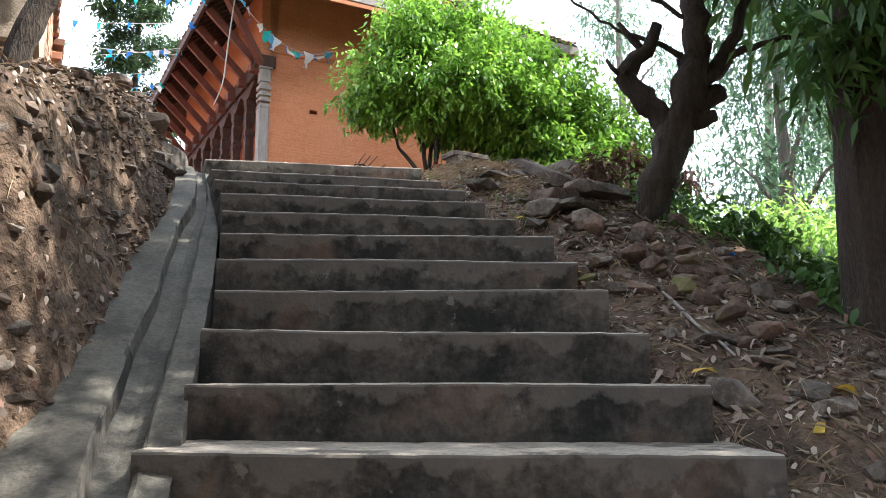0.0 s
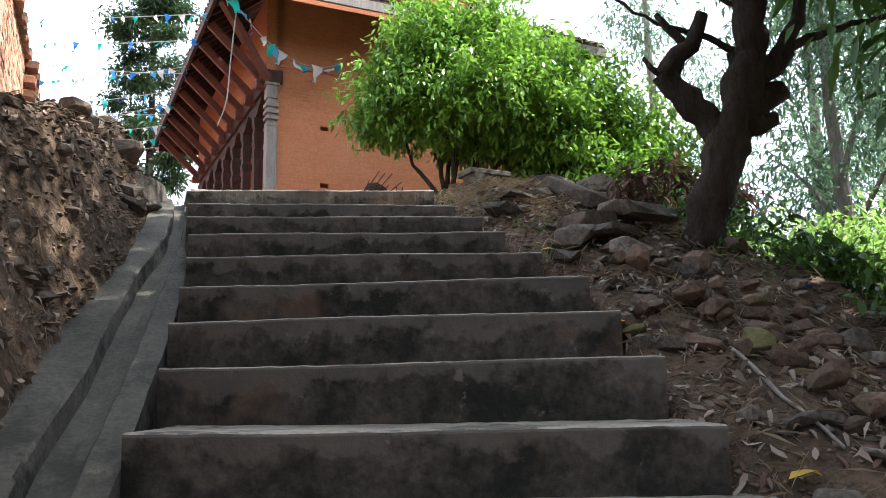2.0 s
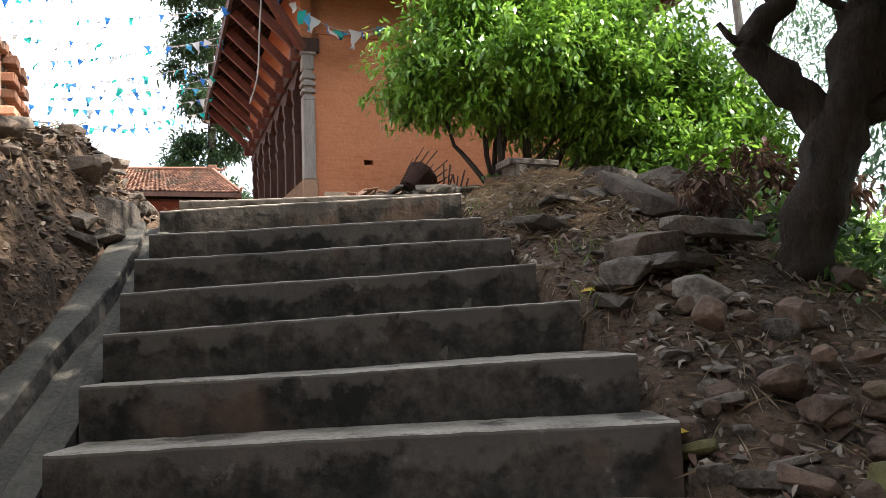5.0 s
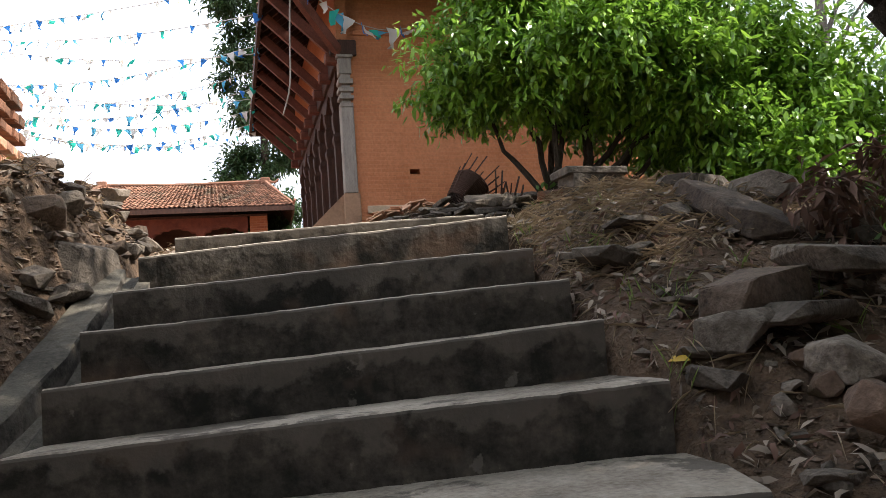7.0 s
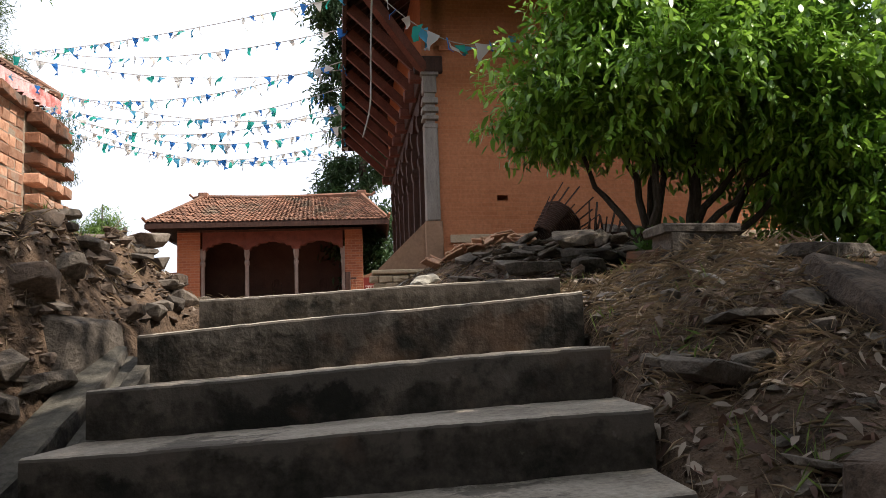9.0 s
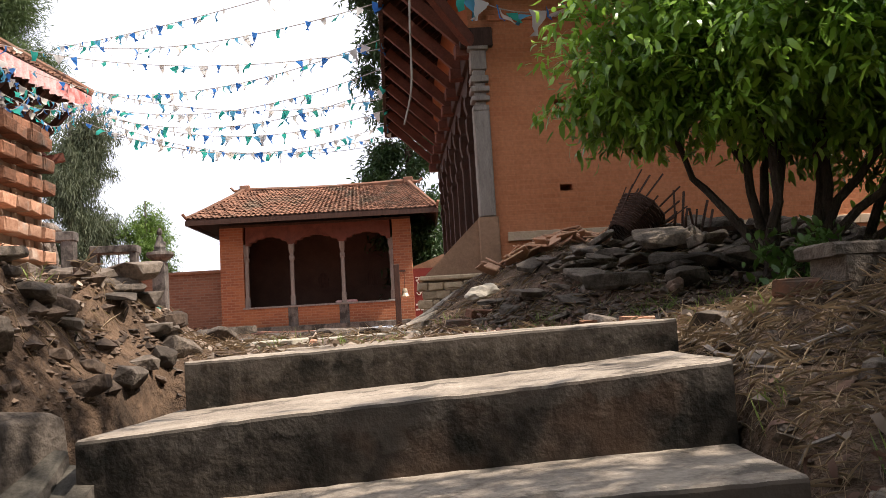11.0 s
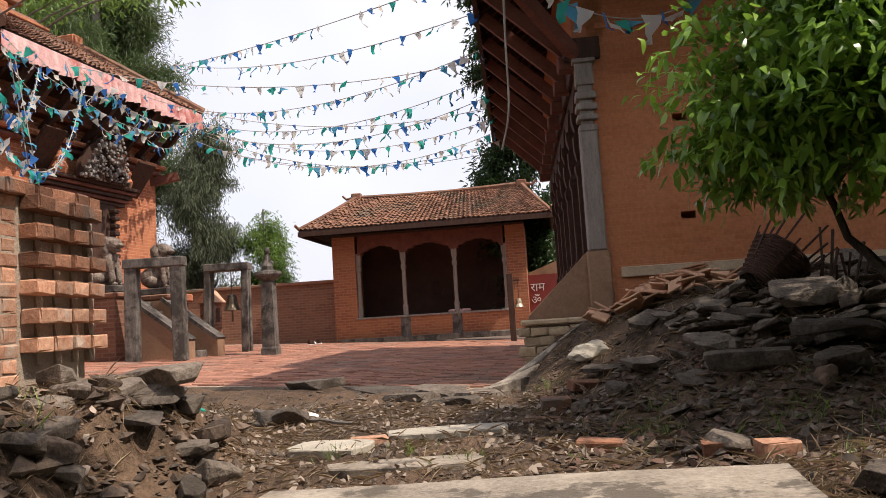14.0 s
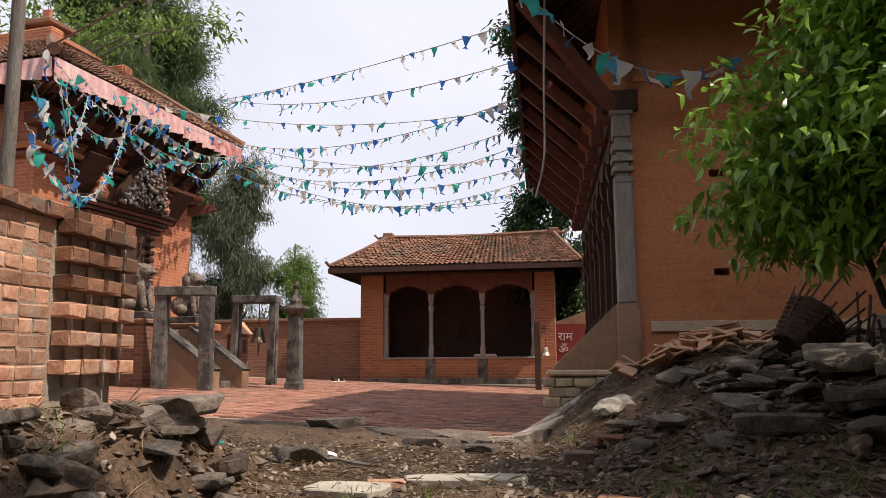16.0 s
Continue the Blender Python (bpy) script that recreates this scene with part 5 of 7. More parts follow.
def shade_tree():
    """A tall tree down the slope with boughs added out of view to shade the rubble heap, and one behind the shrine."""
    x, y = 9.9, 7.1
    z = ground_at(x, y) - 0.15
    lob = [((-2.9, 3.5, 9.2 - z), (0.9, 0.85, 0.4)), ((-1.7, 3.3, 9.4 - z), (0.9, 0.85, 0.4)), ((-2.5, 4.2, 9.3 - z), (0.9, 0.75, 0.4)), ((-1.2, 4.0, 9.4 - z), (0.9, 0.8, 0.4)), ((-3.4, 4.1, 9.0 - z), (0.7, 0.7, 0.35)), ((0.2, 1.6, 10.2 - z), (1.5, 1.5, 0.8)), ((1.0, 0.6, 9.0 - z), (1.3, 1.3, 0.8))]
    build_tree("rubble_shade_tree", (x, y, z), 10.5 - z, 0.12, lob, None, 0.20, 0.34, M["leaf_mango"], M["bark"], "tall green slope tree with boughs added out of view to shade the rubble", 18, 4.2, 0.4, 450, 0.12, 0.5, 0.1, 7)
    lob = [((4.3, -0.4, 7.15), (0.5, 0.5, 0.16)), ((3.4, -0.2, 7.4), (0.6, 0.5, 0.2)), ((2.4, 0.1, 7.6), (0.8, 0.7, 0.35)), ((1.0, 0.2, 7.8), (1.2, 1.0, 0.6)), ((-0.3, 0.5, 7.6), (1.4, 1.3, 0.9))]
    build_tree("light_tree", (-8.6, 19.2, 3.4), 8.4, 0.10, lob, None, 0.15, 0.36, M["leaf_fresh"], M["bark_grey"], "fresh green leafy tree reaching over the shrine roof", 11, 0.9, 0.3, 451, 0.10, 0.4, 0.1, 5)


def unseen_grove():
    """Unseen leafy trees, added behind and beside the flight to keep sky light off its foot."""
    rs = random.Random(55)
    for i, (x, y, h) in enumerate(((-3.6, 0.2, 8), (-1.5, -4.2, 9), (2.8, -4.6, 9), (6.2, -2.6, 8.5), (-4.2, 4.0, 7.5), (7.2, 0.8, 8), (0.6, -8.0, 10))):
        z = ground_at(x, y) - 0.15
        lob = random_lobes(rs, 14, h * 0.45, h, 2.4, 1.5, 1.25, 0.7)
        build_tree("unseen_grove_tree", (x, y, z), h, 0.18, lob, None, 0.34, 0.36, M["leaf_mango"], M["bark"], "broad dark green tree added out of view to shade the stair foot", 12, 1.5, 0.5, 400 + i, 0.16, 0.8, 0.2, 8)


woods()
shade_tree()
unseen_grove()


# ---------------------------------------------------------------- stones
def rock_mesh(name, seed, sx, sy, sz, mat, n=16, power=0.55):
    """An angular stone: the hull of a few points on a squarish ball."""
    rng = random.Random(seed)
    bm = bmesh.new()
    for _ in range(n):
        v = Vector((rng.gauss(0, 1), rng.gauss(0, 1), rng.gauss(0, 1))).normalized()
        v = Vector([math.copysign(abs(c) ** power, c) for c in v])
        bm.verts.new((v.x * sx / 2, v.y * sy / 2, v.z * sz / 2))
    r = bmesh.ops.convex_hull(bm, input=bm.verts)
    bmesh.ops.delete(bm, geom=[g for g in r["geom_interior"] if isinstance(g, bmesh.types.BMVert)], context="VERTS")
    bmesh.ops.bevel(bm, geom=list(bm.edges), offset=min(sx, sy, sz) * 0.025, segments=1, affect="EDGES")
    me = bpy.data.meshes.new(name)
    bm.to_mesh(me)
    bm.free()
    me.materials.append(mat)
    return me


M["moss"] = surface("mossy_stone", (0.06, 0.05, 0.022), (0.14, 0.12, 0.045), 6, 40, 0.95, 0.5, (0.12, 0.10, 0.08), 5, 0.58)
M["bank_rock"] = surface("earthy_stone", (0.045, 0.032, 0.024), (0.15, 0.108, 0.08), 5.0, 40, 0.92, 0.5, (0.20, 0.15, 0.11), 3.0, 0.62, spread=0.45)
ROCKS = [rock_mesh("rock", 200 + i, 1.0, random.Random(i).uniform(0.55, 0.9), random.Random(i + 50).uniform(0.28, 0.6), M["rock"], 18) for i in range(12)]
REDS = [rock_mesh("rock", 260 + i, 1.0, random.Random(i).uniform(0.6, 0.9), random.Random(i + 50).uniform(0.45, 0.7), M["rock_red"], 22, 0.7) for i in range(8)]
SLATES = [rock_mesh("rock", 300 + i, 1.0, random.Random(i).uniform(0.5, 0.85), random.Random(i + 50).uniform(0.12, 0.22), M["rock"], 20, 0.4) for i in range(8)]


def rest(x, y, dz=0.0):
    return ground_at(x, y) + dz


def rock(x, y, size, seed, flat=False, tilt=14, sink=0.25, dz=0.0, label="rough grey-brown stone lying on the earth slope", group="stones on the slope", yaw=None, red=False):
    rng = random.Random(seed)
    me = (REDS if red else SLATES if flat else ROCKS)[rng.randrange(8)]
    h = me.vertices and max(v.co.z for v in me.vertices)
    z = rest(x, y, dz) + h * size * (1 - 2 * sink)
    ob = obj("rock", me, None, pose(x, y, z, rng.uniform(-tilt, tilt), rng.uniform(-tilt, tilt), rng.uniform(0, 360) if yaw is None else yaw) @ Matrix.Diagonal((size, size * rng.uniform(0.8, 1.15), size, 1)))
    return tagged(ob, label, "stone", group)


def merge(name, obs, label, category, mat="rock"):
    """Many loose pieces joined into one object."""
    v, f = [], []
    for ob in obs:
        k = len(v)
        v += [ob.matrix_basis @ q.co for q in ob.data.vertices]
        f += [[k + i for i in q.vertices] for q in ob.data.polygons]
        bpy.data.objects.remove(ob)
    tagged(obj(name, mesh_of(name, v, f, M[mat])), label, category, kind="stuff")


def scatter_rocks():
    rs = random.Random(77)
    # beside the flight
    for i in range(54):
        y = rs.uniform(2.2, 6.2)
        x = float(np.interp(y, RIGHT[:, 0], RIGHT[:, 1])) + 0.12 + abs(rs.gauss(0, 0.75))
        rock(x, y, rs.uniform(0.09, 0.26), 500 + i, rs.random() < 0.35)
    for i in range(42):
        rock(3.50 + rs.gauss(0, 0.30), 3.70 + rs.gauss(0, 0.42), rs.uniform(0.10, 0.22), 1560 + i, False, 25, 0.12, rs.choice((0, 0, 0.06)), "rounded red-brown stone in a loose heap", "stones on the slope", red=True)
    rock(3.62, 4.98, 0.50, 601, True, 5, 0.1, 0.05, "broad flat grey slab resting on stones", yaw=20)
    rock(3.98, 5.15, 0.52, 605, True, 8, 0.1, 0.08, "broad flat grey slab resting on stones", yaw=-10)
    rock(3.35, 5.02, 0.30, 602, False, 10, 0.2)
    rock(3.55, 4.70, 0.26, 603, False, 12, 0.1)
    rock(2.80, 1.95, 0.24, 604, False, 40, 0.1)
    rock(3.0, 1.55, 0.30, 606, True, 20)
    rock(3.25, 1.75, 0.28, 607, True, 20)
    ob = rock(2.93, 3.94, 0.17, 611, False, 20, 0.1, 0.0, "rounded stone with yellow-green moss beside a step")
    ob.data = ob.data.copy()
    ob.data.materials[0] = M["moss"]
    rock(2.90, 3.80, 0.14, 612, False, 20, 0.15, 0.0, "pale grey rounded stone beside a step")
    for x, y in ((3.25, 3.45),):
        ob = rock(x, y, 0.17, int(x * 100), False, 20, 0.15, 0.05, "mossy stone in a loose heap")
        ob.data = ob.data.copy()
        ob.data.materials[0] = M["moss"]
    # the long slab that lies down the crest, and a block below it
    ob = obj("slab", rock_mesh("slab", 93, 0.34, 0.95, 0.15, M["bank_rock"], 34, 0.45), None, pose(4.10, 6.05, height(4.10, 6.05).item() + 0.03, 25, 10, 3))
    tagged(ob, "long grey slab lying down the side of the mound", "slab")
    ob = obj("boulder", rock_mesh("boulder", 94, 0.46, 0.30, 0.24, M["bank_rock"], 24, 0.4), None, pose(3.56, 5.16, height(3.56, 5.16).item() + 0.08, 8, -6, 14))
    tagged(ob, "squared grey block lying on the slope", "boulder")
    # crest of the mound
    for i, (x, y, s, f) in enumerate(((4.30, 6.75, 0.55, True), (4.55, 6.35, 0.55, True), (4.75, 6.0, 0.5, False), (4.35, 6.2, 0.4, False), (4.6, 7.1, 0.45, True), (4.15, 7.5, 0.3, True), (4.95, 6.8, 0.4, True), (3.45, 6.6, 0.16, False), (4.7, 5.6, 0.4, True), (3.3, 7.0, 0.14, False),
                                      (3.6, 6.2, 0.35, True), (3.35, 5.95, 0.42, True), (3.62, 7.55, 0.12, False), (3.42, 7.75, 0.14, False), (3.75, 7.35, 0.15, False), (4.15, 8.25, 0.5, True), (4.5, 8.2, 0.35, True), (4.0, 7.75, 0.35, True), (5.1, 7.6, 0.5, True), (5.3, 7.0, 0.5, True))):
        rock(x, y, s, 620 + i, f)
    # the rubble heap at the temple foot
    k, joined = 0, []
    for i in range(420):
        x, y = rs.uniform(2.8, 5.9), rs.uniform(9.9, 12.3)
        if x + 0.5 * (y - 11.8) < 2.75 or x + 0.9 * (y - 10.0) < 3.3 or (y > 11.6 and x < 3.6):
            continue
        if y > 11.15 and x < 4.0:
            continue
        k += 1
        s = rs.choice((0.12, 0.16, 0.22, 0.30)) * rs.uniform(0.8, 1.2)
        ob = rock(x, y, s, 2000 + i, rs.random() < 0.8, 24, 0.0, rs.uniform(0, 0.07), "dark angular slate in a rubble heap", "rubble heap at the temple foot")
        if k > 50:
            joined.append(ob)
    for i, (x, y, s, f, dz, tx, yaw) in enumerate(((3.24, 9.88, 0.24, True, 0.0, 30, 10), (3.52, 9.72, 0.56, False, -0.06, 4, 4), (4.12, 10.6, 0.48, True, 0.07, 24, -14), (3.92, 9.45, 0.34, False, -0.02, 8, 30), (4.05, 9.95, 0.50, True, 0.05, 10, -12), (4.6, 10.3, 0.4, True, 0.05, 8, 20),
                                                    (4.45, 9.4, 0.36, True, 0.03, 10, 0), (5.0, 9.9, 0.45, False, 0.0, 8, 40), (3.0, 10.35, 0.30, True, 0.03, 14, 25), (2.75, 10.6, 0.28, True, 0.02, 10, -20), (3.45, 10.3, 0.36, True, 0.05, 20, 15))):
        h = 0.08 * s if f else 0.22 * s
        ob = obj("rock", (SLATES if f else ROCKS)[i % 8], None, pose(x, y, rest(x, y) + h + dz, tx, 3 - 2 * (i % 4), yaw) @ Matrix.Diagonal((s, s * (0.45 if i == 1 else 0.9), s * (0.7 if i == 1 else 1), 1)))
        tagged(ob, "large dark slab on the rubble heap", "stone", "rubble heap at the temple foot")
    for i in range(60):
        x, y = rs.uniform(2.45, 4.4), rs.uniform(9.2, 10.6)
        ob = rock(x, y, rs.uniform(0.07, 0.17), 5200 + i, rs.random() < 0.75, 24, 0.1, 0.0, "broken stone spilt from the rubble heap", "rubble heap at the temple foot", red=rs.random() < 0.25)
        if i > 20:
            joined.append(ob)
    # broken stone bedded all over the cut bank
    bed = []
    for i in range(220):
        y = rs.uniform(2.4, 8.6)
        x = float(np.interp(y, LEFT[:, 0], LEFT[:, 1])) - rs.uniform(0.40 if y < 5.5 else 0.25, 1.0)
        bed.append(rock(x, y, rs.choice((0.03, 0.045, 0.07, 0.10 if y < 6.5 else 0.06)) * rs.uniform(0.8, 1.3), 3000 + i, rs.random() < 0.1, 24, 0.50))
    merge("bank_stones", bed, "small broken stones bedded in the cut earth bank", "stones", "bank_rock")
    bed = [rock(rs.uniform(-0.15, 1.1), rs.uniform(8.0, 10.4), rs.uniform(0.025, 0.075), 3600 + i, True, 30, 0.25) for i in range(160)]
    bed += [rock(rs.uniform(2.3, 4.6), rs.uniform(8.2, 10.8), rs.uniform(0.03, 0.09), 3900 + i, rs.random() < 0.6, 40, 0.25) for i in range(130)]
    bed += [rock(rs.uniform(3.1, 4.6), rs.uniform(2.0, 8.2), rs.uniform(0.03, 0.09), 4300 + i, rs.random() < 0.5, 40, 0.2) for i in range(260)]
    merge("small_stones", bed, "small loose stones scattered on the earth", "stones")
    merge("rubble", joined, "loose dark slates and broken stone in a heap", "rubble")
    for i, (x, y, s) in enumerate(((2.98, 8.62, 0.10), (3.13, 8.62, 0.20), (3.38, 8.6, 0.12), (2.78, 8.7, 0.08), (3.2, 9.0, 0.08), (3.49, 7.93, 0.28))):
        rock(x, y, s, 900 + i, False)
    # on the bank and round the foot of the brick wall
    for i in range(32):
        y = rs.uniform(7.0, 10.0)
        x = rs.uniform(-0.15, 0.75) - (0.25 if y < 8 else 0)
        rock(x, y, rs.uniform(0.10, 0.30), 920 + i, rs.random() < 0.35, 20, 0.42 if y < 8.2 else 0.25, 0.0, "brown-grey stone on the earth bank", "stones on the bank")
    pile = ((0.52, 8.62, 0.40, True, 0.0), (0.30, 8.55, 0.34, True, 0.0), (0.12, 8.80, 0.40, True, 0.0), (0.68, 8.70, 0.27, False, -0.02), (0.56, 8.66, 0.50, True, 0.07), (0.36, 8.72, 0.34, True, 0.06), (0.16, 8.92, 0.42, True, 0.07),
            (0.05, 8.70, 0.30, False, 0.0), (0.63, 8.42, 0.30, True, 0.0), (0.70, 8.22, 0.26, True, 0.0), (0.50, 8.35, 0.30, True, 0.02), (0.80, 8.42, 0.24, True, -0.03), (0.34, 8.20, 0.22, False, 0.0), (0.40, 7.62, 0.34, True, -0.02), (0.20, 7.9, 0.30, True, 0.0),
            (0.42, 8.95, 0.36, True, 0.02), (0.28, 9.15, 0.40, True, 0.05), (0.05, 9.20, 0.36, True, 0.04), (0.55, 9.05, 0.30, True, 0.0), (0.10, 9.5, 0.40, True, 0.0), (0.4, 9.45, 0.36, True, 0.0), (-0.02, 8.45, 0.30, True, 0.0))
    for i, (x, y, s, f, dz) in enumerate(pile):
        rock(x, y, s, 3990 + i, f, 9, 0.08, dz, "flat brown stone in a pile below the brick wall", "stones on the bank", yaw=rs.uniform(-30, 30))
    for i in range(34):
        y = rs.uniform(3.0, 7.2)
        x = float(np.interp(y, LEFT[:, 0], LEFT[:, 1])) - rs.uniform(0.52, 0.95)
        rock(x, y, rs.uniform(0.07, 0.15), 1010 + i, rs.random() < 0.15, 30, 0.48, 0.0, "stone stuck in the cut earth bank", "stones on the bank")
    ob = obj("boulder", rock_mesh("boulder", 71, 0.46, 0.26, 0.46, M["rock"], 30, 0.42), None, pose(0.80, 6.95, 3.07, -6, 10, 62))
    tagged(ob, "big flat-faced brown boulder bedded in the bank by the steps", "boulder")
    bed = []
    for i in range(46):
        y = rs.uniform(6.2, 8.7)
        x = float(np.interp(y, LEFT[:, 0], LEFT[:, 1])) - 0.26 - abs(rs.gauss(0, 0.36))
        ob = rock(x, y, rs.uniform(0.09, 0.26), 5400 + i, rs.random() < 0.2, 22, 0.34, 0.0, "brown-grey stone on the earth bank", "stones on the bank")
        if i > 28:
            bed.append(ob)
    merge("bank_stones", bed, "brown stones lying on the earth bank", "stones", "bank_rock")
    # flat pale slabs on the way to the court
    for x, y, sx, sy, yaw in ((1.82, 9.42, 0.72, 0.24, 2), (1.29, 9.02, 0.46, 0.30, -18), (1.72, 8.70, 0.80, 0.2, 3)):
        bm = bmesh.new()
        rng = random.Random(int(x * 100))
        k = 9
        ring = [(math.copysign(abs(math.cos(2 * math.pi * j / k)) ** 0.5, math.cos(2 * math.pi * j / k)) * sx / 2 * rng.uniform(0.86, 1.05), math.copysign(abs(math.sin(2 * math.pi * j / k)) ** 0.5, math.sin(2 * math.pi * j / k)) * sy / 2 * rng.uniform(0.86, 1.05)) for j in range(k)]
        prism(ring, -0.05, 0.03, bm, "z")
        bmesh.ops.bevel(bm, geom=list(bm.edges), offset=0.006, segments=1, affect="EDGES")
        ob = part("slab", bm, M["rock_pale"] if y > 8.8 else M["tread"], None, at=pose(x, y, rest(x, y, 0.008 if y > 8.8 else -0.008), 1.5, -1, yaw))
        tagged(ob, "flat pale stone slab set in the earth path", "slab", "slabs in the path")
    # steps of dark flat stone at the court's edge
    for i, (x, y, w) in enumerate(((0.95, 11.85, 0.7), (1.5, 11.5, 0.6), (1.85, 11.2, 0.5), (1.3, 11.2, 0.5), (0.3, 12.05, 0.5), (1.7, 10.75, 0.4))):
        rock(x, y, w, 1080 + i, True, 4, 0.2, 0.0, "dark flat stone edging the court", "slabs in the path", yaw=-25)


scatter_rocks()


def brick_at(x, y, z, yaw, tilt=0, size=(0.23, 0.115, 0.065), mat="brick_dark", label="loose red-brown brick on the mound", k=[0]):
    k[0] += 1
    bm = box(-size[0] / 2, size[0] / 2, -size[1] / 2, size[1] / 2, 0, size[2], 0.008)
    rng = random.Random(k[0])
    for v in bm.verts:
        v.co += Vector([rng.uniform(-0.006, 0.006) for _ in range(3)])
    ob = part("brick", bm, M[mat], None, at=pose(x, y, z, tilt, tilt * 0.5, yaw))
    return tagged(ob, label, "brick", "loose bricks")


g = rest(3.88, 7.30)
brick_at(3.86, 7.28, g - 0.03, 8, 2, (0.36, 0.22, 0.13), "rock", "brown stone block lying on the mound")
brick_at(3.87, 7.30, g + 0.098, 3, 1, (0.44, 0.27, 0.05), "rock", "flat brown slab lying on a stone block")
brick_at(3.66, 7.38, g - 0.03, -40, 6)
brick_at(4.12, 7.45, g - 0.01, 30, 4)
brick_at(3.30, 8.52, rest(3.30, 8.52) - 0.01, 15, 4, (0.17, 0.11, 0.09), "brick")
brick_at(3.06, 8.58, rest(3.06, 8.58) - 0.01, -10, 3, (0.09, 0.09, 0.06))
brick_at(2.42, 10.12, rest(2.42, 10.12) - 0.02, 8, 4, (0.18, 0.11, 0.09))
brick_at(2.34, 9.86, rest(2.34, 9.86) - 0.02, -8, 5, (0.22, 0.16, 0.06))
brick_at(2.62, 10.45, rest(2.62, 10.45) - 0.01, 24, 9)
brick_at(2.62, 8.95, rest(2.62, 8.95) - 0.02, -15, 2)
brick_at(1.42, 9.30, rest(1.42, 9.30) - 0.01, 10, 0, (0.2, 0.08, 0.05), "brick")


# ---------------------------------------------------------------- low wall, tile stack, basket
def build_low_wall():
    Lw = part("low_wall", box(2.20, 3.05, 12.46, 12.74, 3.3, 3.93), M["mortar"], None)
    tagged(Lw, "low wall of squared buff stone beside the temple", "wall", kind="structure")
    rng = random.Random(9)
    for j in range(6):
        x = 2.18 - (0.05 if j % 2 else 0)
        while x < 3.0:
            w = rng.uniform(0.10, 0.20)
            bm = box(0, w - 0.008, -0.04, 0.05, 0, 0.082, 0.010)
            for v in bm.verts:
                v.co += Vector([rng.uniform(-0.008, 0.008) for _ in range(3)])
            part("stone", bm, M["buff"], Lw, at=pose(x, 12.45, 3.39 + j * 0.089))
            x += w
    part("coping", box(2.16, 3.06, 12.40, 12.76, 3.935, 3.985, 0.012), M["buff"], Lw)


M["buff"] = surface("buff_stone", (0.34, 0.25, 0.16), (0.54, 0.42, 0.28), 4, 40, 0.9, 0.4, (0.24, 0.17, 0.11), 3, 0.58, spread=0.2)
build_low_wall()
def build_ramp():
    """Worn flat slabs sloping up from the court paving to the low wall."""
    R = part("ramp", box(2.10, 2.3, 12.0, 12.4, 3.2, 3.45), M["mortar"], None)
    tagged(R, "sloping apron of worn grey slabs beside the court paving", "ramp", kind="structure")
    rng = random.Random(23)

    def at(u, v):
        y = 11.45 + 0.98 * v
        xl, xr = 1.78 + 0.36 * v, 2.02 + 0.86 * v
        zl, zr = court_z(2.0) + 0.012 + 0.10 * v * v, max(ground_at(xr, y) + 0.02, court_z(2.0) + 0.05 + 0.20 * v)
        return Vector((xl + (xr - xl) * u, y, zl + (zr - zl) * u))
    rows = (0, 0.18, 0.37, 0.58, 0.78, 1.0)
    for j in range(5):
        cols = (0, rng.uniform(0.4, 0.6), 1.0)
        for i in range(2):
            g = 0.012
            c = [at(cols[i] + g, rows[j] + g), at(cols[i + 1] - g, rows[j] + g), at(cols[i + 1] - g, rows[j + 1] - g), at(cols[i] + g, rows[j + 1] - g)]
            lift = Vector((0, 0, rng.uniform(-0.008, 0.008)))
            bm = bmesh.new()
            t = [bm.verts.new(q + lift) for q in c]
            b = [bm.verts.new(q + lift - Vector((0, 0, 0.16))) for q in c]
            bm.faces.new(t), bm.faces.new(b[::-1])
            for k in range(4):
                bm.faces.new((t[k], b[k], b[(k + 1) % 4], t[(k + 1) % 4]))
            bmesh.ops.recalc_face_normals(bm, faces=bm.faces)
            bmesh.ops.bevel(bm, geom=list(bm.edges), offset=0.008, segments=1, affect="EDGES")
            part("slab", bm, M["tread"], R)


build_ramp()


def build_sack():
    x, y = 2.70, 11.12
    bm = bmesh.new()
    bmesh.ops.create_icosphere(bm, subdivisions=3, radius=0.13, matrix=Matrix.Diagonal((1.25, 0.8, 0.5, 1)))
    rr = random.Random(12)
    for v in bm.verts:
        v.co *= 1 + 0.18 * math.sin(v.co.x * 40 + v.co.y * 25) * math.cos(v.co.z * 50) + rr.uniform(-0.04, 0.04)
    tagged(part("sack", bm, M["rock_pale"], None, at=pose(x, y, rest(x, y) + 0.05, 10, -14, 30)), "crumpled pale cloth sack on the rubble", "sack")


build_sack()


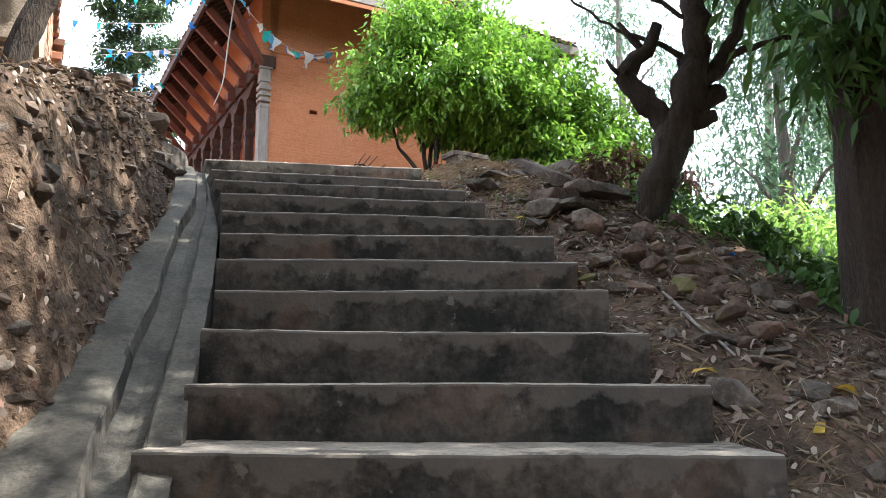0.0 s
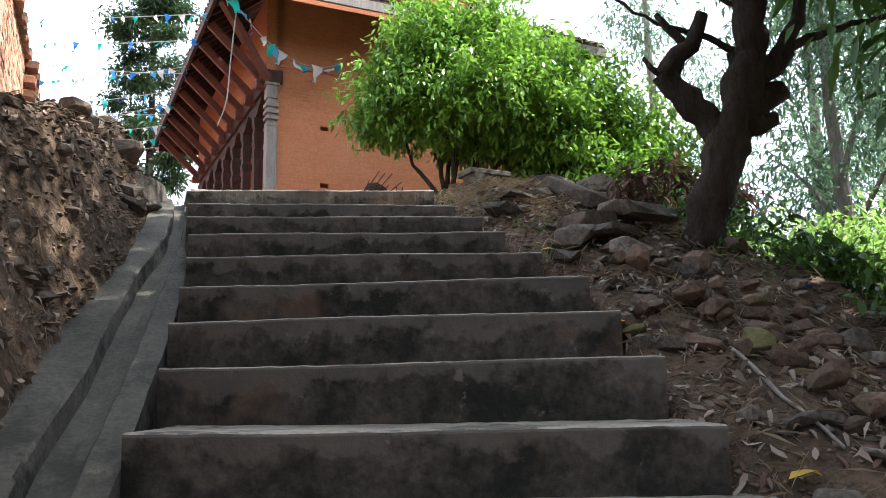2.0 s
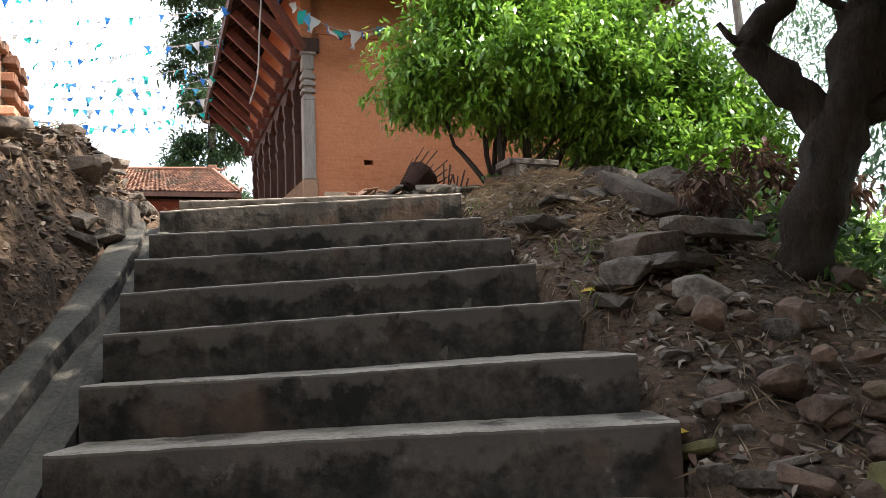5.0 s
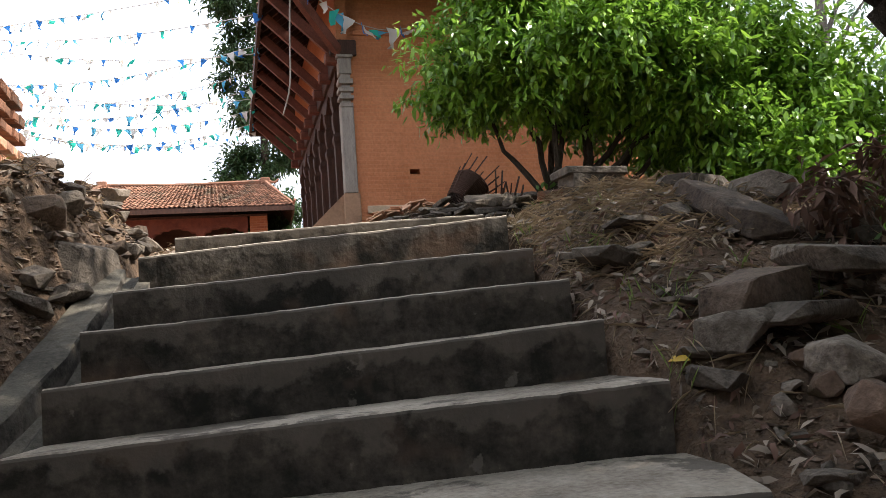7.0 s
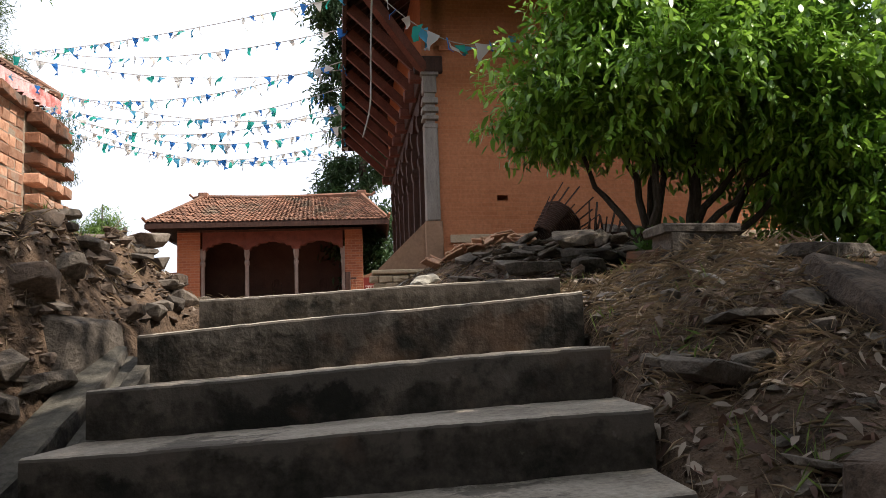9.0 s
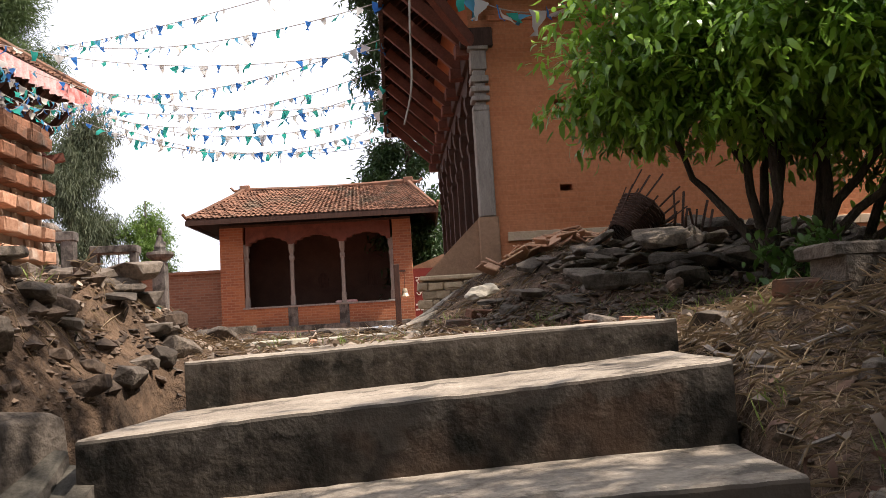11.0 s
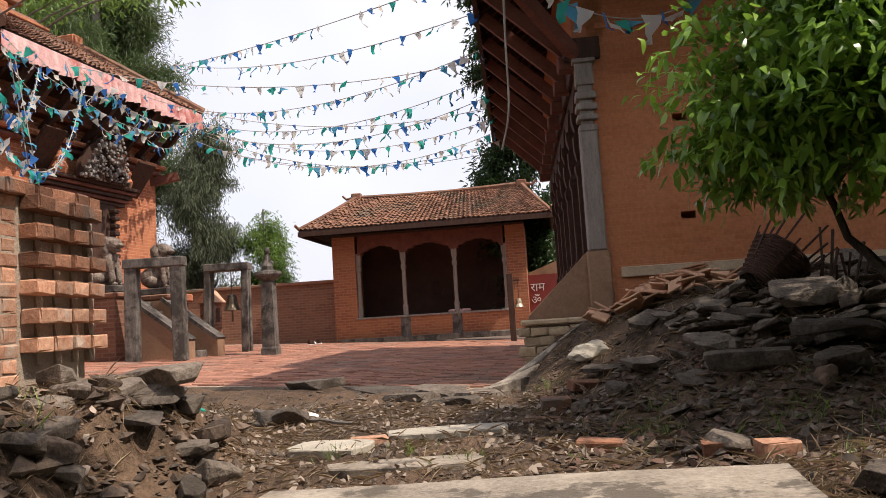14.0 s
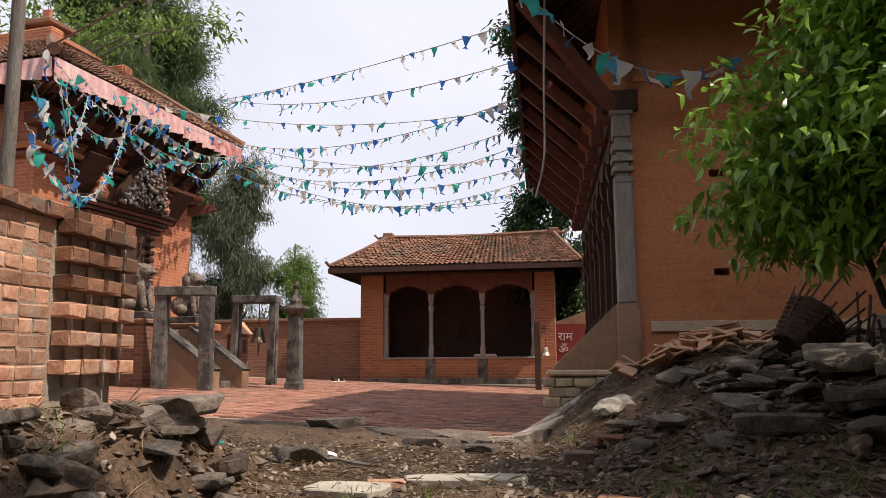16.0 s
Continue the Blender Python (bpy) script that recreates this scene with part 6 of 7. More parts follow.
def build_tile_stack():
    rng = random.Random(14)
    bm = box(-0.10, 0.10, -0.06, 0.06, 0, 0.016, 0.003)
    me = bpy.data.meshes.new("clay_tile")
    bm.to_mesh(me)
    bm.free()
    me.materials.append(M["new_tile"])
    for col in range(9):
        x = 3.06 + col * 0.095
        top = (2, 3, 4, 6, 7, 8, 8, 8, 6)[col]
        for j in range(top):
            y = 12.30 + rng.uniform(-0.04, 0.04) - 0.05 * (col % 2)
            z = rest(x, y) + 0.03 + j * 0.021
            ob = obj("clay_tile", me, None, pose(x + rng.uniform(-0.03, 0.03), y, z, rng.uniform(-3, 3), rng.uniform(-6, 3) - 4, rng.uniform(-25, 25)))
            tagged(ob, "unused pale orange clay tile in a leaning stack", "tile", "tile stack by the temple")
    for i in range(46):
        x, y = rng.uniform(2.75, 4.0), rng.uniform(11.5, 12.15)
        ob = obj("clay_tile", me, None, pose(x, y, rest(x, y) + 0.06 + rng.uniform(0, 0.05), rng.uniform(-30, 30), rng.uniform(-30, 30), rng.uniform(0, 180)))
        tagged(ob, "unused pale orange clay tile fallen from the stack", "tile", "tile stack by the temple")


M["new_tile"] = surface("fresh_clay", (0.42, 0.22, 0.13), (0.60, 0.38, 0.25), 5, 50, 0.9, 0.2, spread=0.2)
build_tile_stack()


def build_basket():
    x, y = 4.12, 11.05
    B = empty("broken_basket", pose(x - 0.05, y, rest(x, y) + 0.24, -14, 48, 6) @ Matrix.Scale(0.95, 4), "broken dark wicker basket lying on the rubble", "basket")
    for i in range(18):
        a = 2 * math.pi * i / 18
        r0, r1 = 0.14, 0.27
        ln = 0.52 + 0.14 * math.sin(i * 2.3)
        part("stake", beam((r0 * math.cos(a), r0 * math.sin(a), -0.25), (r1 * math.cos(a), r1 * math.sin(a), ln - 0.25), 0.014, 0.01), M["timber"], B)
    for j in range(16):
        z = -0.24 + j * 0.021
        r = 0.14 + 0.13 * (z + 0.25) / 0.5
        pts = [(r * (1.03 if i % 2 == j % 2 else 0.97) * math.cos(2 * math.pi * i / 18), r * (1.03 if i % 2 == j % 2 else 0.97) * math.sin(2 * math.pi * i / 18), z) for i in range(19)]
        part("weave", tube(pts, [0.014] * len(pts), 4), M["timber"], B)
    rng = random.Random(4)
    for i in range(9):
        px, py = 4.45 + rng.uniform(-0.15, 0.25), 11.0 + rng.uniform(-0.2, 0.2)
        g = rest(px, py)
        st = part("stick", beam((0, 0, 0), (rng.uniform(-0.12, 0.16), rng.uniform(-0.1, 0.1), rng.uniform(0.25, 0.5)), 0.016, 0.016), M["timber"], None, at=pose(px, py, g))
        tagged(st, "dark broken stick standing in the rubble", "stick", "sticks in the rubble")
    st = part("pole", beam((0, 0, 0), (1.3, 0.1, 0.02), 0.04, 0.04), M["timber"], None, at=pose(4.45, 10.9, rest(4.7, 10.9) + 0.14))
    tagged(st, "dark timber pole lying on the rubble", "pole")


build_basket()


# ---------------------------------------------------------------- stone things in the court
def build_portal(x, y, w, h, post, lean, name, label):
    z = court_z(x) - 0.02
    P = empty(name, pose(x, y, z, 0, 0, 6), label, "gateway")
    for s in (-1, 1):
        for k in ((0,) if not lean else (0, 1)):
            yy = 0.28 * k
            bm = beam((s * w / 2, yy, 0), (s * (w / 2 - 0.02) + lean * (0.9 if s > 0 else 0.7), yy * 0.5, h - 0.1), post, post, up=(0, 1, 0))
            bmesh.ops.bevel(bm, geom=list(bm.edges), offset=0.012, segments=1, affect="EDGES")
            part("post", bm, M["stone"], P)
    bm = box(-w / 2 - post / 2 + 0.003 + lean * 0.8, w / 2 + post / 2 - 0.003 + lean * 0.8, -post * 0.62, post * 0.62 + (0.25 if lean else 0), h - 0.15, h, 0.012)
    part("lintel", bm, M["stone"], P)
    return P


build_portal(-3.85, 17.15, 0.78, 1.68, 0.20, 0.0, "stone_gateway", "plain grey stone post-and-lintel gateway in the court")
bell_stand = build_portal(-4.02, 20.3, 0.78, 1.80, 0.13, 0.07, "bell_stand", "leaning grey stone bell frame with hanging bell")


def bell_mesh():
    return lathe([(0.012, 0.20), (0.05, 0.19), (0.065, 0.14), (0.075, 0.07), (0.11, 0.0), (0.10, -0.005), (0.02, 0.0)][::-1], 14)


M["bronze"] = surface("old_bronze", (0.09, 0.07, 0.05), (0.20, 0.16, 0.11), 8, 60, 0.5, 0.1, metal=0.7)
M["brass"] = surface("bright_brass", (0.45, 0.36, 0.22), (0.62, 0.52, 0.36), 8, 60, 0.35, 0.05, metal=0.8)
bb = part("bell", bell_mesh(), M["bronze"], bell_stand, "dark bronze bell", at=pose(0.12, 0.1, 0.85) @ Matrix.Scale(1.6, 4))
part("chain", beam((0.12, 0.1, 1.16), (0.12, 0.1, 1.66), 0.02, 0.02), M["bronze"], bell_stand)
part("clapper", beam((0.12, 0.1, 0.62), (0.12, 0.1, 0.9), 0.03, 0.03), M["bronze"], bell_stand)


def build_lotus_pillar():
    x, y = -2.62, 19.0
    P = empty("stone_pillar", pose(x, y, court_z(x) - 0.02), "grey stone pillar with lotus capital and small figure", "pillar")
    part("shaft", lathe([(0.20, 0), (0.20, 0.12), (0.17, 0.16), (0.155, 1.3), (0.15, 1.33)], square=True), M["stone"], P)
    part("lotus", lathe([(0.10, 1.33), (0.12, 1.36), (0.22, 1.42), (0.25, 1.47), (0.24, 1.52), (0.12, 1.54), (0.12, 1.57)], 16), M["stone"], P)
    bm = lathe([(0.10, 1.57), (0.11, 1.62), (0.07, 1.72), (0.055, 1.80), (0.03, 1.84), (0.05, 1.87), (0.055, 1.91), (0.02, 1.98)], 10)
    bmesh.ops.create_icosphere(bm, subdivisions=1, radius=0.05, matrix=Matrix.Translation((0.07, 0.02, 1.68)))
    fig = part("figure", bm, M["stone"], None, at=pose(x, y, court_z(x) - 0.02))
    tagged(fig, "small plain stone figure on the lotus pillar", "statue")


build_lotus_pillar()


def lion_mesh():
    """A seated guardian lion, chest forward along +x, in one plain mesh."""
    bm = bmesh.new()

    def ball(p, r, s=(1, 1, 1), sub=2):
        bmesh.ops.create_icosphere(bm, subdivisions=sub, radius=r, matrix=Matrix.Translation(p) @ Matrix.Diagonal((*s, 1)))
    ball((-0.12, 0, 0.20), 0.20, (1.15, 0.85, 1.0))
    ball((0.03, 0, 0.40), 0.17, (0.85, 0.85, 1.5))
    ball((0.10, 0, 0.67), 0.155, (1.05, 0.95, 0.9))
    ball((0.23, 0, 0.65), 0.08, (1.2, 1.0, 0.6))
    ball((0.21, 0, 0.57), 0.055, (1.2, 1.0, 0.5))
    ball((0.02, 0, 0.62), 0.17, (0.8, 1.05, 1.2))
    for s in (-1, 1):
        limb([(0.10, s * 0.09, 0.48), (0.14, s * 0.09, 0.25), (0.15, s * 0.09, 0.04)], 0.06, 0.05, 8, 0.08, bm=bm)
        ball((0.19, s * 0.09, 0.03), 0.055, (1.3, 0.9, 0.7), 1)
        ball((-0.05, s * 0.15, 0.13), 0.12, (1.3, 0.6, 0.9), 1)
        ball((0.06, s * 0.10, 0.77), 0.035, (1, 1, 1.3), 1)
    for v in bm.verts:
        v.co += Vector((0.016 * math.sin(v.co.z * 60), 0.014 * math.sin(v.co.x * 55 + v.co.z * 30), 0))
    return bm


def shrine_front():
    lx, ly0, ly1 = 0.0, 2.75, 4.05
    base = SHRINE
    St = empty("shrine_steps", base, "brick shrine steps between sloping plastered cheeks", "steps")
    for k in range(7):
        part("step", box(-0.45, 1.15 - 0.22 * k, ly0 + 0.30, ly1 - 0.30, 0.0 if k == 0 else 0.185 * k, 0.185 * (k + 1), 0.012), M["stone"], St)
    for y in (ly0 + 0.17, ly1 - 0.17):
        part("cheek", prism([(-0.30, -0.1), (1.35, -0.1), (1.35, 0.35), (0.25, 1.12), (-0.30, 1.12)], y - 0.12, y + 0.12), M["plaster"], St, "brown plastered sloping cheek")
        part("cheek_coping", beam((1.36, y, 0.37), (0.24, y, 1.15), 0.28, 0.06), M["stone"], St)
    for y in (ly0 - 0.12, ly1 + 0.05):
        Pd = empty("lion_pedestal", base @ pose(lx, y, 0), "stepped red brick pedestal under a stone lion", "pedestal")
        part("block", box(-0.42, 0.32, -0.28, 0.28, -0.1, 1.15, 0.015), M["court_wall"], Pd)
        part("moulding", box(-0.46, 0.36, -0.32, 0.32, 1.15, 1.24, 0.02), M["court_wall"], Pd)
        part("cap", box(-0.42, 0.33, -0.29, 0.29, 1.24, 1.36, 0.015), M["stone"], Pd)
        li = part("lion_statue", lion_mesh(), M["lion"], None, at=base @ pose(lx - 0.03, y, 1.36) @ Matrix.Scale(1.05, 4), smooth=True)
        tagged(li, "pale weathered stone guardian lion seated on a pedestal", "statue", "lion pair at the shrine")
    # small brick votive house by the steps
    V = empty("votive_house", base @ pose(0.05, 5.75, 0), "little red brick votive house with peaked roof", "votive shrine")
    part("body", box(-0.16, 0.16, -0.16, 0.16, -0.1, 1.12, 0.01), M["court_wall"], V)
    part("roof", prism([(-0.23, 1.1), (0.23, 1.1), (0.0, 1.36)], -0.22, 0.22), M["new_tile"], V)
    # Dark sheet laid on the solid body for the shade of a hole.
    part("opening_shade", box(0.16, 0.165, -0.07, 0.07, 0.7, 0.98), M["timber"], V)


M["lion"] = surface("lion_stone", (0.13, 0.10, 0.08), (0.36, 0.30, 0.245), 9, 50, 0.9, 0.9, (0.10, 0.065, 0.045), 8, 0.52, fine_dist=0.04)
shrine_front()


def bell_post():
    x, y = 1.57, 23.86
    P = empty("bell_post", pose(x, y, court_z(x) - 0.03), "dark timber post with a small bright hanging bell", "post")
    part("shaft", box(-0.07, 0.07, -0.07, 0.07, 0, 1.62, 0.01), M["timber"], P)
    part("arm", beam((0.0, 0, 1.45), (0.22, 0, 1.45), 0.04, 0.04), M["timber"], P)
    part("cord", beam((0.18, 0, 1.0), (0.18, 0, 1.45), 0.012, 0.012), M["timber"], P)
    part("bell", bell_mesh(), M["brass"], P, "bright brass bell", at=pose(0.18, 0, 0.82))


bell_post()


def red_hut():
    H = empty("painted_hut", pose(2.42, 26.3, 3.35), "dark red painted hut wall with white writing and an arched door", "hut")
    part("wall", box(-0.55, 1.4, 0, 0.3, 0, 1.75), M["redpaint"], H)
    part("gable", prism([(-0.6, 1.75), (1.4, 1.75), (0.9, 2.3)], 0.0, 0.3), M["plaster"], H)
    part("door", prism([(0.12, 0.05), (0.62, 0.05), (0.62, 1.1), (0.5, 1.38), (0.37, 1.45), (0.24, 1.38), (0.12, 1.1)], -0.02, 0.0), M["timber"], H)
    for k in range(5):
        part("door_bar", beam((0.16 + 0.1 * k, -0.03, 0.05), (0.16 + 0.1 * k, -0.03, 1.35), 0.02, 0.02), M["bronze"], H)
    for word, size, z in (("राम", 0.30, 1.32), ("ॐ", 0.30, 0.98)):
        cu = bpy.data.curves.new("writing", "FONT")
        cu.body, cu.size, cu.extrude = word, size, 0.004
        tmp = new("writing", cu)
        dg = bpy.context.evaluated_depsgraph_get()
        me = bpy.data.meshes.new_from_object(tmp.evaluated_get(dg))
        bpy.data.objects.remove(tmp)
        if len(me.vertices):
            me.materials.clear()
            me.materials.append(M["white"])
            obj("writing", me, H, pose(-0.42, -0.008, z, 90, 0, 0))
    rng = random.Random(2)
    for j, z in enumerate((0.72, 0.58, 0.36)):
        for k in range(4):
            part("writing", box(-0.44 + 0.13 * k, -0.44 + 0.13 * k + rng.uniform(0.07, 0.11), -0.006, -0.001, z, z + 0.05), M["white"], H)


M["redpaint"] = surface("red_paint", (0.16, 0.025, 0.02), (0.26, 0.05, 0.04), 2, 30, 0.7, 0.15)
M["white"] = surface("white_paint", (0.62, 0.56, 0.52), (0.78, 0.72, 0.68), 4, 40, 0.7, 0.05)
red_hut()


def shoes():
    for i, (dx, yaw) in enumerate(((0, 70), (0.17, 95))):
        S = empty("shoe", pose(-3.25 + dx, 23.6, court_z(-3.25) , 0, 0, yaw), "worn white and black shoe on the paving", "shoe", "pair of shoes")
        part("sole", box(-0.14, 0.14, -0.045, 0.045, 0, 0.025, 0.01), M["white"], S)
        bm = bmesh.new()
        bmesh.ops.create_icosphere(bm, subdivisions=2, radius=0.05, matrix=Matrix.Translation((0.06, 0, 0.04)) @ Matrix.Diagonal((1.5, 0.85, 0.8, 1)))
        part("toe", bm, M["white"], S, smooth=True)
        part("upper", prism([(-0.13, 0.025), (0.05, 0.025), (0.03, 0.07), (-0.04, 0.11), (-0.13, 0.12)], -0.04, 0.04), M["timber"], S, "black upper")


shoes()
_b = bmesh.new()
for _i in range(5):
    bmesh.ops.create_icosphere(_b, subdivisions=2, radius=0.09, matrix=Matrix.Translation((_i * 0.1, 0.02 * (_i % 2), 0.03)) @ Matrix.Diagonal((1.2, 0.9, 0.55, 1)))
tagged(part("bundle", _b, M["cloth"], None, at=pose(-0.05, 25.5, 3.56 + 0.68), smooth=True), "crumpled pale cloth bundle on the rest house ledge", "cloth")
# the round pole behind the brick wall
pole = part("pole", limb([(0, 0, 0), (0.01, 0, 2.0), (-0.02, 0, 4.5)], 0.042, 0.036, 12, 0.5), M["bark_grey"], None, at=pose(-0.87, 9.18, rest(-0.87, 9.18) - 0.1), smooth=True)
tagged(pole, "tall grey weathered wooden pole behind the brick wall", "pole")


# ---------------------------------------------------------------- flags
def flag_cloth(name, c):
    m = foliage(name, c, tuple(min(1, k * 1.5 + 0.03) for k in c), 0.55, 0.85)
    return m


FLAG_MATS = [flag_cloth("blue_cloth", (0.02, 0.14, 0.42)), flag_cloth("white_cloth", (0.55, 0.52, 0.46)), flag_cloth("teal_cloth", (0.01, 0.32, 0.25)), flag_cloth("sky_cloth", (0.06, 0.30, 0.46)), flag_cloth("pale_cloth", (0.50, 0.50, 0.47))]
FLAG_MESH = []
for _k in range(10):
    _r = random.Random(_k)
    _w, _h = 0.125, 0.155
    _v, _f = [], []
    for _j in range(4):
        _t = _j / 3
        for _i in range(3):
            _s = (_i - 1) * (1 - _t * 0.93)
            _v.append((_s * _w / 2 + _r.uniform(-0.006, 0.006) + 0.05 * _t * _t * _r.uniform(-1, 1), 0.03 * math.sin(_t * 4 + _k) + _r.uniform(-0.012, 0.012) * _t, -_h * _t))
    for _j in range(3):
        for _i in range(2):
            _a = _j * 3 + _i
            _f.append((_a, _a + 1, _a + 4, _a + 3))
    FLAG_MESH.append(mesh_of("flag", _v, _f, FLAG_MATS[_k % 5], True))
M["cord"] = surface("pale_cord", (0.30, 0.27, 0.23), (0.45, 0.42, 0.37), 8, 60, 0.9, 0.1)


def flag_string(a, b, sag, gap, scale, seed, label="string of small blue, white and green prayer flags", flags=True, thick=0.006, via=None, skip=0.0):
    a, b = Vector(a), Vector(b)
    rs = random.Random(seed)
    n = 26
    pts = []
    for i in range(n + 1):
        t = i / n
        p = a.lerp(b, t) - Vector((0, 0, 4 * sag * t * (1 - t)))
        pts.append(p)
    S = empty("flag_string" if flags else "cable", Matrix.Translation(a), label, "prayer flags" if flags else "cable", "strings across the court")
    part("cord", tube([p - a for p in pts], [thick] * len(pts), 4), M["cord"] if flags else M["timber"], S)
    if not flags:
        return S
    ln = sum((q - p).length for p, q in zip(pts, pts[1:]))
    k = int(ln / gap)
    yaw = math.degrees(math.atan2((b - a).y, (b - a).x))
    order = rs.randrange(5)
    for i in range(k):
        if rs.random() < skip:
            continue
        t = (i + 0.5 + rs.uniform(-0.2, 0.2)) / k
        f = t * n
        j = min(int(f), n - 1)
        p = pts[j].lerp(pts[j + 1], f - j) - a
        me = FLAG_MESH[(i + order) % 5 + 5 * rs.randrange(2)]
        s = scale * rs.uniform(0.6, 1.3)
        obj("flag", me, S, pose(p.x, p.y, p.z, rs.uniform(-38, 38), rs.uniform(-28, 28), yaw + rs.uniform(-70, 70)) @ Matrix.Scale(s, 4))
    return S


def hang_flags():
    eave = [(1.93, 12.6, 7.42), (1.90, 13.6, 7.42), (1.87, 14.8, 7.42), (1.84, 16.0, 7.42), (1.82, 16.9, 7.42), (1.78, 18.3, 7.42), (1.75, 19.3, 7.42), (1.73, 20.0, 7.40)]
    far = [(-5.6, 21.5, 10.1), (-5.0, 20.4, 9.75), (-4.45, 20.5, 8.72), (-4.40, 20.6, 8.45), (-4.42, 20.4, 8.25), (-4.38, 20.7, 8.35), (-4.45, 20.2, 8.0), (-4.4, 20.6, 8.2)]
    sags = [0.1, 0.3, 0.33, 0.42, 0.5, 0.52, 0.62, 0.58]
    for i, (p, q, s) in enumerate(zip(far, eave, sags)):
        flag_string(p, q, s, 0.145 if i > 1 else 0.26, 1.0, 40 + i, skip=0.16)
    # a second set from the shrine's near eave
    flag_string((-4.9, 16.6, 8.5), (1.86, 15.2, 7.42), 0.38, 0.24, 0.95, 60, skip=0.15)
    flag_string((-4.7, 18.4, 8.5), (1.80, 17.6, 7.42), 0.46, 0.24, 0.95, 61, skip=0.15)
    # festoons along the shrine's eave
    fe = [((-5.02, 15.1, 8.55), (-4.66, 18.0, 8.45), 0.45), ((-4.95, 15.6, 8.5), (-4.42, 20.2, 8.4), 0.65), ((-5.0, 15.2, 8.2), (-4.75, 17.2, 8.3), 0.6), ((-4.8, 16.8, 8.45), (-4.42, 20.5, 8.5), 0.4), ((-4.7, 17.5, 8.4), (-4.45, 20.1, 8.3), 0.75), ((-4.86, 16.4, 8.5), (-4.6, 18.6, 8.4), 0.9)]
    for i, (p, q, s) in enumerate(fe):
        flag_string(p, q, s, 0.14, 0.95, 70 + i)
    # a bunch hanging down by the pole
    for i, (p, q, s) in enumerate((((-0.80, 9.28, 5.75), (-4.9, 15.8, 8.2), 0.55), ((-0.82, 9.25, 5.5), (-4.8, 16.8, 8.3), 0.9))):
        flag_string(p, q, s, 0.17, 0.7, 80 + i)
    for i in range(2):
        flag_string((-2.6 + 0.05 * i, 12.0, 6.85), (-2.45 + 0.06 * i, 12.15, 5.35 + 0.1 * i), 0.03, 0.09, 0.6, 90 + i, "bunched string of faded prayer flags hanging straight down")
    flag_string((-0.82, 9.28, 6.05), (-2.5, 12.05, 6.9), 0.1, 0.5, 0.7, 95)
    # across the temple's end wall
    flag_string((1.93, 11.55, 7.42), (4.1, 12.70, 6.98), 0.50, 0.15, 1.35, 97, "string of large prayer flags on the temple wall")
    # plain cables
    flag_string((-4.4, 20.7, 7.95), (1.75, 20.2, 7.25), 0.38, 1, 1, 98, "thin dark cable slung across the court", False, 0.005)
    flag_string((-0.84, 9.3, 5.95), (1.9, 11.6, 8.9), -0.05, 1, 1, 99, "thin dark cable slung across the court", False, 0.008)
    r = part("rope", limb([(0, 0, 0), (-0.04, 0.3, -0.9), (-0.06, 0.5, -1.5), (-0.16, 0.7, -1.85)], 0.012, 0.010, 6, 0.1), M["cord"], None, at=pose(2.25, 12.0, 7.50))
    tagged(r, "pale rope hanging from the temple eave", "rope")


hang_flags()


# ---------------------------------------------------------------- litter, grass, loose stuff
def strew(name, n, region, size, width, mat, label, category, seed, lift=0.012, up=0.25, droop=0.0, dense=None):
    rng = np.random.default_rng(seed)
    x0, x1, y0, y1 = region
    x, y = rng.uniform(x0, x1, n), rng.uniform(y0, y1, n)
    xl, xr = np.interp(y, LEFT[:, 0], LEFT[:, 1]), np.interp(y, RIGHT[:, 0], RIGHT[:, 1])
    s = y + SKEW * (x - 1.8)
    keep = ((x > xr + 0.02) | (x < xl - 0.44) | (s > 8.15))
    if dense is not None:
        keep &= rng.random(n) < dense(x, y)
    edge = np.interp(x, *COURT_EDGE)
    keep &= (y < edge - 0.1) | (x > 2.6)
    x, y = x[keep], y[keep]
    z = height(x, y) + lift * rng.random(len(x))
    a = rng.uniform(0, 6.283, len(x))
    e = 0.05
    gx, gy = (height(x + e, y) - height(x - e, y)) / (2 * e), (height(x, y + e) - height(x, y - e)) / (2 * e)
    w = np.stack([np.cos(a), np.sin(a), np.cos(a) * gx + np.sin(a) * gy + up * rng.random(len(x))], 1)
    ob = obj(name, leaf_mesh(name, np.stack([x, y, z], 1), w, size, width, mat, droop, seed, 0.55, 0.25, full=width > 0.1))
    tagged(ob, label, category, kind="stuff")
    return ob


def near_path(x, y):
    return np.clip(1.15 - 0.6 * np.abs(x - 3.3), 0.08, 1) * (1 - 0.7 * smooth(y, 5.7, 6.6))


strew("leaf_litter", 5200, (2.2, 5.6, 0.6, 8.6), 0.070, 0.27, M["leaf_dry"], "pale curled dead leaves strewn over the slope", "dead leaves", 1, 0.03, 0.5, 0, near_path)
strew("leaf_litter", 4200, (2.2, 5.6, 0.6, 8.6), 0.074, 0.25, M["leaf_brown"], "brown dead leaves strewn over the slope", "dead leaves", 2, 0.02, 0.4, 0, near_path)
strew("leaf_litter", 4600, (-0.6, 2.6, 3.0, 11.0), 0.045, 0.45, M["leaf_dry"], "pale dead leaves on the earth bank and path", "dead leaves", 3, 0.02, 0.3)
strew("straw", 5500, (2.4, 6.0, 1.5, 12.0), 0.15, 0.024, M["straw"], "dry straw and thin twigs on the earth", "straw", 4, 0.03, 0.35)
strew("straw", 6500, (-0.8, 2.6, 2.0, 11.0), 0.12, 0.028, M["straw"], "dry straw and thin twigs on the bank", "straw", 5, 0.03, 0.3)
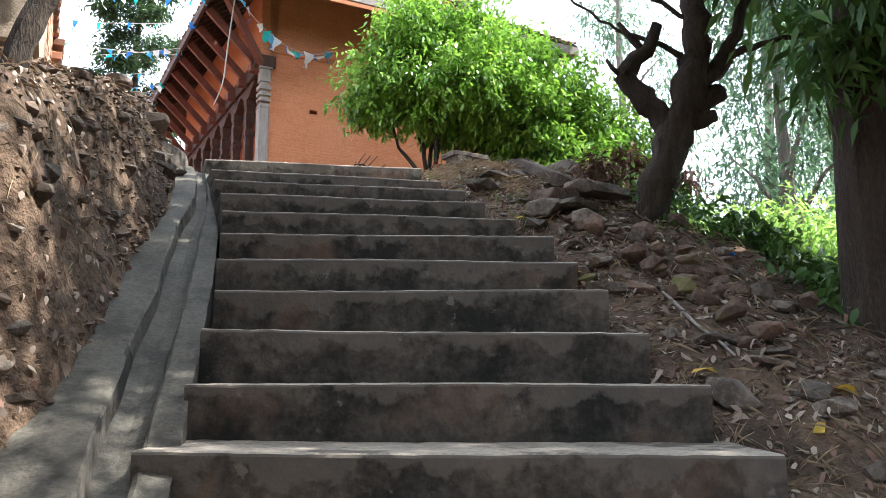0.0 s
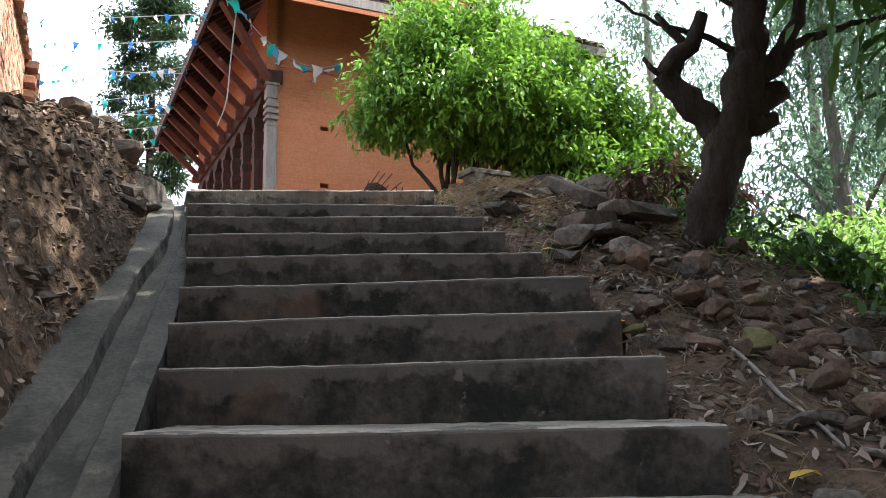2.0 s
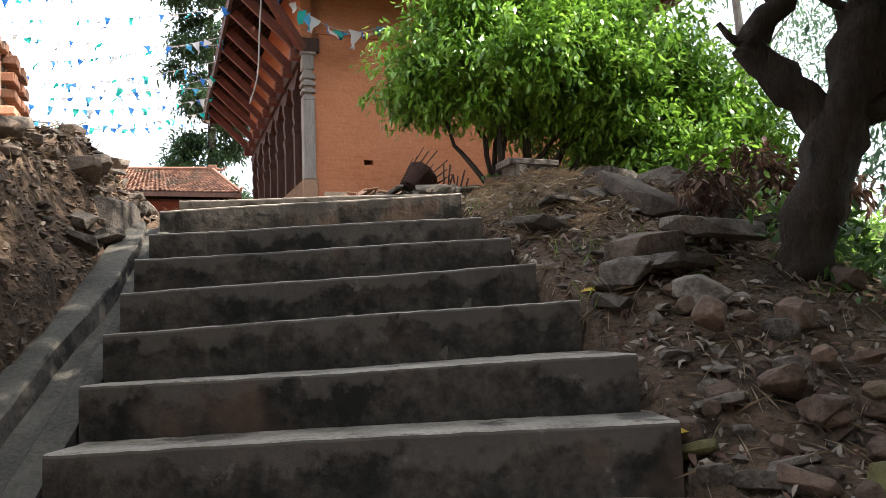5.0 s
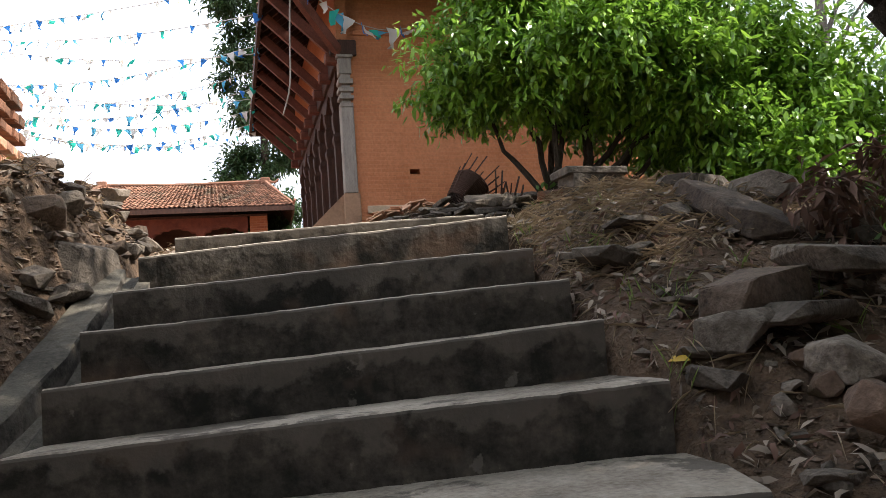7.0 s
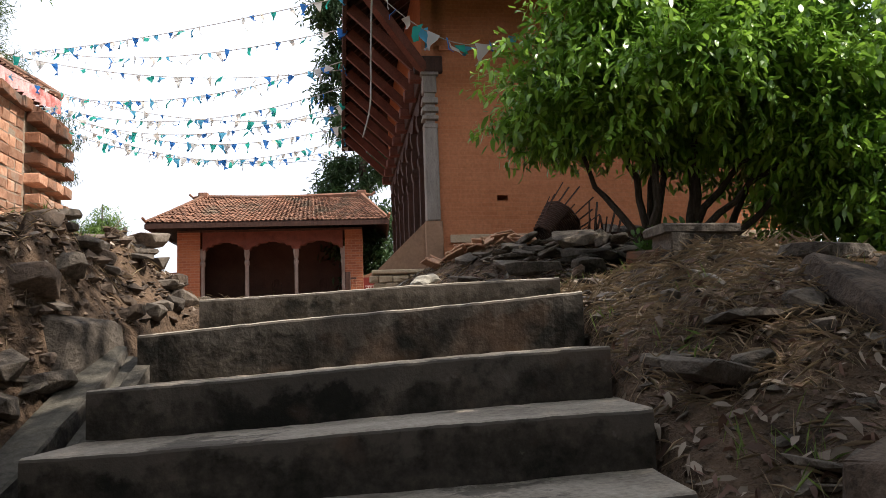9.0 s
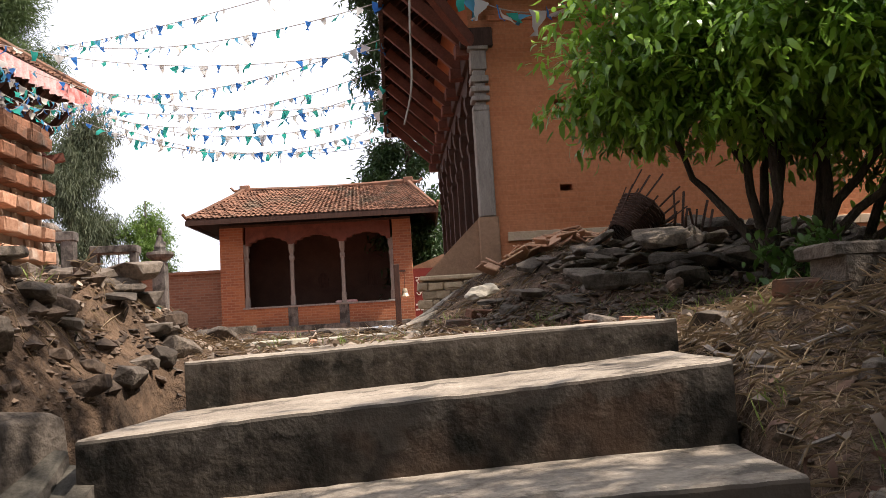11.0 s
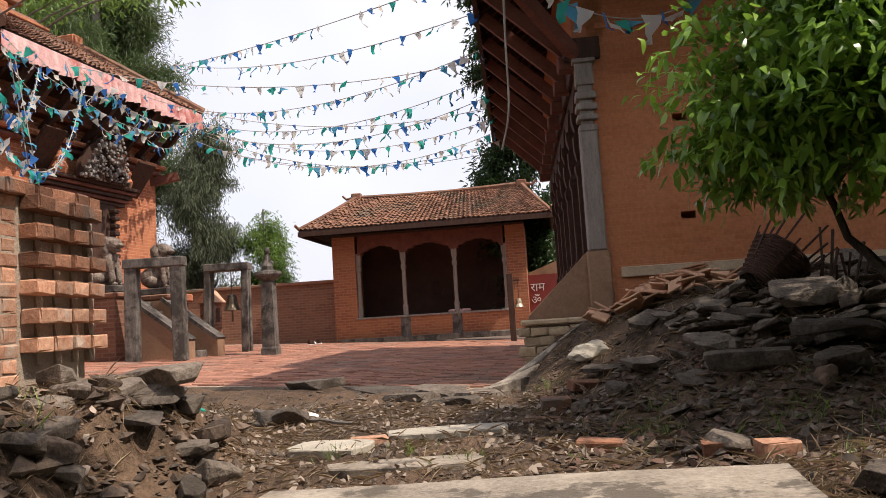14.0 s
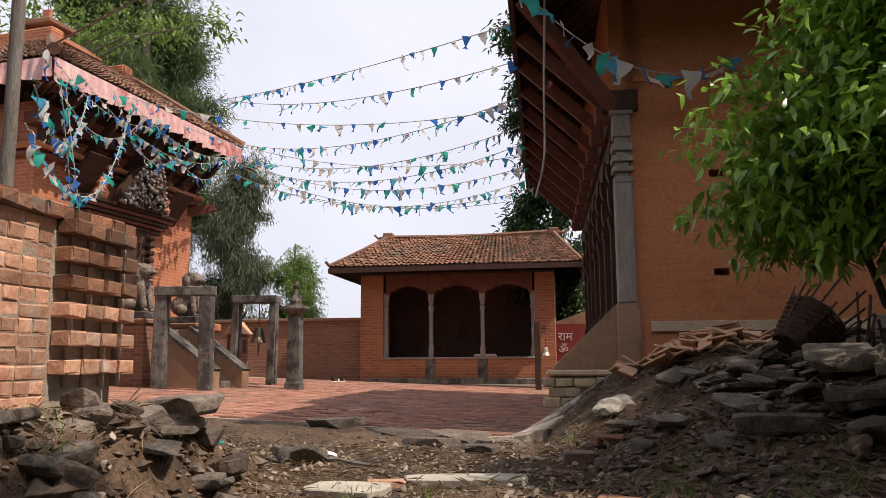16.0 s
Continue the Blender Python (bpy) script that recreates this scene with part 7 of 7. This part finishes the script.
strew("straw", 3800, (3.1, 4.4, 5.8, 8.3), 0.11, 0.024, M["straw"], "dry straw heaped on the mound", "straw", 6, 0.05, 0.5)

strew("leaf_litter", 900, (2.3, 4.8, 8.2, 10.8), 0.05, 0.40, M["leaf_brown"], "brown dead leaves and husks below the rubble", "dead leaves", 11, 0.02, 0.4)
strew("leaf_litter", 350, (2.3, 4.8, 7.6, 10.8), 0.045, 0.42, M["leaf_dry"], "pale dead leaves below the rubble", "dead leaves", 12, 0.02, 0.4)
strew("straw", 2200, (-0.4, 1.3, 6.2, 9.6), 0.085, 0.022, M["straw"], "dry grass and straw on the mound below the brick wall", "straw", 13, 0.05, 0.6)


strew("leaf_litter", 700, (-0.6, 0.7, 1.2, 5.6), 0.055, 0.42, M["leaf_brown"], "brown dead leaves on the cut bank", "dead leaves", 21, 0.03, 0.5)
strew("leaf_litter", 450, (-0.6, 0.7, 1.2, 5.6), 0.05, 0.42, M["leaf_dry"], "pale dead leaves on the cut bank", "dead leaves", 22, 0.03, 0.5)


def pebbles(name, n, region, size, seed, mat, label):
    """Crumbs of stone and earth: squashed eight-sided grains lying on the ground."""
    rng = np.random.default_rng(seed)
    x0, x1, y0, y1 = region
    x, y = rng.uniform(x0, x1, n), rng.uniform(y0, y1, n)
    xl, xr = np.interp(y, LEFT[:, 0], LEFT[:, 1]), np.interp(y, RIGHT[:, 0], RIGHT[:, 1])
    keep = (x > xr + 0.02) | (x < xl - 0.3) | (y + SKEW * (x - 1.8) > 8.15)
    edge = np.interp(x, *COURT_EDGE)
    keep &= (y < edge - 0.1) | (x > 2.8)
    x, y = x[keep], y[keep]
    k = len(x)
    s = size * rng.uniform(0.4, 1.6, (k, 1))
    c = np.stack([x, y, height(x, y) + 0.1 * s[:, 0]], 1)
    base = np.array([(1, 0, 0), (0, 0.8, 0), (-1, 0, 0), (0, -0.8, 0), (0.1, 0, 0.55), (0, 0.1, -0.5)])
    a = rng.uniform(0, 6.283, k)
    pts = base[None] * rng.uniform(0.6, 1.3, (k, 6, 1))
    ca, sa = np.cos(a)[:, None], np.sin(a)[:, None]
    q = np.stack([pts[..., 0] * ca - pts[..., 1] * sa, pts[..., 0] * sa + pts[..., 1] * ca, pts[..., 2] + 0.3 * pts[..., 0] * rng.uniform(-1, 1, (k, 1))], -1)
    v = (c[:, None] + q * s[:, None]).reshape(-1, 3)
    tri = np.array([(0, 1, 4), (1, 2, 4), (2, 3, 4), (3, 0, 4), (1, 0, 5), (2, 1, 5), (3, 2, 5), (0, 3, 5)])
    f = (np.arange(k)[:, None, None] * 6 + tri[None]).reshape(-1, 3)
    tagged(obj(name, mesh_of(name, v, f.tolist(), M[mat])), label, "gravel", kind="stuff")


M["clod"] = surface("earth_clod", (0.06, 0.042, 0.03), (0.22, 0.155, 0.11), 5.0, 40, 0.95, 0.5, spread=0.4)
pebbles("gravel", 6500, (-0.7, 2.6, 2.2, 11.2), 0.014, 7, "clod", "crumbs of dry earth and small stones")
pebbles("gravel", 7500, (2.3, 5.6, 1.0, 12.3), 0.014, 8, "clod", "crumbs of dry earth and small stones")
pebbles("gravel", 4500, (-0.5, 1.0, 4.5, 9.2), 0.018, 17, "clod", "clods of dry earth on the bank")
pebbles("gravel", 350, (-0.4, 1.0, 4.5, 9.2), 0.045, 18, "bank_rock", "broken stones on the bank")
pebbles("gravel", 1200, (2.4, 4.6, 8.3, 10.6), 0.03, 19, "bank_rock", "broken stones below the rubble")
pebbles("gravel", 1200, (-0.7, 5.0, 2.2, 12.0), 0.028, 9, "rock", "small grey stones in the earth")


def grass(name, spots, n, size, seed, mat="grass", width=0.05):
    rng = np.random.default_rng(seed)
    ps, ws = [], []
    for x, y, r in spots:
        k = int(n * (r / 0.15))
        q = np.stack([x + rng.normal(0, r * 0.5, k), y + rng.normal(0, r * 0.5, k)], 1)
        z = height(q[:, 0], q[:, 1])
        ps.append(np.column_stack([q, z - 0.01]))
        ws.append(rng.normal(0, 0.45, (k, 3)) + np.array([0, 0, 1.1]))
    ob = obj(name, leaf_mesh(name, np.concatenate(ps), np.concatenate(ws), size, width, M[mat], 0.0, seed, 0.2, 0.1))
    tagged(ob, "thin tufts of green grass on the earth", "grass", kind="stuff")


rs_g = random.Random(31)
grass("grass", [(rs_g.uniform(2.9, 4.2), rs_g.uniform(4.5, 9.2), rs_g.uniform(0.05, 0.12)) for _ in range(26)], 16, 0.12, 41)
grass("grass", [(rs_g.uniform(-0.3, 0.6), rs_g.uniform(6.8, 9.6), rs_g.uniform(0.06, 0.16)) for _ in range(26)], 26, 0.11, 42)
grass("grass", [(2.85, 9.35, 0.16), (2.95, 9.2, 0.12), (3.4, 8.9, 0.14), (3.9, 8.8, 0.15), (1.7, 8.95, 0.1), (1.35, 8.85, 0.1), (2.0, 8.75, 0.1), (2.35, 10.9, 0.12)], 34, 0.10, 43)
grass("grass", [(5.6 + rs_g.uniform(-0.5, 0.9), 4.6 + rs_g.uniform(-0.7, 0.7), 0.25) for _ in range(9)], 40, 0.5, 44, "leaf_light", 0.035)
# low leafy weeds by the gnarled tree and under the bush
grass("grass", [(rs_g.uniform(2.5, 4.4), rs_g.uniform(8.6, 10.0), rs_g.uniform(0.05, 0.13)) for _ in range(22)], 14, 0.07, 45)
grass("grass", [(3.05, 9.75, 0.16), (2.95, 9.6, 0.12), (3.6, 9.2, 0.14), (3.75, 9.55, 0.12), (2.8, 9.1, 0.09), (4.1, 9.2, 0.14)], 30, 0.07, 46, "grass", 0.06)
rng_w = np.random.default_rng(51)
for nm, c, r, n, mt, sz in (("weeds", (4.6, 4.75), 0.45, 60, "leaf_mango", 0.07), ("weeds", (5.0, 4.3), 0.5, 110, "leaf_mango", 0.09), ("weeds", (4.35, 8.75), 0.22, 40, "leaf_mango", 0.08), ("weeds", (4.75, 5.3), 0.3, 40, "leaf_fresh", 0.07), ("weeds", (4.9, 3.4), 0.6, 90, "leaf_mango", 0.10)):
    q = np.stack([c[0] + rng_w.normal(0, r * 0.5, n), c[1] + rng_w.normal(0, r * 0.5, n)], 1)
    z = height(q[:, 0], q[:, 1])
    base = np.column_stack([q, z + rng_w.uniform(0.03, 0.30, n)])
    pp, ww = twig_leaves(rng_w, base, rng_w.normal(0, 0.6, (n, 3)) + np.array([0, 0, 0.3]), 9, 0.04, 0.14)
    tagged(obj(nm, leaf_mesh(nm, pp, ww, sz, 0.4, M[mt], 0.2, n, full=True)), "low leafy green weeds on the slope", "weeds", kind="stuff")


def single_leaves():
    rs = random.Random(66)
    for i, (x, y) in enumerate(((2.62, 2.75), (2.72, 2.15), (3.15, 4.98), (2.98, 4.0), (3.35, 3.4), (0.62, 8.9), (3.1, 2.4))):
        me = leaf_mesh("fallen_leaf", [(0, 0, 0.02)], [(math.cos(i), math.sin(i), 0.1)], 0.15, 0.42, M["leaf_yellow"], 0.05, i, 0.15, 0.1, True)
        tagged(obj("fallen_leaf", me, None, pose(x, y, rest(x, y, 0.02))), "fallen yellow leaf on the earth", "leaf", "fallen yellow leaves")
    for i in range(16):
        x, y = rs.choice(((rs.uniform(3.0, 4.4), rs.uniform(2.5, 8.2)), (rs.uniform(-0.2, 1.0), rs.uniform(7.5, 10.5)), (rs.uniform(3.0, 4.2), rs.uniform(6.0, 8.0))))
        a = rs.uniform(0, 6.28)
        ln = rs.uniform(0.35, 0.8)
        pts = []
        for k in range(5):
            t = k / 4 - 0.5
            px, py = x + math.cos(a) * ln * t + rs.uniform(-0.03, 0.03), y + math.sin(a) * ln * t + rs.uniform(-0.03, 0.03)
            pts.append((px, py, rest(px, py) + 0.02))
        ob = part("twig", limb(pts, 0.012, 0.006, 5, 0.08), M["grey_timber"], None)
        tagged(ob, "bare grey twig lying on the ground", "twig", "fallen twigs")
    br = [(0.25, 10.7), (0.5, 10.35), (0.85, 10.05), (1.25, 9.85)]
    ob = part("branch", limb([(x, y, rest(x, y) + 0.03) for x, y in br], 0.02, 0.012, 6, 0.1, 0.008), M["bark_grey"], None)
    tagged(ob, "bare branch lying across the path", "branch")
    for x, y, m, s in ((0.78, 10.35, "white", 0.05), (0.68, 8.85, "flag_teal", 0.025), (4.35, 4.1, "flag_blue", 0.03), (3.05, 7.1, "white", 0.05)):
        bm = bmesh.new()
        bmesh.ops.create_icosphere(bm, subdivisions=2, radius=s, matrix=Matrix.Diagonal((1.2, 0.8, 0.45, 1)))
        rr = random.Random(int(x * 50))
        for v in bm.verts:
            v.co *= rr.uniform(0.7, 1.2)
        ob = part("litter", bm, M[m], None, at=pose(x, y, rest(x, y) + s * 0.25, 10, 5, 40))
        tagged(ob, "crumpled scrap of plastic on the ground", "litter", "scraps of litter")


M["flag_teal"], M["flag_blue"] = FLAG_MATS[2], FLAG_MATS[0]
single_leaves()


# ---------------------------------------------------------------- paving bricks of the court, laid last
def pave():
    rng = random.Random(90)
    bl, bw = 0.235, 0.118
    edge = lambda x: float(np.interp(x, *COURT_EDGE)) + 0.02
    shapes = []
    for k in range(4):
        bm = box(-bl / 2 + 0.005, bl / 2 - 0.005, -bw / 2 + 0.005, bw / 2 - 0.005, -0.05, 0.0, 0.006)
        for v in bm.verts:
            v.co += Vector([rng.uniform(-0.003, 0.003) for _ in range(3)])
        me = bpy.data.meshes.new("brick")
        bm.to_mesh(me)
        bm.free()
        me.materials.append(M["paver"])
        shapes.append(me)
    v, f, near = [], [], 0
    slope = math.degrees(math.atan(0.04))
    j, y = 0, 10.0
    while y < 24.9:
        x = -6.4 + (bl / 2 if j % 2 else 0)
        lim = 1.72 + 0.45 * float(smooth(y, 11.7, 12.5)) + max(0.0, (y - 12.5) * 0.03)
        while x < lim:
            if y - bw / 2 > edge(x):
                dz = rng.uniform(-0.007, 0.007)
                z = court_z(x) + dz
                if near < 300 and y < 14.3 and x > -1.0:
                    near += 1
                    obj("brick", shapes[near % 4], court, pose(x, y, z, rng.uniform(-1, 1), slope + rng.uniform(-1, 1), rng.uniform(-2, 2)))
                else:
                    k = len(v)
                    hx, hy, b = bl / 2 - 0.006, bw / 2 - 0.006, 0.006
                    for zz, g in ((-0.03, 0), (-b, 0), (0, b)):
                        v += [(x - hx + g, y - hy + g, z + zz), (x + hx - g, y - hy + g, z + zz - 0.04 * 2 * hx), (x + hx - g, y + hy - g, z + zz - 0.04 * 2 * hx), (x - hx + g, y + hy - g, z + zz)]
                    for r in (0, 4):
                        f += [(k + r + i, k + r + (i + 1) % 4, k + r + 4 + (i + 1) % 4, k + r + 4 + i) for i in range(4)]
                    f.append((k + 8, k + 9, k + 10, k + 11))
            x += bl
        y += bw
        j += 1
    ob = obj("bricks", mesh_of("bricks", v, f, M["paver"]), court)
    ob["kind"] = "stuff"


pave()
